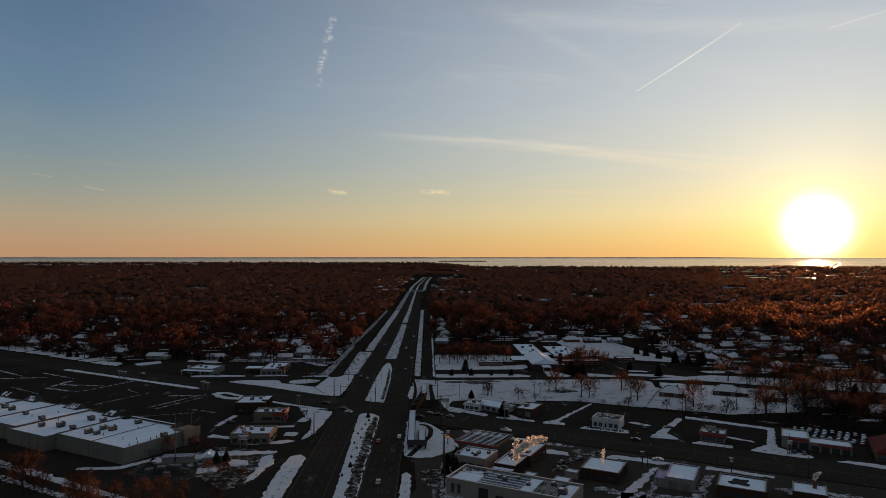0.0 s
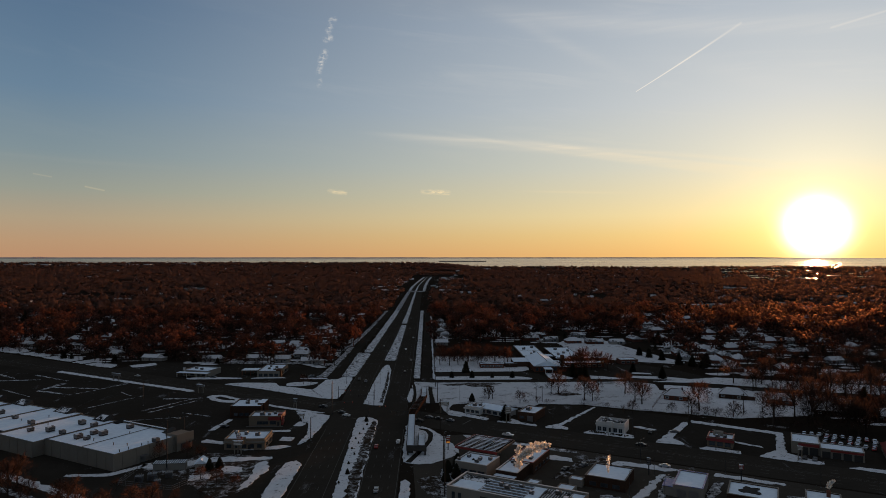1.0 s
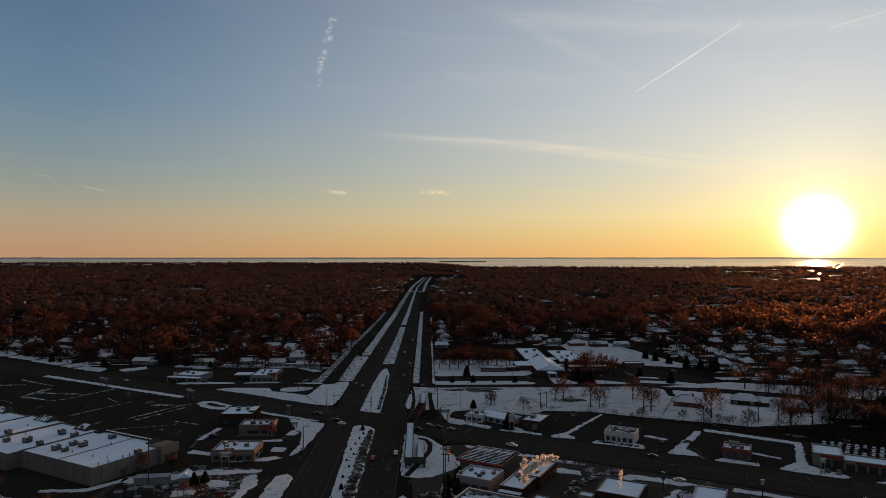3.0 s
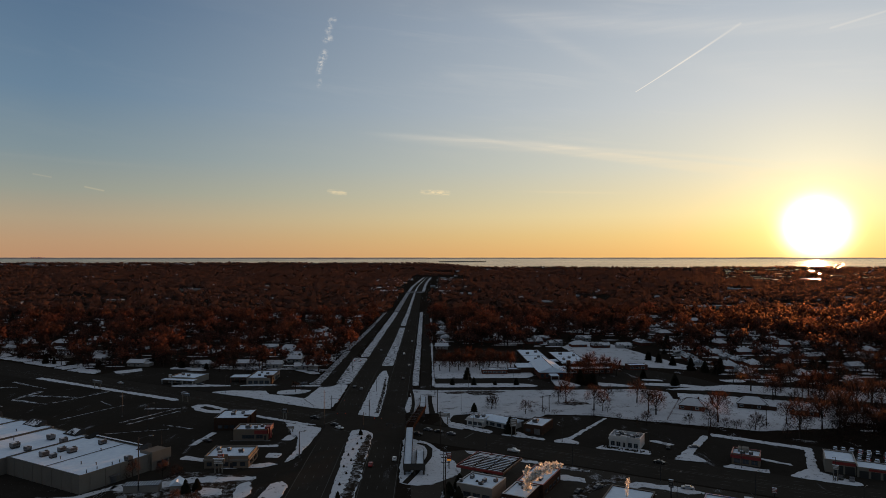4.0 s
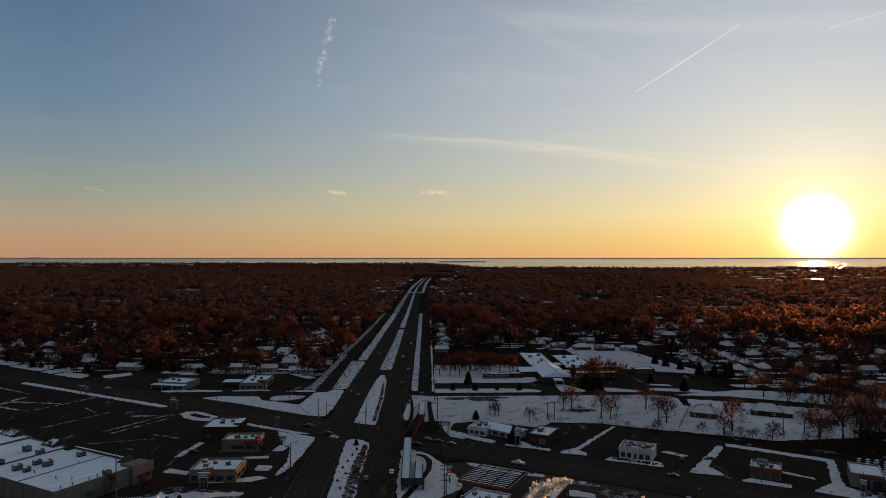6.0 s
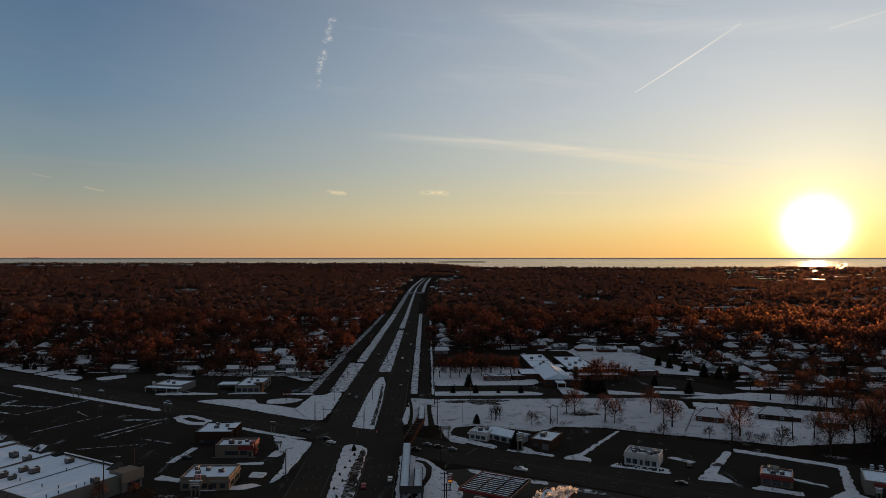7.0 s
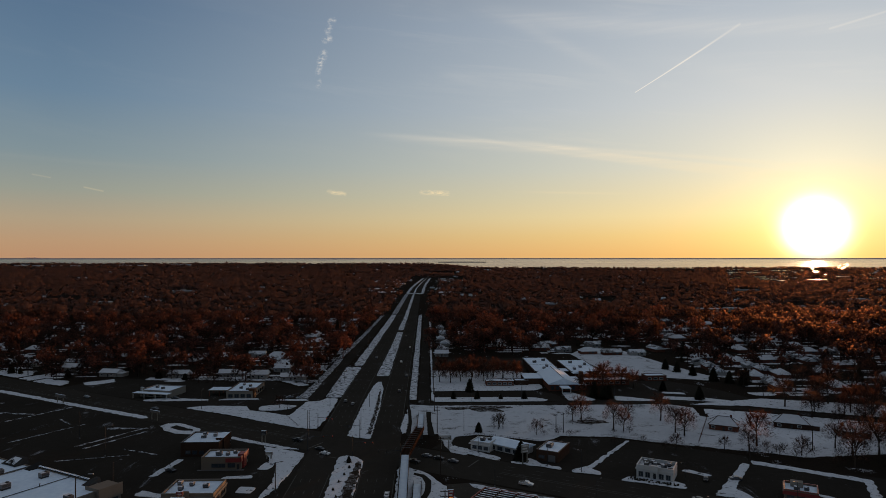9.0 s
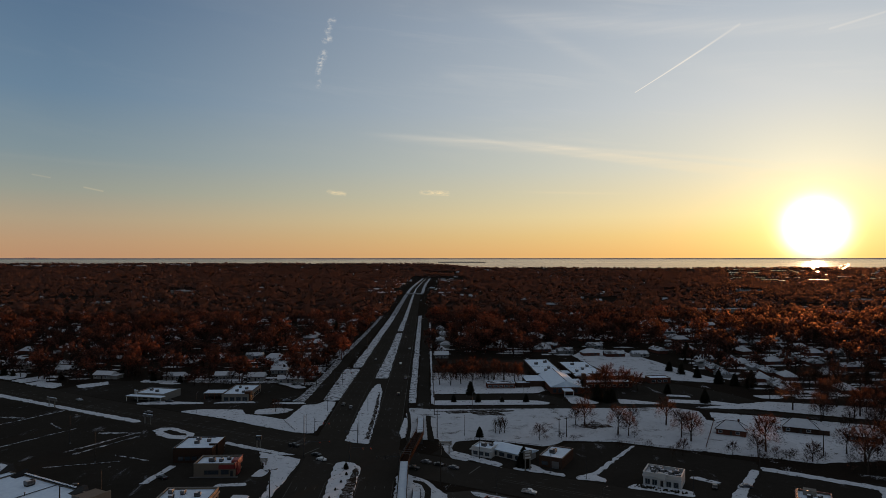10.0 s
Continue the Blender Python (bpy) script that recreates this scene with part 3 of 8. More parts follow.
slab("parking_lot", [(100, 440), (112, 470), (128, 500), (165, 500), (186, 470), (200, 430), (180, 426), (150, 438)], -0.2, 0.052, M_LOT, LOT, 8, 0, 0, True, "car park")

# Snow-covered verges, islands and fields.
VERGE = "roadside verge under trodden snow"
ISLAND = "kerbed car park island under snow"
for pts in (
    [(-72, 358), (-51, 347.5), (-52, 325), (-55, 300), (-58.5, 294), (-57, 312), (-60, 332), (-67, 345)], [(-58, 190), (-59, 258), (-58, 270), (-54, 273.5), (-51, 268), (-51, 240), (-51, 190)], [(-134, 431), (-108, 417), (-78, 398), (-63, 388.5), (-53, 386), (-51.5, 405), (-51.2, 430), (-51.2, 452), (-59, 453), (-61, 446), (-69, 444), (-70, 430), (-72, 412), (-84, 419), (-96, 424), (-100, 434), (-122, 436)],
):
    slab("verge", pts, 0.0, 0.28, M_SNOW, VERGE, 1.6, 0.45, 0.25, True, "verge")
for pts in (
    [(-163, 448), (-127, 449), (-128, 452.5), (-157, 456), (-166, 452)], [(-122, 450), (-97, 451), (-99, 454), (-117, 454)], [(-88, 448), (-68, 447), (-69, 451), (-86, 451)], [(-92, 425), (-82, 423.5), (-74, 428), (-72, 435), (-82, 438), (-92, 434)],
):
    slab("verge", pts, 0.0, 0.28, M_SNOW, VERGE, 1.6, 0.45, 0.25, True, "verge")
slab("verge", strip(456, 560, lambda r: -59.6, lambda r: r[1] - 0.4, 0), 0.0, 0.25, M_WORN, VERGE, 4, 0.5, 0.25, True, "verge")
slab("verge", strip(566, 990, lambda r: r[1] - 7.5, lambda r: r[1] - 0.5, 0), 0.0, 0.25, M_WORN, VERGE, 8, 0.5, 0.25, True, "verge")
slab("verge", strip(1000, 1480, lambda r: r[1] - 8.0, lambda r: r[1] - 0.5, 0), 0.0, 0.25, M_PATCHY, VERGE, 12, 0.6, 0.25, True, "verge")
slab("verge", [(-76, 452), (-69.5, 452), (-68.5, 520), (-67, 600), (-72, 600), (-73, 520)], 0.0, 0.22, M_PATCHY, VERGE, 5, 0.6, 0.2, True, "verge")
slab("verge", [(-68.6, 604), (-63.2, 760), (-59.0, 990), (-62.5, 990), (-67.5, 760), (-73, 604)], 0.0, 0.22, M_PATCHY, VERGE, 5, 0.8, 0.2, True, "verge")
slab("verge", strip(448, 980, lambda r: -9.4, lambda r: -4.9, 0), 0.0, 0.25, M_WORN, VERGE, 6, 0.35, 0.25, True, "verge")
slab("verge", [(4, 446), (5.8, 446), (6, 600), (7, 900), (5, 900)], 0.0, 0.22, M_SNOW, VERGE, 6, 0.4, 0.2, True, "verge")
slab("verge", [(-10.6, 376), (-12, 384), (-10.6, 414), (-8.6, 414), (-8.4, 396), (-9.0, 378)], 0.0, 0.25, M_SNOW, VERGE, 2, 0.25, 0.2, True, "verge")
slab("verge", [(-10.6, 272), (-10.5, 328), (-7, 328), (1, 321), (8, 306), (14, 286), (13, 279), (2, 268), (-6, 267)], 0.0, 0.2, M_SNOW, "snowy lawn round the footbridge ramp", 2, 0.4, 0.2, True, "verge")
slab("verge", [(-10.2, 190), (-10.2, 247), (-8.5, 250), (-6.5, 247), (-6.2, 190)], 0.0, 0.24, M_SNOW, VERGE, 2, 0.25, 0.2, True, "verge")
slab("verge", [(4, 205), (5, 262), (14, 270), (20, 262), (17, 245), (9, 205)], 0.0, 0.22, M_PATCHY, VERGE, 2, 0.5, 0.2, True, "verge")
slab("path", [(-7, 268), (-2, 284), (2.4, 300), (2.8, 312), (0, 319), (-4, 321), (-4.5, 319), (-1, 316), (0.4, 309), (0, 300), (-4.6, 284), (-9.2, 270)], 0.1, 0.23, M_LOT, "narrow asphalt footpath in a loop", 1.5, 0, 0.05, True, "path")
slab("path", [(-8.6, 372), (-8.2, 396), (-9.2, 420), (-11, 438), (-10.8, 700), (-10.8, 1000), (-9.6, 1000), (-9.6, 700), (-9.4, 440), (-7.4, 420), (-6.4, 396), (-6.8, 372)], 0.0, 0.27, M_LOT, "narrow asphalt footpath beside the highway", 3, 0, 0.05, True, "path")
slab("path", [(1.6, 372), (1.0, 400), (0.6, 418), (3.4, 418), (3.4, 400), (5.0, 372)], 0.0, 0.27, M_LOT, "short dark path past the footbridge stairs", 2, 0.2, 0.05, True, "path")
slab("field", [(-7.6, 378), (-7.8, 400), (-10.0, 424), (-8.6, 436), (3, 432.6), (96, 432.4), (138, 433), (150, 424), (146, 405), (133, 378), (122, 354), (119, 353.5), (103, 361), (88, 368.5), (76, 370), (64, 371), (60, 366), (53, 362.5), (45, 366), (36, 370), (25, 374), (14.5, 371), (12.6, 364), (12.4, 355.5), (19, 350.5), (18, 343), (12, 346), (9, 356), (7.5, 368), (6.5, 376), (0, 374)], 0.0, 0.21, M_FIELD, "open field under smooth unbroken snow", 3, 0.3, 0.25, True, "field")
slab("field", [(5, 543), (5, 472), (70, 473), (76, 480), (76, 530), (60, 542)], 0.0, 0.12, M_SNOW, "snowy church lawn under trees", 4, 0.4, 0.2, True, "lawn")
slab("verge", [(5, 442.5), (70, 442.5), (73, 446), (66, 452), (50, 453.5), (5, 453.5)], 0.0, 0.24, M_SNOW, VERGE, 3, 0.2, 0.2, True, "verge")
slab("verge", [(84, 444), (98, 443), (101, 446), (92, 464), (85, 466)], 0.0, 0.24, M_SNOW, "church front lawn under snow", 3, 0.2, 0.2, True, "lawn")
slab("verge", [(112, 443), (134, 441), (136, 444), (122, 452), (114, 455)], 0.0, 0.24, M_SNOW, ISLAND, 3, 0.2, 0.2, True, "verge")
slab("verge", [(140, 446), (176, 436), (180, 440), (166, 449), (144, 453)], 0.0, 0.24, M_SNOW, ISLAND, 3, 0.2, 0.2, True, "verge")
slab("verge", [(146, 462), (160, 458), (160, 463), (148, 466)], 0.0, 0.24, M_SNOW, ISLAND, 2, 0.2, 0.2, True, "verge")
slab("field", [(125, 620), (130, 560), (140, 528), (168, 512), (196, 500), (204, 506), (190, 560), (176, 640), (150, 660)], 0.0, 0.16, M_FIELD, "open school ground under snow", 5, 0.6, 0.2, True, "field")
slab("field", [(121, 353.5), (132, 377.5), (145.5, 406), (158, 398), (168, 362), (160, 346), (142, 344)], 0.0, 0.19, M_FIELD, "snowy garden beside a brick house", 3, 0.6, 0.2, True, "lawn")
slab("field", [(134, 358), (150, 404), (154, 422), (176, 414), (240, 386), (250, 376), (230, 352), (200, 340), (160, 336), (142, 346)], 0.0, 0.15, M_SNOW, "snowy back gardens of brick houses", 3, 0.5, 0.2, True, "lawn")
slab("field", [(150, 432), (182, 428), (250, 396), (330, 372), (340, 400), (250, 430), (200, 446)], 0.0, 0.15, M_SNOW, "snowy front gardens", 4, 0.5, 0.2, True, "lawn")
for pts in (
    [(-165, 312), (-157, 309.6), (-139, 306.8), (-138.5, 311), (-157, 315), (-164, 317)], [(-134, 307), (-112, 308), (-113, 311), (-121, 311), (-124, 314), (-128, 316)], [(-108, 307.6), (-97, 309.5), (-97, 313), (-101.6, 315), (-96.4, 361), (-98, 361), (-103.6, 317), (-108, 311)], [(-89, 307), (-65, 309), (-66, 314), (-72, 315.5), (-87, 313)], [(-56, 307), (-43, 309.5), (-44, 313), (-49.5, 318), (-46, 350), (-49, 351), (-54, 318)], [(-37, 306.5), (-20, 307), (-20, 311), (-34, 311.5)],
):
    slab("verge", turned(pts), 0.0, 0.25, M_SNOW, ISLAND, 1.6, 0.45, 0.25, True, "verge")
for pts in (
    [(-14, 306.5), (9, 306), (11, 310), (-3, 318), (-4, 352), (-46, 356), (-46, 351.5), (-7, 348), (-7, 320)], [(18, 307), (36, 305.5), (60, 304.5), (60, 309), (24, 311)], [(-70, 329), (-60, 327), (-58, 329), (-68, 332)], [(-24, 324), (-12, 321), (-12, 323), (-24, 326)],
):
    slab("verge", turned(pts), 0.0, 0.25, M_SNOW, ISLAND, 1.6, 0.45, 0.25, True, "verge")
for pts in (
    [(-470, 283.5), (-330, 282.5), (-327, 285.5), (-332, 287.5), (-380, 287), (-470, 288.5)],
    [(-262, 277.5), (-228, 277), (-221, 280.5), (-262, 280.5)],
):
    slab("verge", turned(pts), 0.0, 0.2, M_SNOW, ISLAND, 2, 0.5, 0.2, True, "verge")
for pts in (
    [(-66, 344), (-63, 332), (-61, 331), (-63, 343)], [(-78, 316), (-66, 317), (-66, 320), (-76, 319)],
    [(-68, 302), (-62, 301), (-61, 307), (-68, 308)], [(-82, 288), (-66, 289), (-60, 293), (-64, 295), (-72, 292.5), (-84, 290.5)],
    [(-67, 327), (-62, 326), (-61, 333), (-65, 336)], [(-103, 300), (-92, 297), (-91, 300), (-102, 305)],
    [(-106, 320), (-103, 320), (-100, 340), (-103, 341)],
):
    slab("verge", pts, 0.0, 0.2, M_SNOW, ISLAND, 1.5, 0.3, 0.2, True, "verge")
slab("verge", [(-131.7, 393.1), (-130.0, 398.1), (-123.0, 397.9), (-109.6, 387.5), (-108.7, 382.7), (-110.1, 378.1), (-118.3, 379.2), (-126.5, 385.1), (-131.39999999999998, 392.8), (-126.5, 391.5), (-119.3, 384.9), (-111.9, 383.7), (-113.3, 386.7), (-124.3, 394.4), (-126.3, 391.9)], 0.0, 0.2, M_SNOW, "ring of ploughed snow round a dark car park island", 1.5, 0.3, 0.2, False, "verge")
YARD = "rough yard ground with thin snow and dead grass"
slab("verge", [(-94, 285), (-66, 279), (-63, 262), (-66, 240), (-74, 232), (-92, 250), (-104, 258), (-112, 262), (-116, 270), (-104, 272)], 0.0, 0.14, M_BRUSH, YARD, 1.5, 0.5, 0.2, True, "yard")
for pts in ([(-116, 270), (-104, 271), (-90, 278), (-84, 279), (-70, 278), (-65, 279), (-65, 275), (-76, 273), (-88, 272), (-100, 265), (-113, 264)], [(-66, 274), (-63, 262), (-66, 242), (-69, 240), (-68, 256), (-70, 270)], [(-84, 268), (-74, 266), (-72, 260), (-80, 259)], [(-92, 256), (-84, 258), (-82, 252), (-90, 250)]):
    slab("verge", pts, 0.1, 0.2, M_SNOW, YARD, 1.5, 0.6, 0.2, True, "yard")
slab("verge", [(9, 428), (24, 430), (44, 431), (50, 427), (40, 424), (44, 418), (30, 417), (26, 423), (12, 422)], 0.1, 0.235, M_BRUSH, "strip of dry grass stalks in the snow", 1.5, 0.9, 0.1, True, "grass")
slab("verge", [(78, 399), (92, 398), (94, 393), (84, 390), (76, 392)], 0.1, 0.235, M_BRUSH, "bare scrub patch in the snowy field", 1.5, 0.8, 0.1, True, "grass")
for pts, mat in (
    ([(-66, 263), (-65, 273), (-46, 275), (-40, 273), (-44, 269), (-60, 269)], M_SNOW), ([(-47, 262), (-44, 266), (-47, 230), (-50, 222), (-52, 224), (-50, 240)], M_SNOW), ([(-44, 264), (-40, 262), (-41, 238), (-52, 230), (-50, 222), (-42, 226)], M_PATCHY), ([(-28, 272), (-4, 273), (-3, 276), (-28, 276)], M_SNOW), ([(-27, 264), (-24, 268), (-25, 232), (-29, 226), (-30, 232)], M_PATCHY), ([(-4, 262), (12, 266), (24, 267), (26, 262), (16, 258), (18, 250), (26, 242), (16, 240), (14, 250)], M_PATCHY),
):
    slab("verge", turned(pts), 0.0, 0.2, mat, "trodden snow between the shops", 1.5, 0.6, 0.2, True, "verge")
for pts, mat in (
    ([(-100, 262.5), (-90, 268), (-82, 267), (-80, 263), (-88, 262)], M_SNOW), ([(-78, 268), (-70, 276), (-68, 274), (-74, 260), (-79, 240), (-83, 240)], M_BRUSH), ([(-134, 273.5), (-104, 275), (-104, 278), (-138, 277.5)], M_SNOW), ([(-100, 274.5), (-82, 274.5), (-82, 277.5), (-100, 277.5)], M_PATCHY), ([(-62, 232), (-56, 234), (-50, 232), (-52, 228), (-60, 229)], M_PATCHY), ([(-60, 216), (-48, 220), (-44, 212), (-56, 206)], M_PATCHY),
    ([(-44, 234), (-30, 238), (-28, 234), (-36, 226), (-46, 224)], M_PATCHY),
):
    slab("verge", turned(pts), 0.0, 0.2, mat, "trodden snow between the shops", 1.5, 0.6, 0.2, True, "verge")
for pts, mat in (
    ([(-20, 234), (-6, 238), (0, 236), (-4, 228), (-18, 226)], M_PATCHY), ([(40, 262), (60, 262), (60, 276), (44, 275)], M_PATCHY), ([(-124, 222), (-112, 224), (-106, 218), (-108, 206), (-116, 204), (-126, 214)], M_BRUSH),
):
    slab("verge", turned(pts), 0.0, 0.2, mat, "trodden snow between the shops", 1.5, 0.6, 0.2, True, "verge")
# Front lawns along the far side of the cross street.
for u0, u1, v0, deep in ((-640, -588, 320.5, 20), (-585, -549, 320, 15), (-546, -505, 317, 19), (-502, -486, 315.5, 24), (-483, -452, 314, 12)):
    m = (u0 + u1) / 2
    slab("lawn", turned([(u0, v0), (m, v0 - 0.4), (u1, v0 - 0.8), (u1 - 2, v0 + deep * 0.6), (m + 4, v0 + deep), (m - 6, v0 + deep * 0.75), (u0 + 2, v0 + deep * 0.9)]), 0.0, 0.2, M_SNOW, "front lawn under bluish snow beside the street", 2, 1.0, 0.2, True, "lawn")
for pts in ([(-448, 326), (-436, 322), (-430, 338), (-440, 344)], [(-420, 352), (-398, 362), (-402, 368), (-424, 360)], [(-392, 372), (-362, 388), (-366, 394), (-396, 380)], [(-340, 396), (-312, 386), (-308, 392), (-336, 402)]):
    slab("lawn", turned(pts), 0.0, 0.2, M_SNOW, "patch of lawn under snow", 2, 0.7, 0.2, True, "lawn")
for x, y, w, d in ((-80, 505, 8, 5), (-104, 512, 7, 4), (-86, 528, 10, 4), (-128, 512, 8, 4), (-150, 516, 9, 4), (-96, 552, 10, 4), (-120, 536, 8, 3), (-78, 556, 4, 14), (-77, 590, 4, 16), (-77, 640, 4, 20)):
    slab("lawn", [(x - w, y - d), (x + w, y - d * 0.8), (x + w * 0.9, y + d), (x - w * 1.1, y + d * 0.9)], 0.0, 0.2, M_PATCHY, "patch of lawn under snow", 2, 1.0, 0.2, True, "lawn")
# Thin ridges of ploughed snow in the big car park.
for a, b, w in (((-386, 246), (-386, 284), 0.7), ((-312, 236), (-312, 270), 0.9), ((-306, 236), (-306, 268), 0.8), ((-345, 225), (-345, 262), 0.5), ((-420, 250), (-388, 262), 1.6),
                ((-424, 262), (-415, 240), 2.2), ((-415, 240), (-385, 243), 1.6), ((-328, 262), (-310, 272), 1.3), ((-470, 270), (-430, 268), 1.0), ((-480, 240), (-450, 262), 1.4),
                ((-520, 262), (-470, 256), 1.6), ((-366, 262), (-350, 258), 0.6), ((-290, 244), (-270, 246), 0.7), ((-300, 220), (-280, 240), 0.5), ((-440, 232), (-402, 228), 0.5)):
    (ua, va), (ub, vb) = a, b
    d = Vector((ub - ua, vb - va)).normalized()
    side = (-d.y * w, d.x * w)
    slab("snow_ridge", turned([(ua - side[0], va - side[1]), (ub - side[0] * 0.4, vb - side[1] * 0.4), (ub + side[0] * 0.4, vb + side[1] * 0.4), (ua + side[0], va + side[1])]), 0.0, 0.16, M_PATCHY, "low ridge of ploughed grey snow", 1.5, 0.5, 0.2, True, "snow ridge")
# The railway-like track south-west of the big store.
slab("verge", [(-260, 318), (-175, 268), (-110, 229), (-60, 200), (-60, 197), (-110, 225), (-176, 263), (-262, 312)], 0.0, 0.16, M_SNOW, "snowy bank beside a track", 3, 0.6, 0.2, True, "verge")
slab("verge", [(-262, 309), (-178, 259), (-112, 220), (-60, 190), (-60, 188), (-112, 217), (-180, 256), (-264, 305)], 0.0, 0.16, M_PATCHY, "snowy bank beside a track", 3, 0.6, 0.2, True, "verge")
slab("verge", [(-140, 256), (-122, 256), (-114, 266), (-112, 272), (-115, 270), (-124, 259), (-140, 258.5)], 0.0, 0.2, M_SNOW, VERGE, 2, 0.3, 0.2, True, "verge")


def lane_lines():
    """Faint lane dashes and edge lines on both roads."""
    verts, faces = [], []

    def dash(a, b, w, z):
        d = (Vector(b) - Vector(a)).normalized()
        s = Vector((-d.y, d.x)) * w / 2
        k = len(verts)
        for p in (Vector(a) - s, Vector(b) - s, Vector(b) + s, Vector(a) + s):
            verts.append((p.x, p.y, z))
        faces.append((k, k + 1, k + 2, k + 3))

    for y in range(-60, 1000, 12):
        if 318 < y < 385 or 498 < y < 520:
            continue
        r = road_at(y)
        for lo, hi in ((r[1], r[2]), (r[3], r[4])):
            for k in (1, 2, 3):
                x = lo + (hi - lo) * k / 4
                dash((x, y), (x, y + 3.2), 0.16, 0.084)
    for y in range(-60, 980, 20):
        r = road_at(y)
        if not 300 < y < 385:
            for x in (r[1] + 0.5, r[2] - 0.4, r[3] + 0.4, r[4] - 0.5):
                dash((x, y), (x, y + 20.02), 0.14, 0.085)
    for u in range(-600, 60, 12):
        if -235 < u < -140:
            continue
        for v in (285, 289, 297.5, 301.5):
            dash(xy(u, v), xy(u + 3.2, v), 0.16, 0.105)
        for v in (292.6, 294.2):
            dash(xy(u, v), xy(u + 12, v), 0.14, 0.105)
    dash(xy(-219, 283), xy(-219, 293), 0.5, 0.106)
    dash(xy(-146, 294), xy(-146, 304), 0.5, 0.106)
    for x in (-46, -40):
        dash((x, edge_y(x, 278)), (x + 3, edge_y(x + 3, 278)), 0.4, 0.085)
    tagged(raw("lane_line", verts, faces, M_PAINT), "faint worn white lane markings", "lane marking", kind="stuff")


lane_lines()

# ---- buildings ----


def window(bm_parent, x0, x1, z0, z1, side, w, d, frame_mat=None, panes=1):
    """A framed window on one wall of a building w wide and d deep (s, n, w, e)."""
    frame_mat = frame_mat or M_DARK
    t = 0.12

    def put(rows):
        out = []
        for a, b, c0, c1, e, f in rows:
            if side == "s":
                out.append((a, b, -f, -e, c0, c1))
            elif side == "n":
                out.append((a, b, d + e, d + f, c0, c1))
            elif side == "w":
                out.append((-f, -e, a, b, c0, c1))
            else:
                out.append((w + e, w + f, a, b, c0, c1))
        return boxes(*out)

    holder = part("window", put([(x0, x1, z0, z0 + t, 0.0, 0.10), (x0, x1, z1 - t, z1, 0.0, 0.10), (x0, x0 + t, z0 + t, z1 - t, 0.0, 0.10), (x1 - t, x1, z0 + t, z1 - t, 0.0, 0.10)]), frame_mat, bm_parent)
    step = (x1 - x0 - 2 * t) / panes
    for k in range(panes):
        part("pane", put([(x0 + t + k * step + 0.03, x0 + t + (k + 1) * step - 0.03, z0 + t, z1 - t, 0.004, 0.05)]), M_GLASS, holder)
    return holder


def door(parent, x0, x1, z1, side, w, d, mat):
    rows = {"s": (x0, x1, -0.08, -0.003, 0.0, z1), "n": (x0, x1, d + 0.003, d + 0.08, 0.0, z1), "w": (-0.08, -0.003, x0, x1, 0.0, z1), "e": (w + 0.003, w + 0.08, x0, x1, 0.0, z1)}
    return part("door", boxes(rows[side], bevel=0.02), mat, parent)


def flat_building(name, origin, rz, w, d, h, label, category, wall=None, roof=None, parapet=0.5, cap=None, thick=0.3):
    """A flat-roofed block: wall ring with parapet, roof deck with lying snow, coping. Local x runs along its front, y to the back."""
    ob = thing(name, (*origin, 0), rz, label, category)
    top = h + parapet
    wall = wall or M_CONC
    part("wall", boxes((0, w, 0, thick, -0.2, top), (0, w, d - thick, d, -0.2, top), (0, thick, thick, d - thick, -0.2, top), (w - thick, w, thick, d - thick, -0.2, top)), wall, ob)
    bm = bmesh.new()
    n = max(2, int(max(w, d) / 3))
    grid = [[bm.verts.new((thick + (w - 2 * thick) * i / n, thick + (d - 2 * thick) * j / n, h + 0.10 * noise.noise(Vector((i * 0.7 + w, j * 0.7 + d, h))))) for j in range(n + 1)] for i in range(n + 1)]
    for i in range(n):
        for j in range(n):
            bm.faces.new((grid[i][j], grid[i + 1][j], grid[i + 1][j + 1], grid[i][j + 1]))
    part("roof", bm, roof or M_ROOFSNOW, ob, "flat roof under lying snow")
    o = 0.08
    part("coping", boxes((-o, w + o, -o, thick + o, top + 0.004, top + 0.14), (-o, w + o, d - thick - o, d + o, top + 0.004, top + 0.14),
                         (-o, thick + o, thick + o + 0.002, d - thick - o - 0.002, top + 0.004, top + 0.14), (w - thick - o, w + o, thick + o + 0.002, d - thick - o - 0.002, top + 0.004, top + 0.14)), cap or M_STEEL, ob)
    return ob


UNIT = None


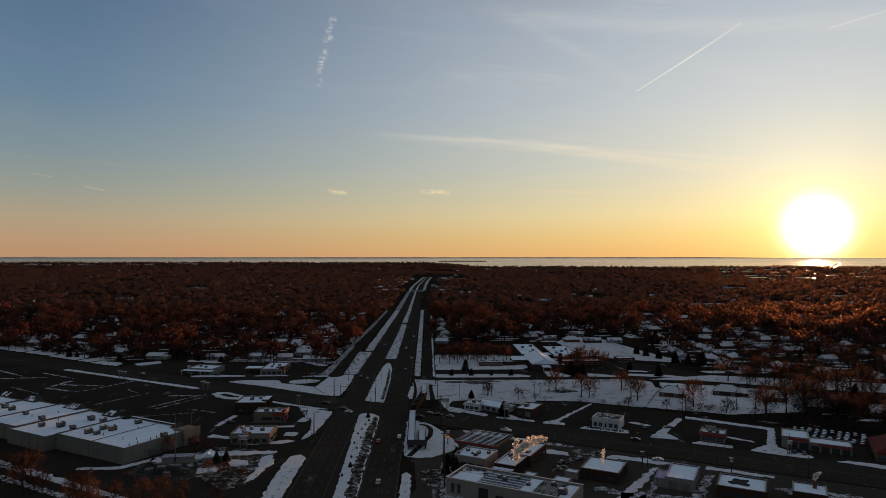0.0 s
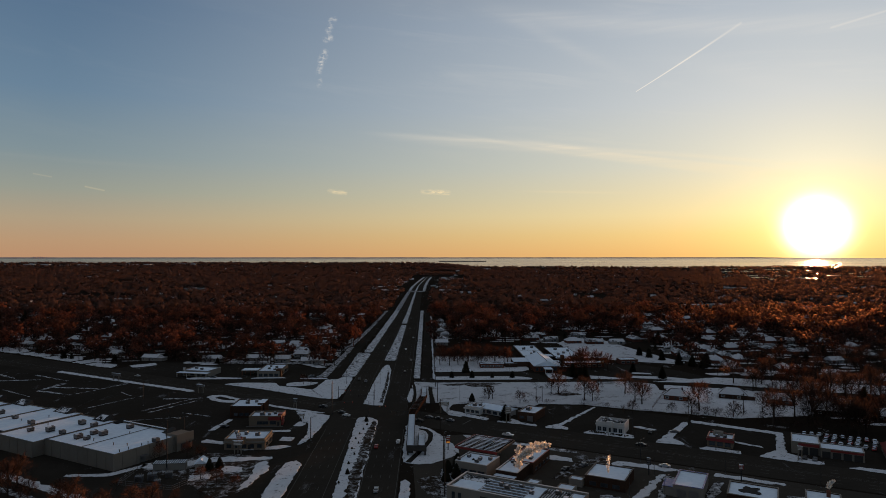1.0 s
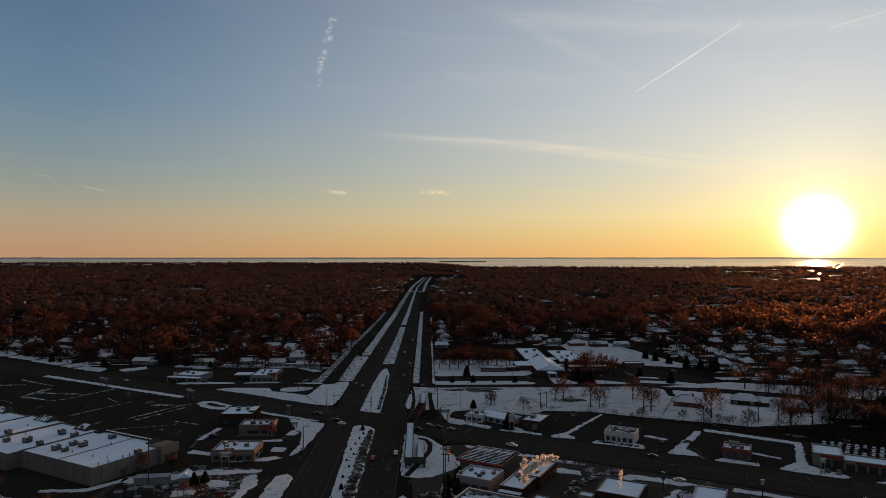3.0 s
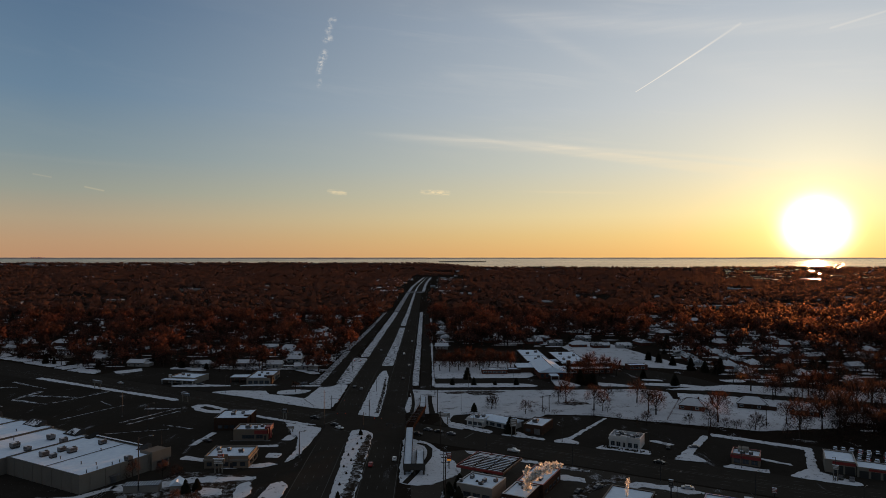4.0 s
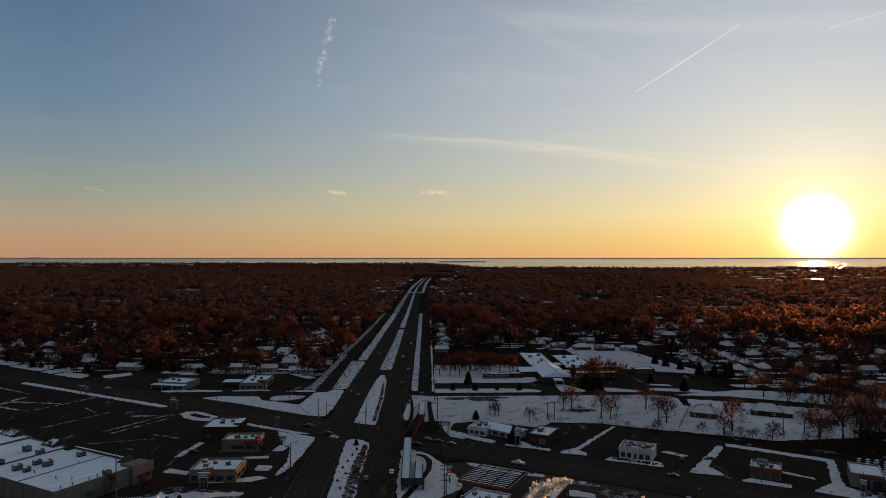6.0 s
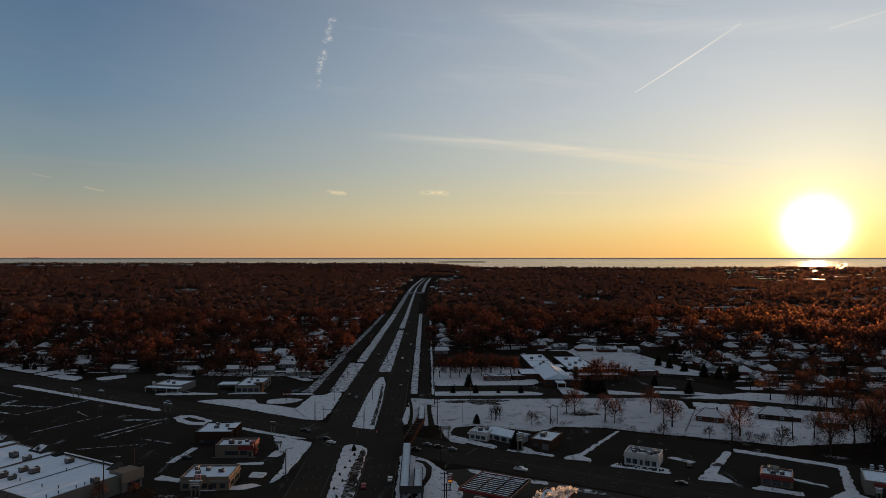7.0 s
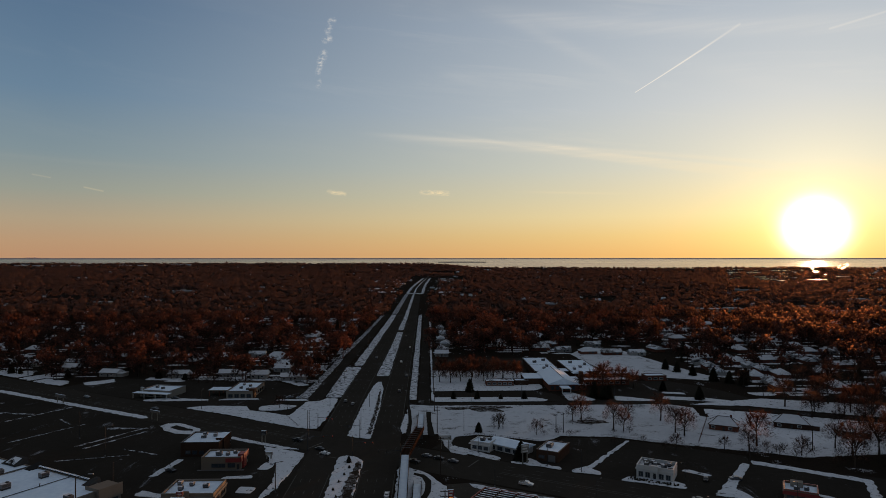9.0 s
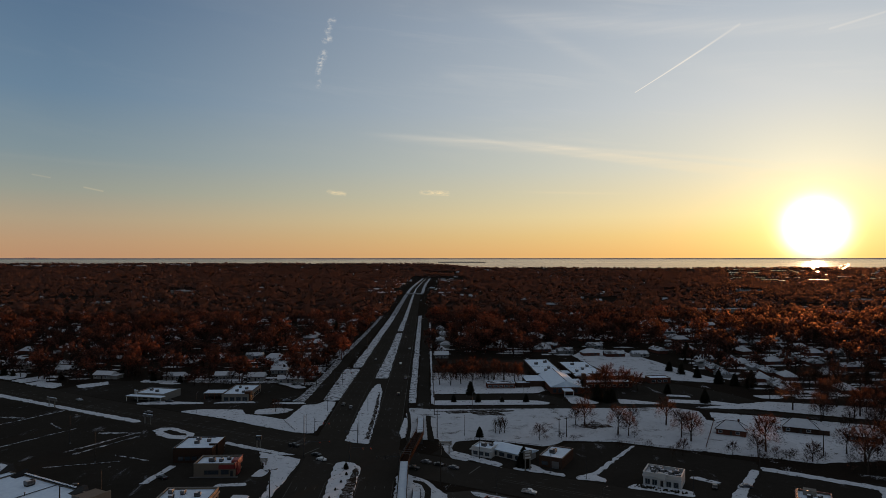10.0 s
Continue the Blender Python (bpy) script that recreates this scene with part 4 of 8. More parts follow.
def rooftop_unit(place, rz, size=1.0):
    """A grey roof-mounted air handler with a fan housing and snow on its lid."""
    global UNIT
    if UNIT is None:
        UNIT = thing("rooftop_unit", (0, 0, 0), 0, "grey sheet-metal rooftop air unit with snowy lid", "air unit", "rooftop air units")
        part("curb", boxes((-1.25, 1.25, -0.85, 0.85, -0.3, 0.25)), M_DARK, UNIT)
        part("housing", boxes((-1.35, 1.35, -0.95, 0.95, 0.254, 1.45), bevel=0.05), M_STEEL, UNIT)
        part("snow_cap", boxes((-1.25, 0.2, -0.85, 0.85, 1.453, 1.56), bevel=0.04), M_SNOW, UNIT)
        part("fan_guard", rods(((0.75, 0, 1.45), (0.75, 0, 1.66), 0.5, 0.5), sides=14), M_DARK, UNIT)
        part("louvre", boxes(*[(-1.1, 1.1, -1.0, -0.953, 0.5 + 0.16 * k, 0.58 + 0.16 * k) for k in range(5)]), M_DARK, UNIT)
        UNIT.matrix_world = pose(*place, 0, 0, rz) @ Matrix.Scale(size, 4)
        return UNIT
    return copy_thing(UNIT, pose(*place, 0, 0, rz) @ Matrix.Scale(size / UNIT.scale[0], 4))


def units_uv(rows, z, rz=TURN, size=1.0):
    for u, v in rows:
        rooftop_unit((*xy(u, v), z), rz + random.choice((0, 90)), size * random.uniform(0.85, 1.15))


# The long store on the south-west side: four bays with raised entrance gables towards the car park.
def big_store():
    ob = thing("store", (*xy(-236, 167), 0), TURN, "long pale concrete-block store with snow on its flat roof", "store")
    bays = [(-46, 0, 0.0, 34, 6.3), (-74, -46, -5.0, 34, 6.1), (-100, -74, -2.0, 35, 6.4), (-128, -100, 4.0, 34, 6.2), (-170, -128, 6.0, 30, 6.5)]
    for k, (x0, x1, y0, y1, h) in enumerate(bays):
        bm = boxes((x0 + 0.003, x1 - 0.003, y0, y0 + 0.4, -0.2, h + 0.35), (x0 + 0.003, x1 - 0.003, y1 - 0.4, y1, -0.2, h + 0.35), (x0 + 0.003, x0 + 0.4, y0 + 0.4, y1 - 0.4, -0.2, h + 0.35), (x1 - 0.4, x1 - 0.003, y0 + 0.4, y1 - 0.4, -0.2, h + 0.35))
        bay = part("wall", bm, M_CONC, ob)
        bm = bmesh.new()
        n = 14
        g = [[bm.verts.new((x0 + 0.4 + (x1 - x0 - 0.8) * i / n, y0 + 0.4 + (y1 - y0 - 0.8) * j / n, h + 0.09 * noise.noise(Vector((i * 0.6 + k * 9, j * 0.6, 0))))) for j in range(n + 1)] for i in range(n + 1)]
        for i in range(n):
            for j in range(n):
                bm.faces.new((g[i][j], g[i + 1][j], g[i + 1][j + 1], g[i][j + 1]))
        part("roof", bm, M_ROOFSNOW, ob, "flat roof under even snow")
        part("coping", boxes((x0 - 0.05, x1 + 0.05, y0 - 0.06, y0 + 0.5, h + 0.354, h + 0.47), (x0 - 0.05, x0 + 0.5, y0 + 0.502, y1 - 0.1, h + 0.354, h + 0.47), bevel=0.02), M_DARK, ob, "dark metal coping")
        # Pilasters break up the rear wall.
        for x in np.arange(x0 + 5, x1 - 2, 6.0):
            part("pilaster", boxes((x, x + 0.5, y0 - 0.16, y0 - 0.003, -0.1, h + 0.2)), M_CONC, bay)
    part("roof_seam", boxes((-22.2, -21.8, 0.5, 33.5, 6.42, 6.52)), M_DARK, ob, "dark expansion joint")
    for y in np.arange(4, 33, 6.0):
        part("pilaster", boxes((0.003, 0.16, y, y + 0.5, -0.1, 6.4)), M_CONC, ob)
    part("door", boxes((0.006, 0.1, 12, 14.4, 0, 2.6)), M_STEEL, ob)
    part("awning", boxes((0.006, 1.4, 11.4, 15.0, 2.9, 3.1), bevel=0.03), M_STEEL, ob, "small flat awning over a service door")
    for x0, x1, z in ((-11, -7.4, 7.9), (-45, -41.5, 8.0), (-60, -51, 8.3), (-92, -80, 8.4), (-128, -117, 8.4), (-152, -142, 8.4)):
        # A raised entrance gable: sloping back, tall face to the north.
        verts = [(x0, 30.5, 6.3), (x1, 30.5, 6.3), (x1, 35.6, 6.3), (x0, 35.6, 6.3), (x0 + 1.2, 34.4, z), (x1 - 1.2, 34.4, z), (x1 - 0.8, 35.6, z), (x0 + 0.8, 35.6, z)]
        faces = [(0, 1, 5, 4), (1, 2, 6, 5), (2, 3, 7, 6), (3, 0, 4, 7), (4, 5, 6, 7), (0, 3, 2, 1)]
        gable = raw("entrance_gable", verts, faces, M_GREYROOF, ob, "raised grey-brown entrance gable")
        m = (x0 + x1) / 2
        if x1 - x0 < 5:
            continue
        raw("gable_snow", [(x0 + 1.6, 31.2, 6.76), (x1 - 1.6, 31.2, 6.76), (x1 - 2.0, 34.2, z - 0.02), (x0 + 2.0, 34.2, z - 0.02), (x0 + 1.6, 31.2, 6.6), (x1 - 1.6, 31.2, 6.6)], [(0, 1, 2, 3), (4, 5, 1, 0)], M_THINROOF, gable)
    parapet = part("front_parapet", boxes((-41.4, -11.1, 33.7, 34.6, 6.2, 7.2), bevel=0.03), M_GREYROOF, ob)
    for k in range(20):
        part("parapet_snow", boxes((-41.0 + 1.5 * k, -40.1 + 1.5 * k, 33.4, 34.2, 7.204, 7.42), bevel=0.05), M_ROOFSNOW, parapet)
    # The corner entrance block.
    part("entrance_block", boxes((-6, 1.0, 29, 37, -0.1, 6.9), bevel=0.05), M_CONC, ob, "grey boxy corner entrance")
    part("entrance_sign_band", boxes((-5.8, 1.5, 28.6, 28.98, 3.4, 7.4), (1.02, 1.5, 29.0, 37.4, 3.4, 7.4)), M_CONC, ob)
    part("entrance_glass", boxes((1.004, 1.1, 31, 36, 0.2, 3.0)), M_GLASS, ob)


big_store()
units_uv([(-271, 175), (-266, 175.5), (-271, 182), (-266, 183), (-266, 196), (-237, 187), (-301, 172), (-313, 179), (-293, 176), (-284, 176), (-292, 190), (-283, 190), (-330, 181), (-346, 183), (-354, 184)], 6.6, size=1.05)


def roof_vent(place, hgt=0.9, r=0.16):
    ob = thing("roof_vent", place, 0, "small dark roof vent pipe with a cap", "vent", "roof vents")
    part("pipe", rods(((0, 0, -0.3), (0, 0, hgt), r, r)), M_DARK, ob)
    part("cap", rods(((0, 0, hgt + 0.003), (0, 0, hgt + 0.25), r * 2.0, r * 0.6)), M_STEEL, ob)


for u, v in ((-243, 178), (-249, 176), (-262, 176), (-238, 171), (-238, 175), (-238, 181), (-238, 184), (-305, 182), (-323, 180), (-318, 190), (-258, 190)):
    roof_vent((*xy(u, v), 6.3))

# Restaurants and a drive-through south-west of the crossing, square to the highway.
ob = flat_building("restaurant", (-103, 344), 0, 16, 17, 5.6, "two-level brown restaurant with snow on its roof", "restaurant", M_BROWN, None, 0.35, M_DARK)
part("entrance_tower", boxes((13.0, 16.6, 5.0, 14.0, -0.1, 6.4), bevel=0.06), M_BROWN, ob)
part("tower_snow", boxes((13.2, 16.4, 5.2, 13.8, 6.404, 6.55), bevel=0.03), M_ROOFSNOW, ob)
for k in range(4):
    window(ob, 2 + 2.8 * k, 4.2 + 2.8 * k, 1.0, 2.6, "s", 16, 17)
door(ob, 14.0, 15.2, 2.2, "s", 16, 17, M_DARK)
window(ob, 15.2, 16.6, 0.9, 2.6, "e", 16, 17)
rooftop_unit((-96, 352, 5.7), 10, 0.8)
rooftop_unit((-92, 355, 5.7), 100, 0.8)
rooftop_unit((-97, 357, 5.7), 0, 0.7)

ob = flat_building("drive_through", (-88.5, 327), 0, 15.5, 10.5, 4.3, "tan drive-through restaurant with a red-trimmed front", "restaurant", M_TAN, None, 0.7, M_CREAM)
part("front_band", boxes((9.6, 15.8, -0.3, -0.004, 3.0, 4.6), (15.504, 15.9, -0.3, 10.5, 3.0, 5.3)), M_RED, ob, "red fascia band")
part("entrance_tower", boxes((13.8, 16.2, 2.0, 6.0, -0.1, 5.6), bevel=0.04), M_RED, ob, "red entrance tower")
window(ob, 4.0, 9.5, 0.9, 2.5, "s", 15.5, 10.5, None, 4)
window(ob, 10.4, 13.4, 0.9, 2.6, "s", 15.5, 10.5, None, 2)
window(ob, 6.8, 10.0, 0.9, 2.6, "e", 15.5, 10.5, None, 2)
door(ob, 14.0, 15.0, 2.2, "s", 15.5, 10.5, M_DARK)
part("plinth", boxes((-1.2, 17.0, -1.2, -0.31, -0.1, 0.2)), M_KERB, ob)
rooftop_unit((-83, 332, 4.5), 0, 0.9)
rooftop_unit((-79.5, 332, 4.5), 90, 0.7)
rooftop_unit((-77, 334, 4.5), 0, 0.6)

ob = flat_building("restaurant", (-88.5, 288.5), 0, 17.5, 14, 4.2, "low tan restaurant with an arched front gable", "restaurant", M_TAN, None, 0.6, M_CREAM)
part("front_gable", boxes((6.0, 9.5, -0.5, -0.004, 2.6, 5.8), bevel=0.25), M_TAN, ob)
part("eave_band", boxes((-0.4, 17.9, -0.35, -0.004, 3.1, 3.7), (17.504, 17.9, -0.35, 14, 3.1, 3.7)), M_CREAM, ob)
for k in range(5):
    window(ob, 1.0 + 3.3 * k, 3.0 + 3.3 * k, 0.9, 2.5, "s", 17.5, 14)
window(ob, 2, 6, 0.9, 2.5, "e", 17.5, 14, None, 2)
window(ob, 8, 12, 0.9, 2.5, "e", 17.5, 14, None, 2)
door(ob, 10.2, 11.4, 2.1, "s", 17.5, 14, M_DARK)
for p in ((-84, 294), (-81.5, 298), (-86, 299), (-76, 296)):
    rooftop_unit((*p, 4.4), random.choice((0, 90)), 0.75)

# A bank with a drive-in canopy north-west of the crossing.
ob = flat_building("bank", (-118, 454), 0, 15.5, 28, 4.0, "pale single-storey bank with snowy roof and drive-in canopy", "bank", M_CREAM, None, 0.5, M_ORANGE)
part("canopy", boxes((-13, -0.02, 7, 16, 3.2, 3.7), bevel=0.04), M_CREAM, ob)
part("canopy_snow", boxes((-12.8, -0.2, 7.2, 15.8, 3.704, 3.85), bevel=0.05), M_ROOFSNOW, ob)
for x, y in ((-12.4, 7.6), (-12.4, 15.4), (-6.5, 7.6), (-6.5, 15.4)):
    part("column", boxes((x - 0.25, x + 0.25, y - 0.25, y + 0.25, -0.1, 3.196)), M_BRICK, ob)
for k in range(4):
    window(ob, 1.2 + 3.6 * k, 3.8 + 3.6 * k, 0.6, 2.7, "s", 15.5, 28, None, 2)
for k in range(5):
    window(ob, 2 + 5 * k, 5.4 + 5 * k, 0.6, 2.7, "e", 15.5, 28, None, 2)
part("corner_tower", boxes((13.0, 16.4, 0.6, 5.0, -0.1, 5.6), bevel=0.05), M_ORANGE, ob, "orange-brown corner pier")
for p in ((-112, 464), (-108, 470), (-113, 474), (-107, 460)):
    rooftop_unit((*p, 4.2), random.choice((0, 90)), 0.7)

ob = flat_building("shop", (-172, 462), -14, 20, 16, 3.6, "low pale shop with snow on roof and porch", "shop", M_CREAM, None, 0.4)
part("porch", boxes((-2, 22, -5, -0.02, 2.7, 3.0), bevel=0.03), M_CREAM, ob)
part("porch_snow", boxes((-1.8, 21.8, -4.8, -0.2, 3.004, 3.16), bevel=0.05), M_ROOFSNOW, ob)
for k in range(4):
    part("column", boxes((-1.5 + 7.5 * k, -1.2 + 7.5 * k, -4.7, -4.4, -0.1, 2.696)), M_WHITE, ob)
    window(ob, 1.5 + 4.5 * k, 4.5 + 4.5 * k, 0.6, 2.4, "s", 20, 16, None, 2)
for p in ((-165, 470), (-160, 466)):
    rooftop_unit((*p, 3.8), -14, 0.7)


def uv_building(name, u0, v0, w, d, h, label, category, **kw):
    return flat_building(name, xy(u0, v0), TURN, w, d, h, label, category, **kw)


# North-east side of the cross street.
ob = uv_building("diner", -155, 315, 9, 8, 3.6, "small white diner with a snow-topped flat roof", "diner", wall=M_WHITE, cap=M_WHITE, parapet=0.35)
for k in range(3):
    window(ob, 0.8 + 2.7 * k, 2.8 + 2.7 * k, 0.8, 2.3, "s", 9, 8)
window(ob, 2, 5.5, 0.8, 2.3, "w", 9, 8, None, 2)
part("eave", boxes((-0.7, 9.7, -0.7, -0.09, 2.7, 3.1), (-0.7, -0.09, -0.09, 8.4, 2.7, 3.1), bevel=0.03), M_WHITE, ob)
rooftop_unit((*xy(-151, 319), 3.7), TURN, 0.8)
rooftop_unit((*xy(-148.5, 321), 3.7), TURN, 0.6)
ob = thing("motel_office", (*xy(-149, 319.5), 0), TURN - 12, "low white motel office with a shallow snowy gable roof", "office")
part("wall", boxes((0.4, 17.6, 0.6, 9.4, -0.1, 2.9)), M_WHITE, ob)
verts = [(-0.4, -0.3, 2.9), (18.4, -0.3, 2.9), (18.4, 10.3, 2.9), (-0.4, 10.3, 2.9), (-0.4, 5, 4.5), (18.4, 5, 4.5), (-0.4, -0.3, 3.15), (18.4, -0.3, 3.15), (18.4, 10.3, 3.15), (-0.4, 10.3, 3.15)]
raw("roof", verts, [(6, 7, 5, 4), (8, 9, 4, 5), (0, 1, 7, 6), (2, 3, 9, 8), (1, 2, 8, 5, 7), (3, 0, 6, 4, 9), (3, 2, 1, 0)], M_ROOFSNOW, ob, "shallow gable roof under snow")
for k in range(4):
    window(ob, 1.4 + 4.0 * k, 4.0 + 4.0 * k, 0.7, 2.3, "s", 17.6, 9.4)
door(ob, 0.5, 1.3, 2.1, "s", 17.6, 9.4, M_DARK)

ob = uv_building("workshop", -125, 315.5, 9.5, 15.5, 4.0, "dark flat-roofed brick workshop with snowy roof", "workshop", wall=M_BROWN, cap=M_DARK, parapet=0.3)
window(ob, 1, 3.6, 0.9, 2.4, "s", 9.5, 15.5, None, 2)
door(ob, 5.2, 8.2, 2.8, "s", 9.5, 15.5, M_STEEL)
for k in range(3):
    window(ob, 2 + 4.4 * k, 4 + 4.4 * k, 1.2, 2.4, "w", 9.5, 15.5)
rooftop_unit((*xy(-121.5, 322), 4.2), TURN, 0.9)
rooftop_unit((*xy(-121.5, 324.5), 4.2), TURN, 0.7)

ob = uv_building("office_house", -84, 314, 13.5, 10, 3.7, "white office with pilasters, a portico and a cluttered flat roof", "office", wall=M_WHITE, cap=M_WHITE, roof=M_THINROOF, parapet=1.0)
for k in range(5):
    x = 0.8 + 2.5 * k
    if k != 2:
        window(ob, x, x + 1.7, 0.5, 2.4, "s", 13.5, 10, None, 2)
    part("pilaster", boxes((x - 0.5, x - 0.15, -0.16, -0.004, -0.1, 3.4)), M_WHITE, ob)
for k in range(3):
    window(ob, 1.2 + 2.9 * k, 2.9 + 2.9 * k, 0.5, 2.4, "w", 13.5, 10)
part("cornice", boxes((-0.3, 13.8, -0.35, -0.17, 3.2, 3.7), (-0.35, -0.09, -0.16, 10.2, 3.2, 3.7), bevel=0.03), M_WHITE, ob)
part("portico", boxes((5.4, 8.1, -1.8, -0.36, 3.3, 5.6), bevel=0.05), M_WHITE, ob, "tall white portico")
for x in (5.6, 7.5):
    part("column", boxes((x, x + 0.4, -1.7, -1.3, -0.1, 3.296)), M_WHITE, ob)
door(ob, 6.2, 7.3, 2.3, "s", 13.5, 10, M_DARK)
for u, v in ((-81, 318), (-78, 319.5), (-74.5, 318), (-73, 321), (-79, 321.5), (-81.5, 321)):
    rooftop_unit((*xy(u, v), 3.9), random.uniform(0, 90), 0.75)
ob = thing("shrub_bed", (*xy(-77, 310.5), 0.2), TURN, "bed of dark low shrubs in front of the office", "shrubs")
bm = bmesh.new()
for k in range(60):
    q = Vector((random.uniform(-9, 9), random.uniform(-1.2, 1.2), 0.2))
    m = Matrix.LocRotScale(q, Euler((random.random() * 3, random.random() * 3, 0)), (random.uniform(0.4, 0.8),) * 3)
    bmesh.ops.create_icosphere(bm, subdivisions=1, radius=0.6, matrix=m)
part("shrub", bm, M_FIR, ob)

ob = uv_building("burger_bar", -34, 313, 10.5, 9.5, 3.6, "small restaurant with a red-banded front and snowy roof", "restaurant", wall=M_TAN, cap=M_RED, parapet=0.6)
part("front_band", boxes((-0.35, 10.85, -0.35, -0.1, 2.6, 3.8), (-0.35, -0.1, -0.1, 9.5, 2.6, 3.8)), M_RED, ob, "red fascia band")
for k in range(3):
    window(ob, 0.8 + 3.2 * k, 3.2 + 3.2 * k, 0.6, 2.4, "s", 10.5, 9.5, None, 2)
window(ob, 1.5, 6, 0.6, 2.4, "w", 10.5, 9.5, None, 2)
part("roof_screen", boxes((2.0, 6.0, 5.5, 8.5, 3.7, 5.4), bevel=0.05), M_CREAM, ob)
rooftop_unit((*xy(-30, 316), 3.8), TURN, 0.7)
rooftop_unit((*xy(-27, 317), 3.8), TURN, 0.6)

ob = uv_building("car_parts_shop", -1, 319.5, 10.5, 14.5, 4.6, "grey block car workshop with a red fascia and snowy roof", "workshop", wall=M_CONC, cap=M_STEEL, parapet=0.4)
part("fascia", boxes((2.6, 10.3, -0.25, -0.004, 3.5, 4.6)), M_RED, ob, "bright red fascia")
for k in range(2):
    part("garage_door", boxes((3.0 + 3.8 * k, 6.2 + 3.8 * k, -0.07, -0.003, 0.0, 3.1)), M_DARK, ob)
ob = uv_building("car_parts_shop", 9.7, 318, 15.6, 9.5, 3.6, "low grey workshop wing with red fascia and bay doors", "workshop", wall=M_CONC, cap=M_STEEL, parapet=0.3)
part("fascia", boxes((3.6, 15.4, -0.25, -0.004, 2.9, 3.7)), M_RED, ob, "bright red fascia")
for k in range(4):
    part("garage_door", boxes((0.6 + 3.8 * k, 3.6 + 3.8 * k, -0.07, -0.003, 0.0, 2.7)), M_DARK, ob)

# A restaurant with a red pitched roof at the far end of the row.
ob = thing("pancake_house", (*xy(33, 316), 0), TURN, "restaurant with a steep red metal roof", "restaurant")
part("wall", boxes((0.6, 15.4, 0.6, 25.4, -0.1, 3.2)), M_TAN, ob)
raw("roof", [(0, 0, 3.0), (16, 0, 3.0), (16, 26, 3.0), (0, 26, 3.0), (8, 5, 7.4), (8, 21, 7.4), (0, 0, 3.25), (16, 0, 3.25), (16, 26, 3.25), (0, 26, 3.25)],
    [(6, 7, 4), (7, 8, 5, 4), (8, 9, 5), (9, 6, 4, 5), (0, 1, 7, 6), (1, 2, 8, 7), (2, 3, 9, 8), (3, 0, 6, 9), (3, 2, 1, 0)], M_REDROOF, ob)
part("ridge_snow", boxes((7.6, 8.4, 5, 21, 7.3, 7.5), bevel=0.05), M_ROOFSNOW, ob)
for k in range(4):
    window(ob, 1.2 + 3.6 * k, 3.8 + 3.6 * k, 0.7, 2.5, "s", 15.4, 25)

# South-east side of the cross street.
ob = uv_building("car_wash", -117, 228.5, 13.5, 12.5, 4.6, "plain white flat-roofed shop with snow and roof units", "shop", wall=M_CREAM, cap=M_WHITE, parapet=0.35)
for k in range(3):
    window(ob, 2.6 + 3.6 * k, 5.4 + 3.6 * k, 0.8, 2.4, "s", 13.5, 12.5, None, 2)
door(ob, 0.8, 1.9, 2.1, "s", 13.5, 12.5, M_DARK)
units_uv([(-114.5, 236), (-109, 234.5), (-105.5, 236.5), (-109, 231.5), (-116.5, 231)], 4.8, size=0.6)


def fuel_canopy():
    """A filling station canopy whose bare rafters carry strips of snow."""
    ob = thing("fuel_canopy", (*xy(-124.5, 243), 0), TURN, "red-edged filling station canopy with open rafters and snow strips", "canopy")
    w, d, h = 19, 19.5, 5.0
    for x in (5.2, 13.8):
        for y in (3.5, 15.5):
            part("column", boxes((x - 0.2, x + 0.2, y - 0.2, y + 0.2, -0.1, h)), M_STEEL, ob)
    for k in range(3):
        x = 1.0 + 8.35 * k
        part("beam", boxes((x - 0.2, x + 0.2, 0.3, d - 0.3, h + 0.004, h + 0.7)), M_WOOD, ob)
    for k in range(11):
        y = 0.9 + 1.76 * k
        rafter = part("rafter", boxes((0.3, w - 0.3, y - 0.2, y + 0.2, h + 0.704, h + 0.85)), M_WOOD, ob)
        for j in range(3):
            part("snow_strip", boxes((1.0 + 5.9 * j, 6.2 + 5.9 * j, y - 0.17, y + 0.17, h + 0.854, h + 0.93)), M_ROOFSNOW, rafter)
    part("fascia", boxes((0, w, -0.1, 0.25, h - 0.1, h + 0.8), bevel=0.02), M_RED, ob, "red fascia panel")
    part("fascia", boxes((-0.1, 0.25, 0.253, d - 0.253, h - 0.1, h + 0.8), bevel=0.02), M_RED, ob, "red fascia panel")
    part("fascia", boxes((w - 0.25, w + 0.1, 0.253, d - 0.253, h - 0.1, h + 0.8), bevel=0.02), M_DARK, ob)
    part("fascia", boxes((0, w, d - 0.25, d + 0.1, h - 0.1, h + 0.8), bevel=0.02), M_RED, ob, "red fascia panel")
    for x in (5.2, 13.8):
        for y in (6.5, 12.5):
            part("fuel_pump", boxes((x - 0.35, x + 0.35, y - 0.5, y + 0.5, 0.04, 1.9), bevel=0.05), M_STEEL, ob)


fuel_canopy()

ob = uv_building("grill_house", -99.5, 228, 8.6, 13, 4.0, "snowy-roofed grill restaurant with steaming kitchen vents", "restaurant", wall=M_BROWN, cap=M_WHITE, parapet=0.3)
part("lean_to", boxes((0, 8.5, -2.6, -0.01, -0.1, 2.9)), M_BROWN, ob)
part("lean_to_snow", boxes((0.1, 8.4, -2.5, -0.1, 2.904, 3.05), bevel=0.05), M_ROOFSNOW, ob)
units_uv([(-95, 236.5), (-97, 239), (-93.5, 238)], 4.2, size=0.55)
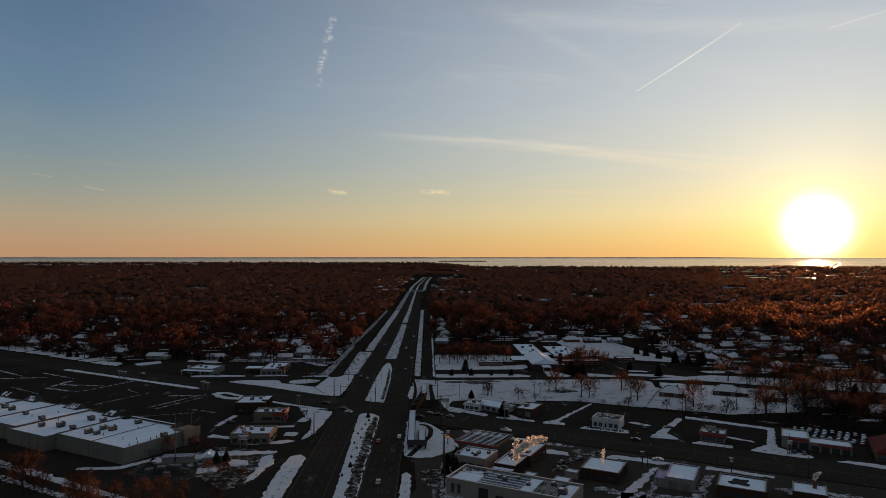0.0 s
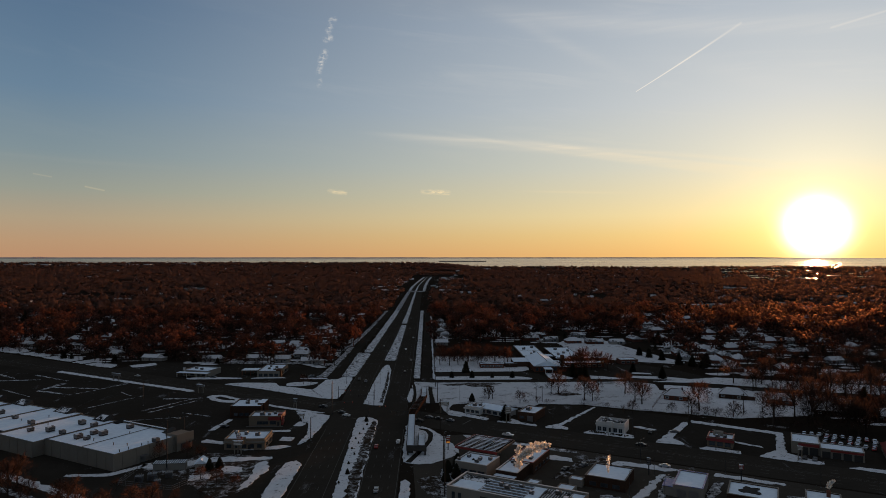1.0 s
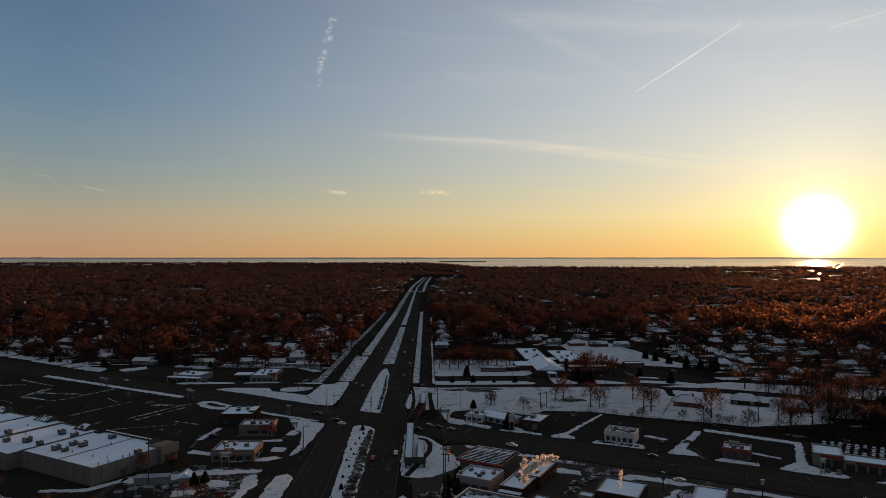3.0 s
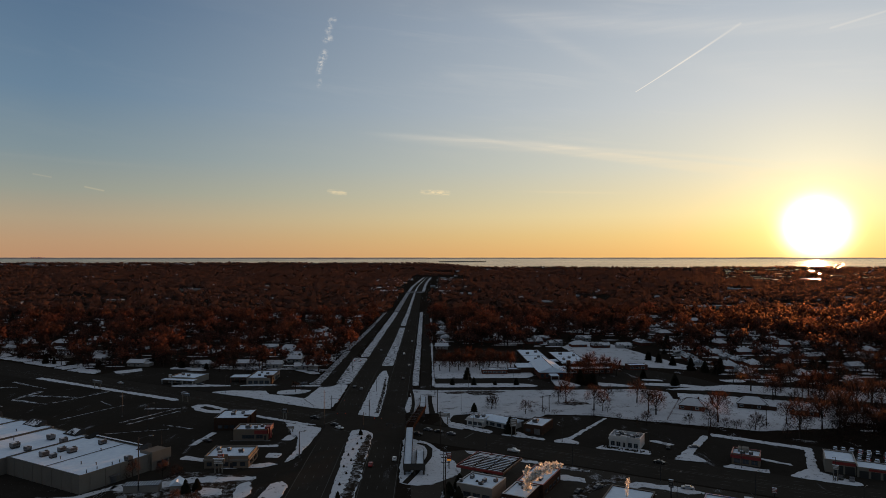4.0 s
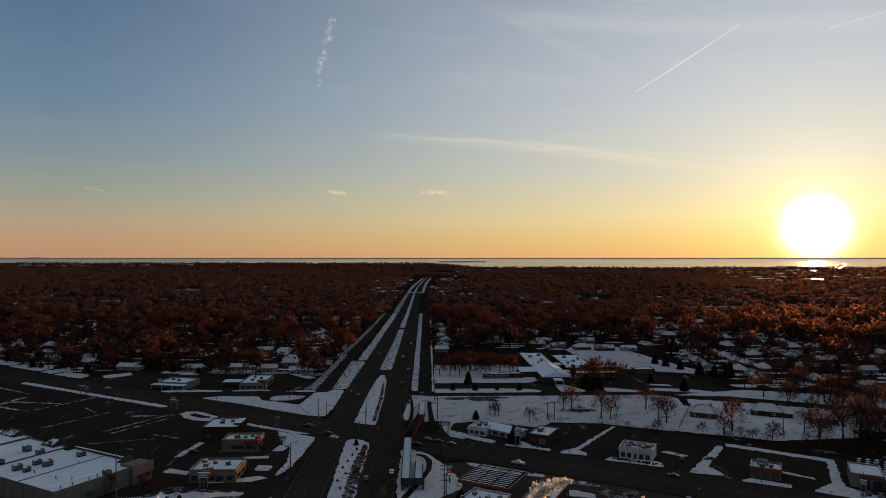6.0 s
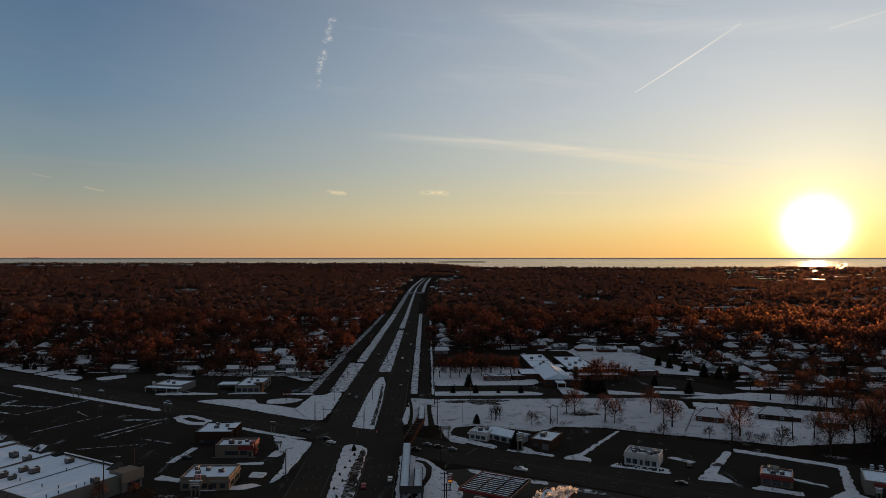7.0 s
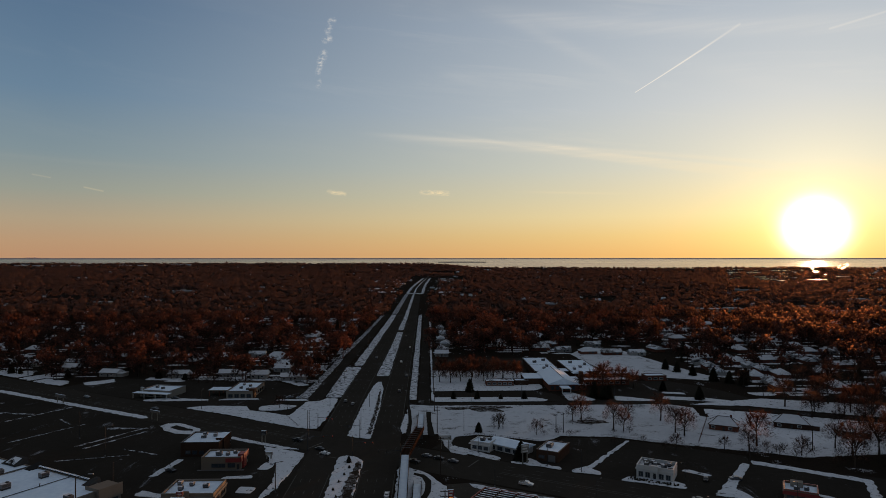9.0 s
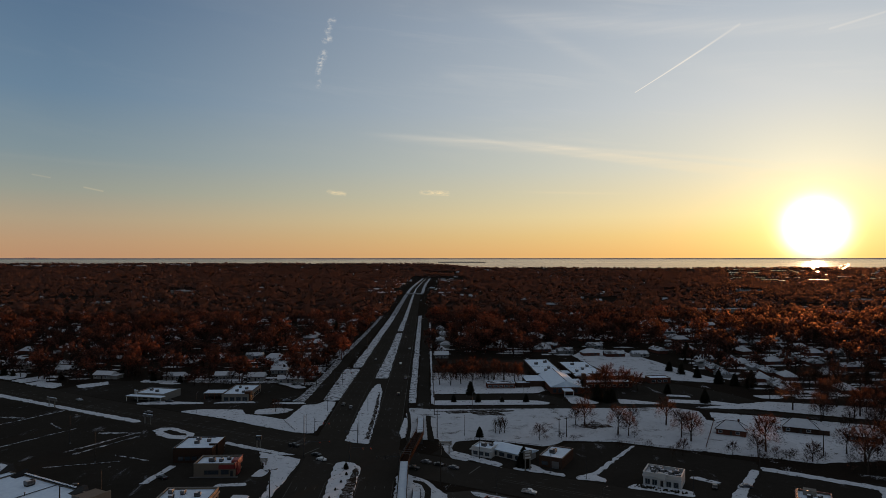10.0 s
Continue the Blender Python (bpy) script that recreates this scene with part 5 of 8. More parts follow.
ob = uv_building("grill_house", -99.5, 241.3, 10, 19.5, 4.2, "long dining hall with a red roof edge and patchy snow", "restaurant", wall=M_BROWN, cap=M_RED, roof=M_ROOFSNOW, parapet=0.3)
for k in range(4):
    window(ob, 2 + 4.4 * k, 4.6 + 4.4 * k, 0.8, 2.3, "e", 10, 19.5)
part("skylight", boxes((6.2, 7.8, 4, 6.5, 4.3, 5.1), bevel=0.1), M_GLASS, ob)
units_uv([(-95.5, 245), (-97, 255)], 4.4, size=0.6)


def timber_frame_store():
    """A long commercial block; much of its roof deck is bare joists."""
    ob = thing("market_hall", (*xy(-106, 200.5), 0), TURN, "long pale commercial block with a stripped, beam-striped roof", "shop building")
    w, d, h = 45, 15.5, 5.4
    part("wall", boxes((0, w, 0, 0.4, -0.2, h + 0.7), (0, w, d - 0.4, d, -0.2, h + 0.7), (0, 0.4, 0.4, d - 0.4, -0.2, h + 0.7), (w - 0.4, w, 0.4, d - 0.4, -0.2, h + 0.7)), M_CREAM, ob)
    part("roof", boxes((0.4, w - 0.4, 0.4, d - 0.4, h - 0.2, h)), M_THINROOF, ob, "dark roof deck with thin snow")
    part("snow_bed", boxes((1.0, 10.5, 0.8, 9.5, h + 0.004, h + 0.14), bevel=0.05), M_ROOFSNOW, ob)
    part("snow_bed", boxes((27, 31, 0.8, 14.5, h + 0.004, h + 0.12), bevel=0.05), M_ROOFSNOW, ob)
    part("snow_bed", boxes((40.5, 44.4, 0.8, 14.5, h + 0.004, h + 0.12), bevel=0.05), M_ROOFSNOW, ob)
    for k in range(17):
        y = 1.3 + 0.8 * k
        part("joist", boxes((11.2, 26.6, y - 0.12, y + 0.12, h + 0.004, h + 0.22)), M_STEEL if k % 3 else M_ROOFSNOW, ob)
    for k in range(10):
        x = 31.6 + 0.9 * k
        part("joist", boxes((x - 0.14, x + 0.14, 1.2, 14.2, h + 0.004, h + 0.3)), M_DARK, ob)
    part("coping", boxes((-0.1, w + 0.1, -0.1, 0.5, h + 0.704, h + 0.84), (-0.1, 0.5, 0.502, d + 0.1, h + 0.704, h + 0.84), (0.502, w + 0.1, d - 0.5, d + 0.1, h + 0.704, h + 0.84)), M_WHITE, ob)
    for x0 in (2.0, 4.4, 13.6):
        window(ob, x0, x0 + 1.2, 1.2, 4.4, "s", w, d)
    part("doorway", boxes((12.6, 16.2, -0.12, -0.004, 0.0, 4.6), bevel=0.04), M_DARK, ob)
    for k in range(6):
        window(ob, 19 + 4.2 * k, 22 + 4.2 * k, 0.8, 3.0, "s", w, d, None, 2)


timber_frame_store()
units_uv([(-90, 211), (-87, 209), (-83, 212), (-78, 208), (-70, 212)], 5.6, size=0.7)
rooftop_unit((*xy(-65, 206), 5.7), TURN, 1.1)

ob = uv_building("shop", -68.5, 238.5, 14.5, 15.5, 3.9, "low brick shop with a snowy roof and one steaming vent", "shop", wall=M_BROWN, cap=M_CREAM, parapet=0.3)
for k in range(3):
    window(ob, 1.5 + 4.2 * k, 4.2 + 4.2 * k, 0.8, 2.3, "s", 14.5, 15.5, None, 2)
ob = uv_building("storage_box", -75, 224.5, 6, 5.5, 2.6, "small pale storage box with snow on top", "storage box", wall=M_CREAM, cap=M_CREAM, parapet=0.1)
ob = uv_building("storage_box", -74, 236.5, 5, 4.0, 2.4, "small pale storage box with snow on top", "storage box", wall=M_CREAM, cap=M_CREAM, parapet=0.1)
ob = uv_building("storage_box", -86.5, 225.5, 4.5, 4.0, 2.5, "small pale storage box with snow on top", "storage box", wall=M_CREAM, cap=M_CREAM, parapet=0.1)

ob = uv_building("tyre_shop", -38.5, 243, 10, 17.5, 4.0, "low shop with a blue eave and snowy roof", "shop", wall=M_CREAM, cap=M_BLUE, parapet=0.3)
part("side_wing", boxes((-3.4, -0.01, 0.5, 8, -0.1, 3.2)), M_CREAM, ob)
part("wing_roof", boxes((-3.7, -0.01, 0.2, 8.3, 3.204, 3.4), bevel=0.03), M_BLUE, ob, "blue flat wing roof")
for k in range(2):
    part("garage_door", boxes((1.2 + 4.2 * k, 4.4 + 4.2 * k, -0.07, -0.003, 0.0, 3.0)), M_STEEL, ob)
ob = uv_building("shop", -21, 243, 15.5, 14, 3.9, "low dark brick shop with patchy snow on its roof", "shop", wall=M_BROWN, cap=M_CREAM, parapet=0.3)
for k in range(3):
    window(ob, 1.5 + 4.4 * k, 4.4 + 4.4 * k, 0.8, 2.3, "s", 15.5, 14, None, 2)
slab("dark_patch", [(4.0, 4.4), (6.6, 5.2), (9.8, 4.2), (10.6, 6.4), (9.2, 8.2), (10.0, 11.2), (7.0, 10.2), (5.4, 11.0), (4.6, 8.4), (3.0, 7.0)], 3.9, 4.07, M_GREYROOF, "bare patch melted in the roof snow", 0.8, 0.5, 0.1, True, "", "", ob)
ob = uv_building("shop", 2.5, 249, 10.5, 11, 3.9, "low shop with a steaming chimney and snowy roof", "shop", wall=M_BROWN, cap=M_DARK, parapet=0.25)
part("chimney", boxes((6.2, 7.4, 7.0, 8.2, 3.7, 6.0), bevel=0.04), M_BRICK, ob)
for k in range(2):
    window(ob, 1.5 + 4.4 * k, 4.4 + 4.4 * k, 0.8, 2.3, "s", 10.5, 11, None, 2)
ob = uv_building("shop", 30, 246, 15, 12, 4.2, "low pale shop with snowy roof", "shop", wall=M_CREAM, cap=M_STEEL)
for k in range(3):
    window(ob, 1.5 + 4.4 * k, 4.4 + 4.4 * k, 0.8, 2.3, "s", 15, 12, None, 2)

# The substation yard south of the restaurants.
ob = thing("yard_shed", (-108, 262, 0), 6, "flat pale shed with ribbed roof in a fenced yard", "shed")
part("wall", boxes((0, 12, 0, 4, -0.1, 2.6)), M_CREAM, ob)
part("roof", boxes((-0.3, 12.3, -0.3, 4.3, 2.604, 2.8), bevel=0.03), M_STEEL, ob)
for k in range(14):
    part("rib", boxes((0.1 + 0.88 * k, 0.22 + 0.88 * k, -0.2, 4.2, 2.804, 2.9)), M_ROOFSNOW, ob)
for p, s in (((-104, 252), 1.0), ((-99, 255), 0.8), ((-108, 250), 0.9), ((-100, 247), 0.7)):
    ob = thing("transformer", (*p, 0), 12, "grey steel transformer cabinet in the yard", "transformer", "yard transformers")
    part("tank", boxes((-1.6 * s, 1.6 * s, -1.2 * s, 1.2 * s, -0.05, 2.6 * s), bevel=0.08), M_STEEL, ob)
    for k in range(3):
        part("bushing", rods(((-0.9 * s + 0.9 * k * s, 0, 2.6 * s), (-0.9 * s + 0.9 * k * s, 0, 3.5 * s), 0.16, 0.08)), M_CREAM, ob)
    for k in range(7):
        part("radiator_fin", boxes((-1.4 * s + 0.4 * k * s, -1.2 * s + 0.4 * k * s, -1.7 * s, -1.203 * s, 0.3, 2.2 * s)), M_STEEL, ob)
ob = thing("yard_shed", (-92, 262, 0), 10, "small gabled shed with a snowy roof", "shed")
part("wall", boxes((0.3, 4.7, 0.3, 5.7, -0.1, 2.6)), M_CREAM, ob)
raw("roof", [(0, 0, 2.5), (5, 0, 2.5), (5, 6, 2.5), (0, 6, 2.5), (2.5, 0, 4.2), (2.5, 6, 4.2)], [(0, 4, 5, 3), (1, 2, 5, 4), (0, 1, 4), (2, 3, 5), (3, 2, 1, 0)], M_ROOFSNOW, ob)


# The church: a long nave with a wide front gable, a flat annex and a brick tower.
def church():
    ob = thing("church", (68, 470, 0), 0, "wide brick church with a snowy gable roof and tower", "church")

    def gable(x0, x1, y0, y1, eave, top, name="roof"):
        m = (x0 + x1) / 2
        o = 0.6
        return raw(name, [(x0 - o, y0 - o, eave), (x1 + o, y0 - o, eave), (x1 + o, y1 + o, eave), (x0 - o, y1 + o, eave), (m, y0 - o, top), (m, y1 + o, top), (x0 - o, y0 - o, eave - 0.3), (x1 + o, y0 - o, eave - 0.3), (x1 + o, y1 + o, eave - 0.3), (x0 - o, y1 + o, eave - 0.3)],
                   [(0, 4, 5, 3), (1, 2, 5, 4), (6, 7, 1, 4, 0), (8, 9, 3, 5, 2), (9, 6, 0, 3), (7, 8, 2, 1), (9, 8, 7, 6)], M_ROOFSNOW, ob, "broad gable roof under clean snow")

    part("nave_wall", boxes((10, 28, 0, 42, -0.1, 4.5)), M_BRICK, ob)
    gable(10, 28, 0, 42, 4.5, 8.2)
    part("hall_wall", boxes((8.5, 26, 42.6, 100, -0.1, 4.6)), M_BROWN, ob)
    part("hall_roof", boxes((8.2, 26.3, 42.3, 100.3, 4.604, 4.9), bevel=0.05), M_ROOFSNOW, ob, "flat snowy hall roof")
    part("wing_wall", boxes((-2, 9.8, 22, 40, -0.1, 3.8)), M_BROWN, ob)
    part("wing_roof", boxes((-2.3, 9.9, 21.7, 40.3, 3.804, 4.05), bevel=0.05), M_ROOFSNOW, ob)
    part("annex_wall", boxes((34, 54, 44, 92, -0.1, 4.0)), M_BROWN, ob)
    part("annex_roof", boxes((33.7, 54.3, 43.7, 92.3, 4.004, 4.25), bevel=0.05), M_ROOFSNOW, ob)
    part("link_wall", boxes((26.3, 33.6, 50, 60, -0.1, 3.4)), M_BROWN, ob)
    part("link_roof", boxes((26.4, 33.6, 49.7, 60.3, 3.404, 3.6), bevel=0.03), M_ROOFSNOW, ob)
    gable(34.5, 44, 38, 43.5, 4.0, 6.0, "porch_roof")
    part("porch_wall", boxes((35, 43.5, 38.4, 43.4, -0.1, 3.9)), M_BROWN, ob)
    part("tower", boxes((30, 32.4, 4, 6.4, -0.1, 11.5), bevel=0.08), M_ORANGE, ob, "slim brick tower")
    part("entrance_canopy", boxes((16, 22, -9, -1, 3.2, 3.5), bevel=0.05), M_WHITE, ob)
    part("canopy_snow", boxes((16.2, 21.8, -8.8, -1.2, 3.504, 3.7), bevel=0.08), M_ROOFSNOW, ob)
    for x, y in ((16.4, -8.6), (21.6, -8.6)):
        part("column", boxes((x - 0.2, x + 0.2, y - 0.2, y + 0.2, -0.1, 3.196)), M_WHITE, ob)
    for k in range(5):
        window(ob, 11 + 3.3 * k, 13 + 3.3 * k, 0.8, 3.2, "s", 28, 0)
    # Dark metal edges and a joint break up the flat roofs.
    part("roof_edge", boxes((8.1, 26.4, 42.1, 42.5, 4.5, 5.15), (8.1, 8.5, 42.502, 100.4, 4.5, 5.15), (26.0, 26.4, 42.502, 100.4, 4.5, 5.15), (8.504, 25.996, 70.0, 70.3, 4.9, 5.0)), M_DARK, ob, "dark metal roof edge")
    part("roof_edge", boxes((33.6, 54.4, 43.5, 43.9, 3.9, 4.5), (33.6, 34.0, 43.902, 92.4, 3.9, 4.5), (54.0, 54.4, 43.902, 92.4, 3.9, 4.5), (34.004, 53.996, 66.0, 66.3, 4.25, 4.35)), M_DARK, ob, "dark metal roof edge")
    part("ridge_cap", rods(((19, -0.8, 8.25), (19, 42.8, 8.25), 0.2, 0.2), sides=6), M_DARK, ob)
    part("side_roof", boxes((28.6, 34, 2, 30, 3.2, 3.5), bevel=0.05), M_ROOFSNOW, ob)
    part("side_wall", boxes((28.2, 33.6, 2.3, 29.7, -0.1, 3.196)), M_BRICK, ob)


church()
for x, y, z in ((84, 520, 5.0), (88, 531, 5.0), (82, 548, 5.0), (90, 556, 5.0), (106, 522, 4.3), (112, 530, 4.3), (118, 541, 4.3), (109, 549, 4.3)):
    rooftop_unit((x, y, z), random.choice((0, 90)), 1.0)
ob = flat_building("parish_hall", (40, 487), 0, 18, 9, 3.0, "low brick parish hall with a snow-edged flat roof", "hall", M_BRICK, M_THINROOF, 0.3, M_ROOFSNOW)
for k in range(5):
    window(ob, 0.8 + 3.4 * k, 3.2 + 3.4 * k, 0.8, 2.2, "s", 18, 9, M_WHITE, 2)
ob = flat_building("parish_hall", (59, 489), 0, 9, 7, 2.8, "low wing with a snow-edged flat roof", "hall", M_BROWN, None, 0.25)
for p, w, d in (((120, 508), 22, 12), ((150, 500), 14, 9), ((104, 486), 30, 9)):
    ob = flat_building("school_wing", p, 3, w, d, 3.4, "low brick school wing with snowy flat roof", "school", M_BRICK, None, 0.3)
    for k in range(int(w / 4)):
        window(ob, 1 + 4 * k, 3.6 + 4 * k, 0.9, 2.4, "s", w, d, M_WHITE, 2)


# ---- the footbridge over the cross street ----
def footbridge():
    ob = thing("footbridge", (0, 0, 0), 0, "long concrete footbridge with snow-covered ramps and railings", "footbridge")

    def run(name, a, b, w, t, mat, snow=True, rail=True):
        """A straight piece of deck from a to b with parapets."""
        a, b = Vector(a), Vector(b)
        way = b - a
        size = way.length
        m = Matrix.Translation(a) @ way.to_track_quat("Y", "Z").to_matrix().to_4x4()
        piece = part(name, boxes((-w / 2, w / 2, 0, size, -t, 0)), mat, ob)
        piece.matrix_basis = m
        if snow:
            top = part("deck_snow", boxes((-w / 2 + 0.25, w / 2 - 0.25, 0.02, size - 0.02, 0.004, 0.1)), M_ROOFSNOW, piece)
        if rail:
            for x in (-w / 2, w / 2 - 0.16):
                part("parapet", boxes((x, x + 0.16, 0, size, 0.004, 1.15)), mat, piece)
        return piece

    run("ramp", (-7.4, 281, 2.6), (-7.6, 324, 6.2), 3.4, 0.6, M_BRIDGE)
    run("landing", (-8.9, 279.4, 2.6), (-0.4, 279.4, 2.6), 3.2, 0.4, M_BRIDGE, True, True)
    run("ramp", (-2.6, 281.2, 2.5), (-2.6, 308, 0.5), 3.2, 0.4, M_BRIDGE)
    run("span", (-7.5, 324, 6.2), (-1.9, 364, 6.2), 3.4, 0.7, M_RUST, False)
    run("ramp", (-1.9, 364.2, 6.2), (-1.9, 412, 0.5), 3.2, 0.5, M_BRIDGE)
    for k in range(14):
        t = (k + 0.5) / 14
        part("cage_hoop", rods(((-9.2 + 5.6 * t, 324 + 40 * t, 6.2), (-9.2 + 5.6 * t, 324 + 40 * t, 8.7), 0.05, 0.05), ((-9.2 + 5.6 * t, 324 + 40 * t, 8.7), (-5.8 + 5.6 * t, 324 + 40 * t, 8.7), 0.05, 0.05), ((-5.8 + 5.6 * t, 324 + 40 * t, 6.2), (-5.8 + 5.6 * t, 324 + 40 * t, 8.7), 0.05, 0.05), sides=5), M_STEEL, ob)
    for x, y, h in ((-7.4, 282.5, 2.1), (-7.5, 300, 3.55), (-7.5, 318, 5.05), (-2.6, 284, 1.85), (-1.9, 368, 5.1), (-1.9, 384, 3.2), (-7.4, 326, 5.5)):
        part("pier", boxes((x - 1.2, x + 1.2, y - 0.4, y + 0.4, -0.1, h), bevel=0.05), M_BRIDGE, ob)
    for x in (-8.4, -4.6, -1.0):
        part("pier", boxes((x - 0.35, x + 0.35, 278.6, 279.4, -0.1, 2.196), bevel=0.05), M_BRIDGE, ob)


footbridge()

# ---- houses ----
HOUSES = []


def make_house(w, d, h, kind, wall, roof, garage, simple=False):
    """A one-storey house, built at the origin and copied along the streets."""
    ob = thing("house", (0, 0, 0), 0, "small suburban house with a snow-covered %s roof" % ("hipped" if kind == "hip" else "gabled"), "house", "suburban houses")
    part("wall", boxes((-w / 2, w / 2, -d / 2, d / 2, -0.2, 2.8)), wall, ob)
    o = 0.5
    x, y = w / 2 + o, d / 2 + o
    r = 0.0 if kind == "gable" else d / 2 * 0.9
    low, eave = 2.6, 2.82
    verts = [(-x, -y, low), (x, -y, low), (x, y, low), (-x, y, low), (-x, -y, eave), (x, -y, eave), (x, y, eave), (-x, y, eave), (-x + r, 0, eave + h), (x - r, 0, eave + h)]
    faces = [(4, 5, 9, 8), (6, 7, 8, 9), (5, 6, 9), (7, 4, 8), (0, 1, 5, 4), (1, 2, 6, 5), (2, 3, 7, 6), (3, 0, 4, 7), (3, 2, 1, 0)]
    top = raw("roof", verts, faces, roof, ob, "shingle roof under snow")
    if kind == "hip" and not simple:
        a, b = Vector(verts[8]), Vector(verts[9])
        for p, q in ((verts[4], a), (verts[7], a), (verts[5], b), (verts[6], b), (a, b)):
            part("ridge_cap", rods((Vector(p) + Vector((0, 0, 0.05)), Vector(q) + Vector((0, 0, 0.05)), 0.16, 0.16), sides=5), M_BROWN, top)
    if simple:
        part("chimney", boxes((w * 0.2, w * 0.2 + 0.9, d * 0.1, d * 0.1 + 0.7, 2.9, eave + h + 0.7)), M_BRICK, ob)
        part("door", boxes((-0.5, 0.5, -d / 2 - 0.06, -d / 2 - 0.003, 0, 2.1)), M_DARK, ob)
        part("window", boxes((w * 0.15, w * 0.3, -d / 2 - 0.08, -d / 2 - 0.003, 0.9, 2.2)), M_GLASS, ob)
        return ob
    part("gutter", boxes((-x - 0.1, x + 0.1, -y - 0.12, -y - 0.004, low - 0.05, eave + 0.02)), M_BROWN, ob)
    part("chimney", boxes((w * 0.2, w * 0.2 + 0.9, d * 0.1, d * 0.1 + 0.7, 2.9, eave + h + 0.7)), M_BRICK, ob)
    part("door", boxes((-0.5, 0.5, -d / 2 - 0.06, -d / 2 - 0.003, 0, 2.1)), M_DARK, ob)
    for x0 in (-w * 0.36, w * 0.22):
        win = part("window", boxes((x0 - 0.9, x0 + 0.9, -d / 2 - 0.08, -d / 2 - 0.003, 0.9, 2.2)), M_WHITE, ob)
        part("pane", boxes((x0 - 0.75, x0 + 0.75, -d / 2 - 0.12, -d / 2 - 0.083, 1.05, 2.05)), M_GLASS, win)
    if garage:
        part("garage", boxes((w / 2 + 0.01, w / 2 + 4.5, -d / 2 + 0.6, d / 2 - 1.0, -0.2, 2.4)), wall, ob)
        part("garage_roof", boxes((w / 2 + 0.01, w / 2 + 4.8, -d / 2 + 0.3, d / 2 - 0.7, 2.404, 2.6), bevel=0.05), roof, ob)
    return ob


def snowy_shingle(name, a, b):
    return snow_like(name, (0.05, 0.045, 0.042), a, b, 0.2, 0.66)


M_ROOF_A, M_ROOF_B = snowy_shingle("house_roof_snow", 0.24, 0.34), snowy_shingle("house_roof_thin_snow", 0.42, 0.54)
HOUSE_KINDS = [make_house(13, 8.5, 2.2, "gable", M_SIDING, M_ROOF_A, True), make_house(13, 9.5, 3.3, "hip", M_BRICK, M_ROOF_A, False), make_house(15, 9, 2.3, "gable", M_BRICK, M_ROOF_B, False),
               make_house(11, 8, 2.6, "gable", M_SIDING, M_ROOF_A, False), make_house(15, 10, 3.4, "hip", M_BROWN, M_ROOF_A, True),
               make_house(13, 8.5, 2.2, "gable", M_SIDING, M_ROOF_B, False, True), make_house(14, 9.5, 3.0, "hip", M_BRICK, M_ROOF_A, False, True), make_house(16, 9, 2.4, "gable", M_BRICK, M_ROOF_B, False, True)]
first = {}


def place_house(x, y, rz, k):
    """The first of a kind stays where it is put; the rest are copies."""
    HOUSES.append((x, y))
    m = pose(x, y, rise(y), 0, 0, rz)
    if k not in first:
        first[k] = True
        HOUSE_KINDS[k].matrix_world = m
    else:
        copy_thing(HOUSE_KINDS[k], m)


rnd = random.Random(7)
# Brick houses behind the field and those beside the bank.
for x, y, rz, k in (
    (147, 381, -28, 1), (182, 384, -26, 4), (202, 368, -24, 1), (215, 344, -22, 4), (238, 331, -20, 1), (262, 322, -22, 2),
    (286, 312, -20, 4), (-92, 512, 12, 0), (-115, 520, 0, 3), (-138, 526, 4, 0), (-82, 536, 0, 2), (-105, 545, 0, 3),
    (-172, 524, 0, 0), (-222, 530, -10, 0), (-262, 552, -12, 3), (-305, 574, -20, 0), (-372, 612, -24, 3), (14, 612, 0, 3),
):
    place_house(x, y, rz, k)
for x, y, rz, k in (
    (14, 640, 90, 3), (19, 676, 84, 0), (15, 706, 90, 3), (20, 752, 96, 5), (17, 808, 90, 5),
):
    place_house(x, y, rz, k)


# Rows of houses along the eastern streets, seen between the trees.
for x, y, rz, k in (
    (247, 588, 82, 5), (246, 568, 82, 6), (246, 549, 82, 5), (247, 531, 82, 7), (250, 513, 82, 6), (215, 568, 82, 5), (214, 546, 82, 7), (210, 524, 82, 5),
    (229, 508, 80, 6), (230, 490, 80, 5), (226, 472, 80, 7), (299, 682, 0, 6), (318, 680, 2, 5), (337, 679, 0, 7), (318, 651, 4, 5), (338, 650, 2, 6),
    (299, 590, 86, 5), (302, 568, 86, 7), (331, 617, 0, 6), (350, 617, 4, 5), (374, 609, 6, 7), (362, 550, 84, 5), (386, 580, 84, 6), (366, 526, 84, 7),
    (103, 644, 6, 7), (122, 634, 6, 5), (141, 622, 6, 6), (160, 616, 4, 7), (181, 614, 4, 5), (262, 470, 78, 6), (282, 446, 76, 5), (306, 424, 70, 7),
    (285, 766, 0, 6), (264, 768, 2, 5), (302, 872, 0, 7), (280, 870, 0, 5), (-108, 566, 0, 5), (-122, 603, 4, 6), (-141, 613, 2, 5), (-103, 690, 0, 6),
):
    place_house(x, y, rz, k)


def clear_of_town(x, y, gap=0.0):
    """True where yards, trees and houses may stand."""
    v, u = x * _s + y * _c, x * _c - y * _s
    r = road_at(y)
    if r[1] - 19 - gap < x < r[4] + 13 + gap and y < 2500:
        return False
    if v < 318 + gap and u < 330:
        return False
    if x < -50 and v < 352 + gap and u > -452:
        return False
    if x < -50 and u > -350 and v < 385 + gap and u < -230:
        return False
    if -5 < x < 200 and y < 610 and v > 300 and not (x > 200):
        return False
    if x > 0 and v < 364 + gap and u < 80:
        return False
    if 120 < x < 205 and 490 < y < 665:
        return False
    return True


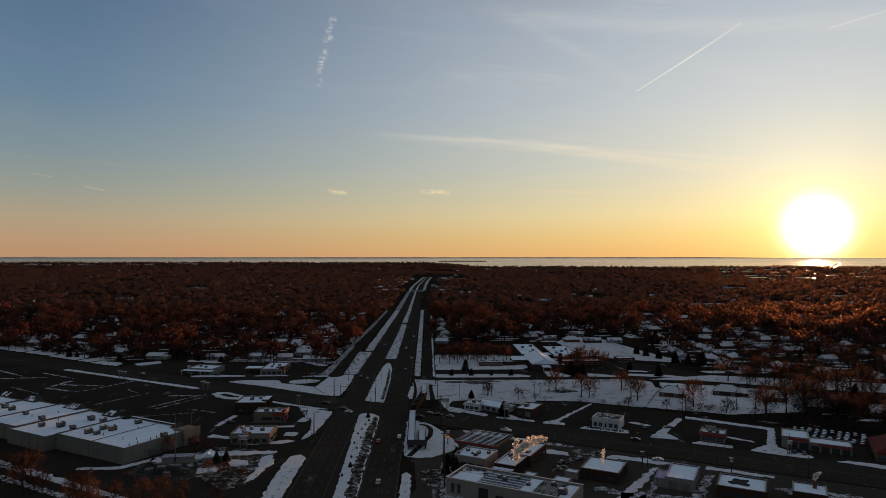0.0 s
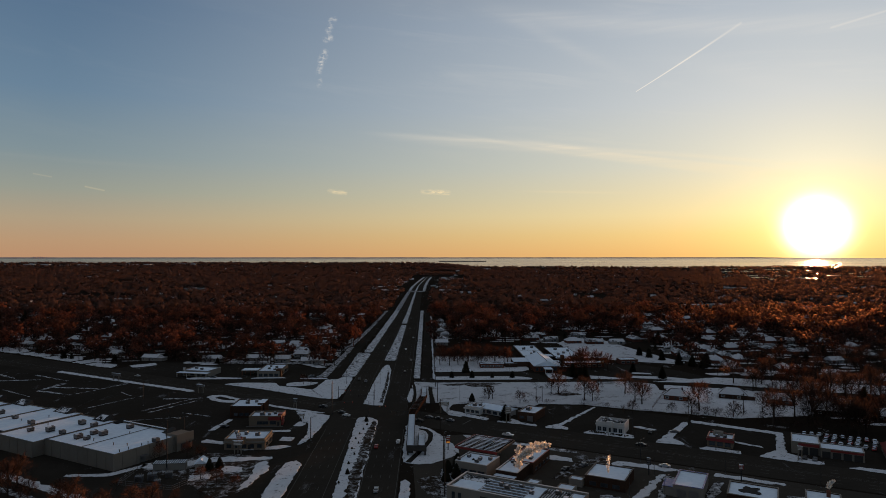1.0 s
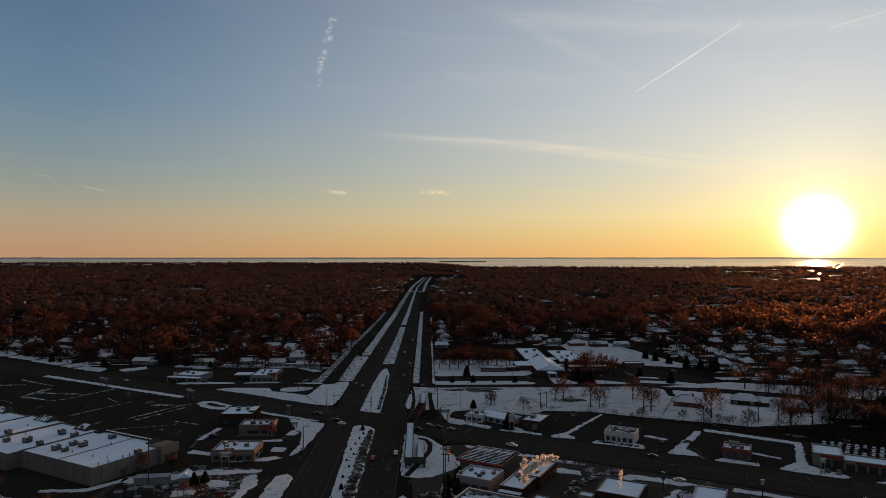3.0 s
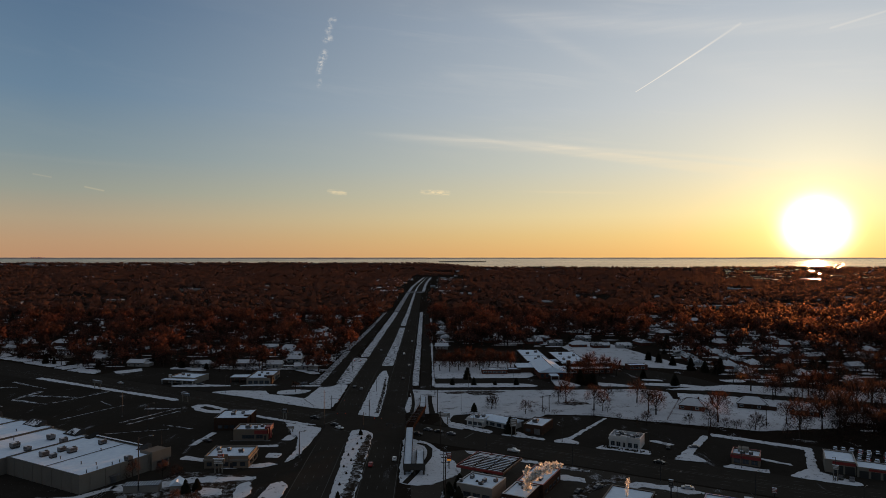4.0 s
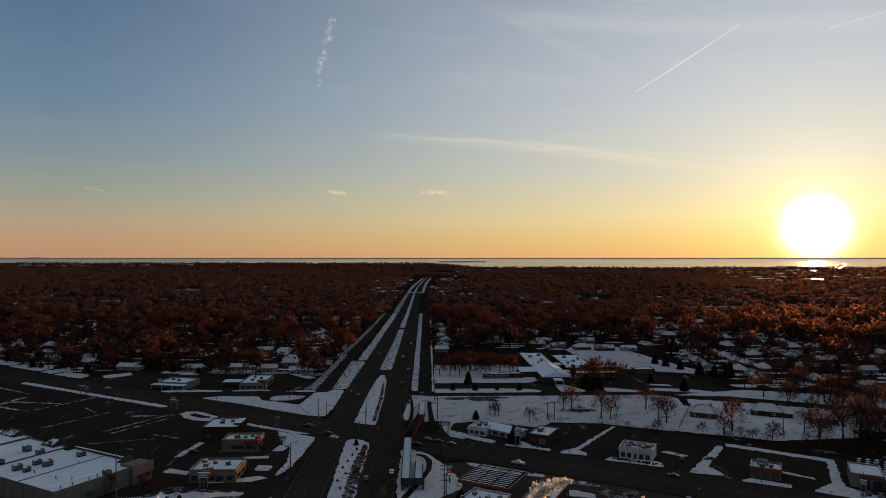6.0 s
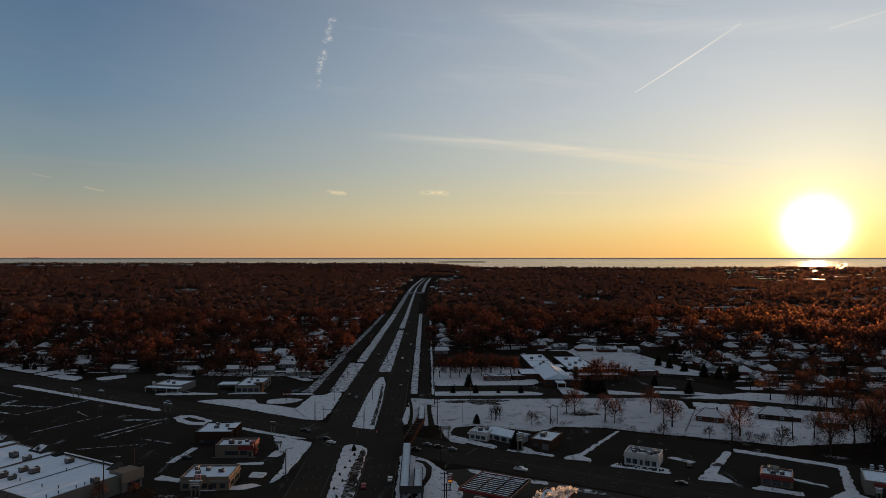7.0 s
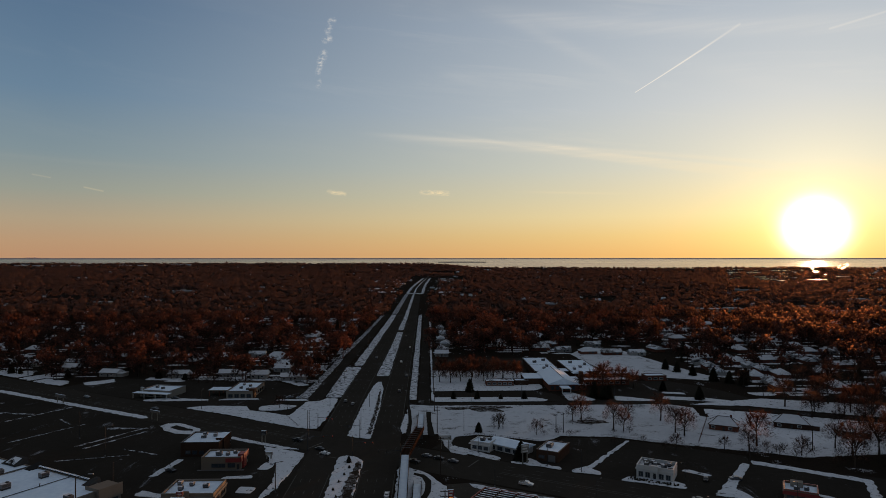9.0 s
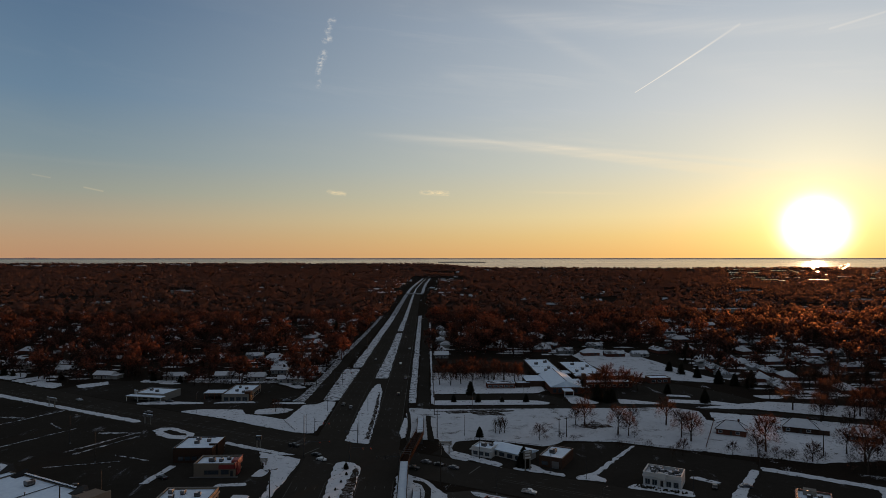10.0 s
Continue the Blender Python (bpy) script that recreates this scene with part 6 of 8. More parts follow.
for row in range(11):
    y = 545 + 36 * row + (9 if row % 2 else -6)
    for side in (-1, 1):
        x = -92.0 if side < 0 else 44.0
        while abs(x) < 0.82 * y + 40:
            px, py = x + rnd.uniform(-3, 3), y + rnd.uniform(-4, 4) - (0.12 * abs(x) if side > 0 else 0.05 * abs(x))
            if clear_of_town(px, py, 14 if side < 0 else 6) and len(HOUSES) < 330 and rnd.random() < 0.52 and all((px - a) ** 2 + (py - b) ** 2 > 290 for a, b in HOUSES):
                place_house(px, py, rnd.choice((0, 0, 0, 90)) + rnd.uniform(-4, 4) + (8 if side > 0 else -3), rnd.randrange(5) if y < 585 else 5 + rnd.randrange(3))
            x += side * (23 + 4 * (row > 6))
print("houses", len(HOUSES))


# ---- trees ----
def tree_mesh(seed, height, spread, limbs, fine, twig_w, weep=0.0, slim=False, light=False):
    """Bare broadleaf tree: verts and faces of the wood, and of the spray of fine twigs."""
    r = random.Random(seed)
    wood_v, wood_f, spray_v, spray_f = [], [], [], []

    def stick(a, b, r0, r1, sides=4):
        way = (b - a).normalized()
        s = way.orthogonal().normalized()
        q = way.cross(s)
        k = len(wood_v)
        for p, rad in ((a, r0), (b, r1)):
            for i in range(sides):
                g = 2 * math.pi * i / sides
                wood_v.append(p + (s * math.cos(g) + q * math.sin(g)) * rad)
        for i in range(sides):
            j = (i + 1) % sides
            wood_f.append((k + i, k + j, k + sides + j, k + sides + i))

    def sliver(a, b, w):
        way = (b - a).normalized()
        s = way.cross(Vector((r.uniform(-1, 1), r.uniform(-1, 1), r.uniform(-1, 1)))).normalized() * w
        k = len(spray_v)
        spray_v.extend((a - s, a + s, b))
        spray_f.append((k, k + 1, k + 2))

    fork = height * (0.24 if not slim else 0.15)
    lean = Vector((r.uniform(-0.3, 0.3), r.uniform(-0.3, 0.3), 0))
    base, mid = Vector((0, 0, -0.3)), Vector((0, 0, fork)) + lean
    thick = height * 0.022
    stick(base, mid, thick * 1.25, thick, 7)
    top = mid + Vector((r.uniform(-0.6, 0.6), r.uniform(-0.6, 0.6), height * 0.36))
    stick(mid, top, thick * 0.8, thick * 0.4, 5)
    tips = []
    for k in range(limbs):
        g = 2 * math.pi * (k + r.uniform(-0.3, 0.3)) / limbs
        t = r.uniform(0.0, 0.95)
        a = mid.lerp(top, t)
        out = spread * r.uniform(0.55, 1.0) * (1.0 - 0.45 * t)
        b = a + Vector((math.cos(g) * out * 0.62, math.sin(g) * out * 0.62, height * r.uniform(0.16, 0.34)))
        stick(a, b, thick * 0.5, thick * 0.25)
        for j in range(4):
            h = g + r.uniform(-0.9, 0.9)
            c = b + Vector((math.cos(h) * out * r.uniform(0.15, 0.5), math.sin(h) * out * r.uniform(0.15, 0.5), height * r.uniform(0.02, 0.2)))
            c.z = min(c.z, height * 0.97)
            a2 = a.lerp(b, r.uniform(0.45, 1.0))
            if not light:
                stick(a2, c, thick * 0.22, thick * 0.09, 3)
            tips.append((a2, c))
    for j in range(5):
        c = top + Vector((r.uniform(-1, 1) * spread * 0.3, r.uniform(-1, 1) * spread * 0.3, height * r.uniform(0.12, 0.36)))
        if not light:
            stick(top, c, thick * 0.22, thick * 0.08, 3)
        tips.append((top, c))
    for k in range(fine):
        if r.random() < 0.62:
            # The outer dome of the crown.
            g, up = r.uniform(0, 2 * math.pi), r.uniform(-0.75 if light else -0.5, 1.0)
            flat, deep = math.sqrt(max(0.0, 1 - up * up)), r.uniform(0.25, 1.0) ** 0.5
            bulge = 1.0 + 0.22 * math.sin(3 * g + seed) + 0.15 * math.sin(5 * g + 2 * up * 3)
            radial = Vector((math.cos(g) * flat, math.sin(g) * flat, up))
            p = mid.lerp(top, 0.55) + Vector((radial.x * spread * 0.86 * bulge, radial.y * spread * 0.86 * bulge, radial.z * height * 0.40)) * deep
            way = radial * 0.8 + Vector((r.gauss(0, 0.6), r.gauss(0, 0.6), 0.35 - weep + r.gauss(0, 0.5)))
            sliver(p, p + way.normalized() * r.uniform(0.5, 1.5) * height / 13, twig_w * r.uniform(0.7, 1.4))
            continue
        a, c = tips[r.randrange(len(tips))]
        p = a.lerp(c, r.uniform(0.35, 1.05))
        way = (c - a).normalized() + Vector((r.gauss(0, 0.75), r.gauss(0, 0.75), r.gauss(0.15 - weep, 0.55)))
        sliver(p, p + way.normalized() * r.uniform(0.7, 1.9) * height / 13, twig_w * r.uniform(0.7, 1.4))
    return wood_v, wood_f, spray_v, spray_f


def outward(verts, tris, centre):
    """Turn each sliver's face out of its crown, and give it the round crown's own normals, so that the spray shades as one soft mass."""
    verts, tris = np.array([tuple(v) for v in verts]), np.array(tris, dtype=np.int32)
    away = verts - np.array(centre)
    away /= np.linalg.norm(away, axis=1, keepdims=True) + 1e-6
    a, b, c = verts[tris[:, 0]], verts[tris[:, 1]], verts[tris[:, 2]]
    wrong = (np.cross(b - a, c - a) * away[tris[:, 0]]).sum(1) < 0
    tris[wrong] = tris[wrong][:, ::-1]
    return verts, tris, away


def tri_mesh(name, verts, tris, mat, normals=None, parent=None):
    mesh = bpy.data.meshes.new(name)
    mesh.vertices.add(len(verts))
    mesh.vertices.foreach_set("co", np.asarray(verts, dtype=np.float32).ravel())
    mesh.loops.add(tris.size)
    mesh.loops.foreach_set("vertex_index", tris.ravel().astype(np.int32))
    mesh.polygons.add(len(tris))
    mesh.polygons.foreach_set("loop_start", np.arange(0, tris.size, 3, dtype=np.int32))
    mesh.update(calc_edges=True)
    mesh.validate()
    if normals is not None:
        mesh.polygons.foreach_set("use_smooth", np.ones(len(tris), dtype=bool))
        mesh.normals_split_custom_set_from_vertices(np.asarray(normals, dtype=np.float32))
    return link(name, mesh, mat, parent)


# A tuft of twigs: six tips round a middle.
TUFT = np.array([(1, 0, 0), (-1, 0, 0), (0, 1, 0), (0, -1, 0), (0, 0, 1), (0, 0, -1)], dtype=float)
TUFT_TRIS = np.array([(0, 2, 4), (2, 1, 4), (1, 3, 4), (3, 0, 4), (2, 0, 5), (1, 2, 5), (3, 1, 5), (0, 3, 5)], dtype=np.int32)


def tufts(g, hubs, size, mid):
    """Many small uneven tufts at the hubs (n, 3), each turned at random, with the normals of the round crown about mid."""
    n = len(hubs)
    turn = np.linalg.qr(g.normal(size=(n, 3, 3)))[0]
    turn *= np.sign(np.linalg.det(turn))[:, None, None]
    v = np.einsum("kj,nij->nki", TUFT, turn) * size[:, None, None] * g.uniform(0.55, 1.4, (n, 6, 1)) + hubs[:, None]
    way = v - mid[:, None]
    way = way / np.linalg.norm(way, axis=2, keepdims=True) + np.einsum("kj,nij->nki", TUFT, turn) * 0.5
    way /= np.linalg.norm(way, axis=2, keepdims=True)
    t = TUFT_TRIS[None] + (np.arange(n) * 6)[:, None, None]
    return v.reshape(-1, 3), t.reshape(-1, 3), way.reshape(-1, 3)


def make_tree(seed, height, spread, limbs, fine, twig_w, mat, label, group, **kw):
    wv, wf, sv, sf = tree_mesh(seed, height, spread, limbs, fine, twig_w, **kw)
    kind = "shrub" if "shrub" in label else "tree"
    ob = thing(kind, (0, 0, 0), 0, label, kind, group)
    raw("trunk", wv, wf, M_BARK, ob)
    v, t, away = outward(sv, sf, (0, 0, height * 0.5))
    # Knots of denser twigs fill the crown.
    g = np.random.default_rng(seed)
    count = fine // 15
    turn, up, deep = g.uniform(0, 2 * np.pi, count), g.uniform(-0.6, 1.0, count), g.uniform(0.3, 1.0, count) ** 0.6
    flat = np.sqrt(1 - up * up) * deep * spread * 0.85
    hubs = np.stack([np.cos(turn) * flat, np.sin(turn) * flat, height * 0.58 + up * deep * height * 0.36], -1)
    p, q, n = tufts(g, hubs, g.uniform(0.15, 0.36, count) * height / 14, np.tile((0, 0, height * 0.45), (count, 1)))
    tri_mesh("crown", np.concatenate([v, p]), np.concatenate([t, q + len(v)]), mat, np.concatenate([away, n]), ob)
    return ob


def fir_mesh(seed, height, base):
    r = random.Random(seed)
    v, f = [], []
    for k in range(620):
        t = r.random() ** 0.9
        z = height * (0.06 + 0.94 * t)
        reach = base * (1 - t) ** 0.55 * r.uniform(0.6, 1.12) + 0.15
        g = r.uniform(0, 2 * math.pi)
        out = Vector((math.cos(g), math.sin(g), 0))
        side = Vector((-out.y, out.x, 0)) * (0.18 + 0.20 * reach)
        a, b = Vector((0, 0, z + 0.25)) + out * reach * 0.15, Vector((0, 0, z - reach * 0.28)) + out * reach
        n = len(v)
        v.extend((a, b - side, b + side + Vector((0, 0, r.uniform(-0.2, 0.2)))))
        f.append((n, n + 1, n + 2))
    return v, f


BARE = "bare winter tree with fine reddish-brown twigs"
TREES = [make_tree(11, 14, 6.5, 8, 1250, 0.11, M_TWIG, BARE, "bare town trees"), make_tree(12, 16, 7.5, 9, 1350, 0.115, M_TWIG, BARE, "bare town trees"),
         make_tree(13, 11.5, 5.5, 7, 1100, 0.11, M_TWIG, BARE, "bare town trees"), make_tree(14, 18, 7.5, 9, 1400, 0.115, M_TWIG, BARE, "bare town trees"),
         make_tree(15, 13, 6.8, 9, 1350, 0.13, M_RUSSET, "broad tree still holding russet leaves", "russet trees"), make_tree(16, 15, 7.2, 9, 1400, 0.13, M_RUSSET, "broad tree still holding russet leaves", "russet trees")]
FIRS = []
for seed, hgt, wid in ((21, 7.2, 3.1), (22, 10, 4.0), (23, 4.0, 2.0)):
    fir = thing("fir_tree", (0, 0, 0), 0, "dark dense evergreen fir tree", "fir", "dark firs")
    part("trunk", rods(((0, 0, -0.3), (0, 0, hgt * 0.9), 0.18, 0.04), sides=6), M_BARK, fir)
    raw("crown", *fir_mesh(seed, hgt, wid), M_FIR, fir)
    FIRS.append(fir)
SHRUBS = [make_tree(31, 4.0, 3.2, 8, 620, 0.045, M_TWIG, "low bare shrub with dense twigs", "bare shrubs", slim=True), make_tree(32, 5.5, 3.0, 8, 700, 0.045, M_TWIG, "low bare shrub with dense twigs", "bare shrubs", slim=True)]
WILLOW = make_tree(33, 11, 3.4, 10, 700, 0.03, M_REED, "pale slender multi-stemmed bare tree", "slender trees", slim=True)
used = set()
PLACED = []


def near_house(x, y, gap=6.0):
    return any((x - a) ** 2 + (y - b) ** 2 < gap * gap for a, b in HOUSES)


def plant(kind, x, y, size=1.0, z=0.0):
    PLACED.append((x, y))
    m = pose(x, y, rise(y) + z, 0, 0, rnd.uniform(0, 360)) @ Matrix.Scale(size, 4)
    if kind.name not in used:
        used.add(kind.name)
        kind.matrix_world = m
    else:
        copy_thing(kind, m @ Matrix.Scale(1 / kind.scale[0], 4))


# Trees that stand singly in the open.
for x, y, k, s in (
    (-31, 334, 0, 0.38), (-30, 327, 2, 0.31), (-31, 319, 2, 0.26), (-32, 311, 2, 0.25), (-33, 303, 2, 0.26), (-31, 296, 2, 0.25),
    (-33, 288, 2, 0.26), (-31, 280, 2, 0.25), (-32, 268, 2, 0.28), (-31, 256, 0, 0.31), (-33, 246, 2, 0.26), (26, 378, 0, 0.65),
    (12, 264, 0, 0.75), (8, 258, 2, 1.1), (16, 266, 0, 0.7), (11, 251, 1, 0.55), (18, 258, 0, 0.7), (7, 248, 2, 1.0),
):
    plant(FIRS[k], x, y, s, 0.2)
for x, y, k, s in (
    (13, 244, 0, 0.6), (22, 268, 1, 0.5), (17, 450, 0, 0.6), (31, 449, 1, 0.5), (45, 449, 2, 0.7), (59, 449, 0, 0.62),
    (28, 470, 1, 0.8), (102, 452, 1, 0.95), (106, 447, 0, 1.0), (110, 451, 1, 0.75), (162, 444, 1, 0.8), (150, 470, 0, 0.8),
    (196, 500, 1, 0.9), (203, 492, 0, 1.1), (208, 484, 1, 0.85), (214, 492, 1, 1.0), (190, 520, 0, 1.0), (184, 533, 1, 0.8),
):
    plant(FIRS[k], x, y, s, 0.2)
for x, y, k, s in (
    (180, 545, 0, 1.0), (230, 330, 1, 0.8), (236, 322, 0, 0.9), (40, 335, 1, 0.8),
):
    plant(FIRS[k], x, y, s, 0.2)
for x, y, k, s in (
    (53, 372, 4, 0.6), (76, 398, 0, 0.75), (80, 396, 1, 0.9), (92, 380, 0, 1.1), (96, 377, 2, 1.0), (106, 402, 2, 0.8),
    (121, 396, 3, 0.85), (122, 368, 3, 0.85), (120, 374, 0, 1.0), (148, 352, 5, 1.15), (141, 345, 2, 0.9), (181, 348, 0, 0.9),
    (205, 330, 3, 1.0), (160, 338, 2, 0.8), (110, 348, 2, 0.7), (131, 347, 2, 0.6), (-81, 429, 4, 0.55), (10, 500, 4, 0.98),
):
    plant(TREES[k], x, y, s)
for x, y, k, s in (
    (17, 497, 5, 0.91), (24, 502, 4, 1.04), (31, 496, 5, 0.94), (12, 520, 5, 0.98), (22, 518, 4, 1.04), (33, 516, 5, 1.04),
    (46, 503, 4, 0.98), (53, 508, 5, 0.98), (60, 506, 4, 1.04), (48, 518, 5, 0.91), (64, 514, 4, 0.91), (40, 524, 4, 0.98),
    (108, 478, 4, 0.98), (115, 482, 5, 0.91), (122, 478, 4, 1.04), (128, 484, 5, 0.94), (134, 478, 4, 0.91), (118, 492, 5, 1.04),
):
    plant(TREES[k], x, y, s)
for x, y, k, s in (
    (98, 472, 0, 0.8), (112, 470, 3, 0.7), (96, 458, 2, 0.7), (-100, 226, 2, 0.7), (-92, 222, 0, 0.7), (-106, 218, 2, 0.8),
    (-112, 214, 0, 0.75), (-84, 216, 2, 0.6), (-124, 226, 0, 0.7), (-160, 250, 0, 0.7), (-172, 246, 2, 0.75), (-150, 240, 0, 0.8),
    (-138, 232, 2, 0.7), (-186, 258, 0, 0.7), (-198, 262, 2, 0.8), (-164, 236, 0, 0.7), (-92, 270, 0, 0.55), (-101, 279, 2, 0.6),
):
    plant(TREES[k], x, y, s)
for x, y, k, s in (
    (-112, 278, 2, 0.65), (-86, 252, 2, 0.5), (-78, 246, 0, 0.5), (-70, 242, 2, 0.5),
):
    plant(TREES[k], x, y, s)
for k in range(16):
    plant(TREES[(0, 2, 1, 2)[k % 4]], rnd.uniform(10, 66), rnd.uniform(499, 538), rnd.uniform(0.5, 0.8))
# Yard trees, hedges and evergreens along the edge of the western streets.
for k in range(66):
    u = rnd.uniform(-640, -345)
    v = (rnd.uniform(322, 352) if u < -452 else rnd.uniform(352, 372) + max(0.0, (u + 452) * 0.14))
    x, y = xy(u, v)
    if near_house(x, y, 6.0) or x > -85:
        continue
    if k % 6 == 0:
        plant(FIRS[(0, 2, 1)[k % 3]], x, y, rnd.uniform(0.6, 1.0))
    elif k % 6 == 1:
        plant(TREES[k % 3], x, y, rnd.uniform(0.55, 0.8))
    else:
        plant(SHRUBS[k % 2], x, y, rnd.uniform(0.8, 1.4))
for u, v, k, kk in ((-632, 330, 0, 0), (-610, 334, 2, 1), (-596, 327, 0, 0), (-580, 332, 2, 1), (-566, 326, 1, 0), (-552, 330, 2, 2), (-538, 326, 0, 1), (-520, 331, 2, 0), (-508, 325, 0, 2), (-492, 328, 1, 1), (-476, 324, 2, 0), (-462, 330, 0, 1)):
    plant(TREES[k], *xy(u, v), 0.62 + 0.1 * kk)
for x, y, k, size in ((12, 622, 0, 0.7), (26, 650, 4, 0.9), (11, 664, 2, 0.6), (24, 690, 5, 0.9), (12, 724, 1, 0.7), (25, 728, 4, 0.8), (13, 770, 0, 0.7), (24, 784, 2, 0.9), (12, 836, 0, 0.7), (24, 826, 5, 0.8)):
    plant(TREES[k], x, y, size)
# A belt of tall bare trees behind the eastern car parks.
for k in range(46):
    u, v = rnd.uniform(-46, 80), rnd.uniform(361, 388)
    x, y = xy(u, v)
    if near_house(x, y, 6.5):
        continue
    if k % 2 or u < -18:
        plant(SHRUBS[k % 2], x, y, rnd.uniform(0.8, 1.2))
    else:
        plant(TREES[(0, 1, 3, 5, 2, 0, 1, 3)[k % 8]], x, y, rnd.uniform(0.85, 1.15))
# Brush and scrub along the track south-west of the big store.
for k in range(52):
    t = rnd.random()
    x, y = -235 + 150 * t + rnd.uniform(-8, 8), 300 - 92 * t + rnd.uniform(-26, 2)
    plant(SHRUBS[k % 2] if k % 4 else TREES[k % 3], x, y, rnd.uniform(0.7, 1.1))
for k in range(30):
    plant(SHRUBS[k % 2], rnd.uniform(-118, -70), rnd.uniform(205, 248), rnd.uniform(0.5, 1.0))
plant(FIRS[1], -86, 262, 0.5)
plant(FIRS[0], -83, 265, 0.6)
for x, y, k, s in ((80, 392, 0, 1.0), (84, 394, 1, 0.8), (74, 390, 0, 0.8), (63, 372, 1, 0.9), (68, 370, 0, 0.9), (98, 374, 1, 0.8), (90, 374, 0, 0.7), (86, 358, 1, 0.8), (114, 360, 0, 0.7), (56, 371, 0, 0.8), (60, 386, 0, 0.4), (100, 360, 1, 0.7), (136, 340, 0, 0.8), (140, 338, 1, 1.0), (146, 338, 0, 0.9), (155, 334, 1, 1.0), (167, 340, 0, 1.0), (175, 336, 1, 0.9), (190, 332, 0, 1.0), (-113, 276, 0, 0.8), (-97, 274, 1, 0.6)):
    plant(SHRUBS[k], x, y, s)
for x, y, s in ((36, 383, 0.85), (38.5, 384, 0.8), (34, 384, 0.75), (37, 386, 0.8), (104, 344, 0.6), (-76, 427, 0.5)):
    plant(WILLOW, x, y, s)


# The wooded streets: the nearest trees stand singly, the rest are joined.
def light_tree(seed, height, spread, limbs, fine, twig_w):
    """A street tree from afar: trunk and limbs, soft clumps that make an uneven dome, and a fringe of twigs."""
    wv, wf, sv, sf = tree_mesh(seed, height, spread, limbs, fine, twig_w, light=True)
    tris = [t for q in wf for t in ((q[0], q[1], q[2]), (q[0], q[2], q[3]))]
    mid = np.array((0, 0, height * 0.45))
    v, t, away = outward(wv + sv, tris + [tuple(i + len(wv) for i in q) for q in sf], mid)
    g = np.random.default_rng(seed)
    # Four to six lobes make the dome uneven; the tufts crowd towards their outsides.
    lobes = []
    for k in range(6):
        turn, up = 2.4 * k + g.uniform(-0.4, 0.4), (0.0, 0.35, -0.1, 0.55, 0.15, 0.8)[k]
        out = spread * (0.50 if up < 0.5 else 0.26) * g.uniform(0.8, 1.15)
        lobes.append(((math.cos(turn) * out, math.sin(turn) * out, height * (0.58 + 0.24 * up)), spread * g.uniform(0.40, 0.55)))
    count = TUFTS_EACH
    pick = g.integers(0, 6, count)
    way = g.normal(size=(count, 3))
    way /= np.linalg.norm(way, axis=1, keepdims=True)
    reach = np.array([lobes[k][1] for k in pick])[:, None] * g.uniform(0.2, 1.05, (count, 1)) ** 0.5
    hubs = np.array([lobes[k][0] for k in pick]) + way * reach * np.array((1, 1, 0.85))
    p, q, n = tufts(g, hubs, g.uniform(0.75, 1.45, count), np.repeat(mid[None], count, axis=0))
    return np.concatenate([v, p]), np.concatenate([t, q + len(v)]), np.concatenate([away, n])


TUFTS_EACH = 40
JOINED = {"bare": [], "russet": []}
LIGHT = [light_tree(41 + k, hgt, wid, 6, fine, 0.22) for k, (hgt, wid, fine) in enumerate(((15, 8, 150), (17, 9, 170), (13, 7.5, 140), (16, 9.5, 170), (12, 7, 130)))]
CELLS = {}


def free_spot(x, y, gap):
    i, j = int(x // 12), int(y // 12)
    for a in (i - 1, i, i + 1):
        for b in (j - 1, j, j + 1):
            for p, q in CELLS.get((a, b), ()):
                if (p - x) ** 2 + (q - y) ** 2 < gap * gap:
                    return False
    CELLS.setdefault((i, j), []).append((x, y))
    return True


def hides_house(x, y):
    """True in the open lawns on the southern side of the houses that can be seen between the trees."""
    return any(0.91 < y / b < 1.0 and abs(x - a * y / b) < 7.0 for a, b in OPEN_HOUSES)


OPEN_HOUSES = [p for k, p in enumerate(HOUSES) if 10 < k < 66 or k % 9 == 0]
firs, tries, wild = 0, 0, 0
NEAR_TREES = 0
while wild < 2200 and tries < 14000:
    tries += 1
    y = math.sqrt(rnd.uniform(300**2, 930**2))
    x = rnd.uniform(-0.80 * y - 30, 0.86 * y + 30)
    if not clear_of_town(x, y, 2) or near_house(x, y, 5.5):
        continue
    clump = noise.noise(Vector((x * 0.012, y * 0.012, 3.0)))
    if rnd.random() > 0.80 + 0.8 * clump + (0.15 if x < -60 else 0.3 if x > 250 and y < 500 else 0.08 if y < 760 else 0.1):
        continue
    if hides_house(x, y) or not free_spot(x, y, 8.0):
        continue
    wild += 1
    russet = noise.noise(Vector((x * 0.02, y * 0.02, 8))) > (0.22 if x < 90 else 0.34) or rnd.random() < 0.07
    near = y < 480 + 0.12 * abs(x)
    if firs < 110 and rnd.random() < 0.05:
        firs += 1
        plant(rnd.choice(FIRS), x, y, rnd.uniform(0.8, 1.3))
    elif near and NEAR_TREES < 170:
        NEAR_TREES += 1
        plant(TREES[rnd.choice((4, 5) if russet else (0, 1, 2, 3))], x, y, rnd.uniform(0.8, 1.15))
    else:
        JOINED["russet" if russet else "bare"].append((x, y, (rnd.uniform(0.62, 0.88) + 0.45 * (rnd.random() < 0.27)) * (1.2 if x > 0 and 600 < y < 780 else 1.0), rnd.uniform(0, 6.28), rnd.randrange(5)))
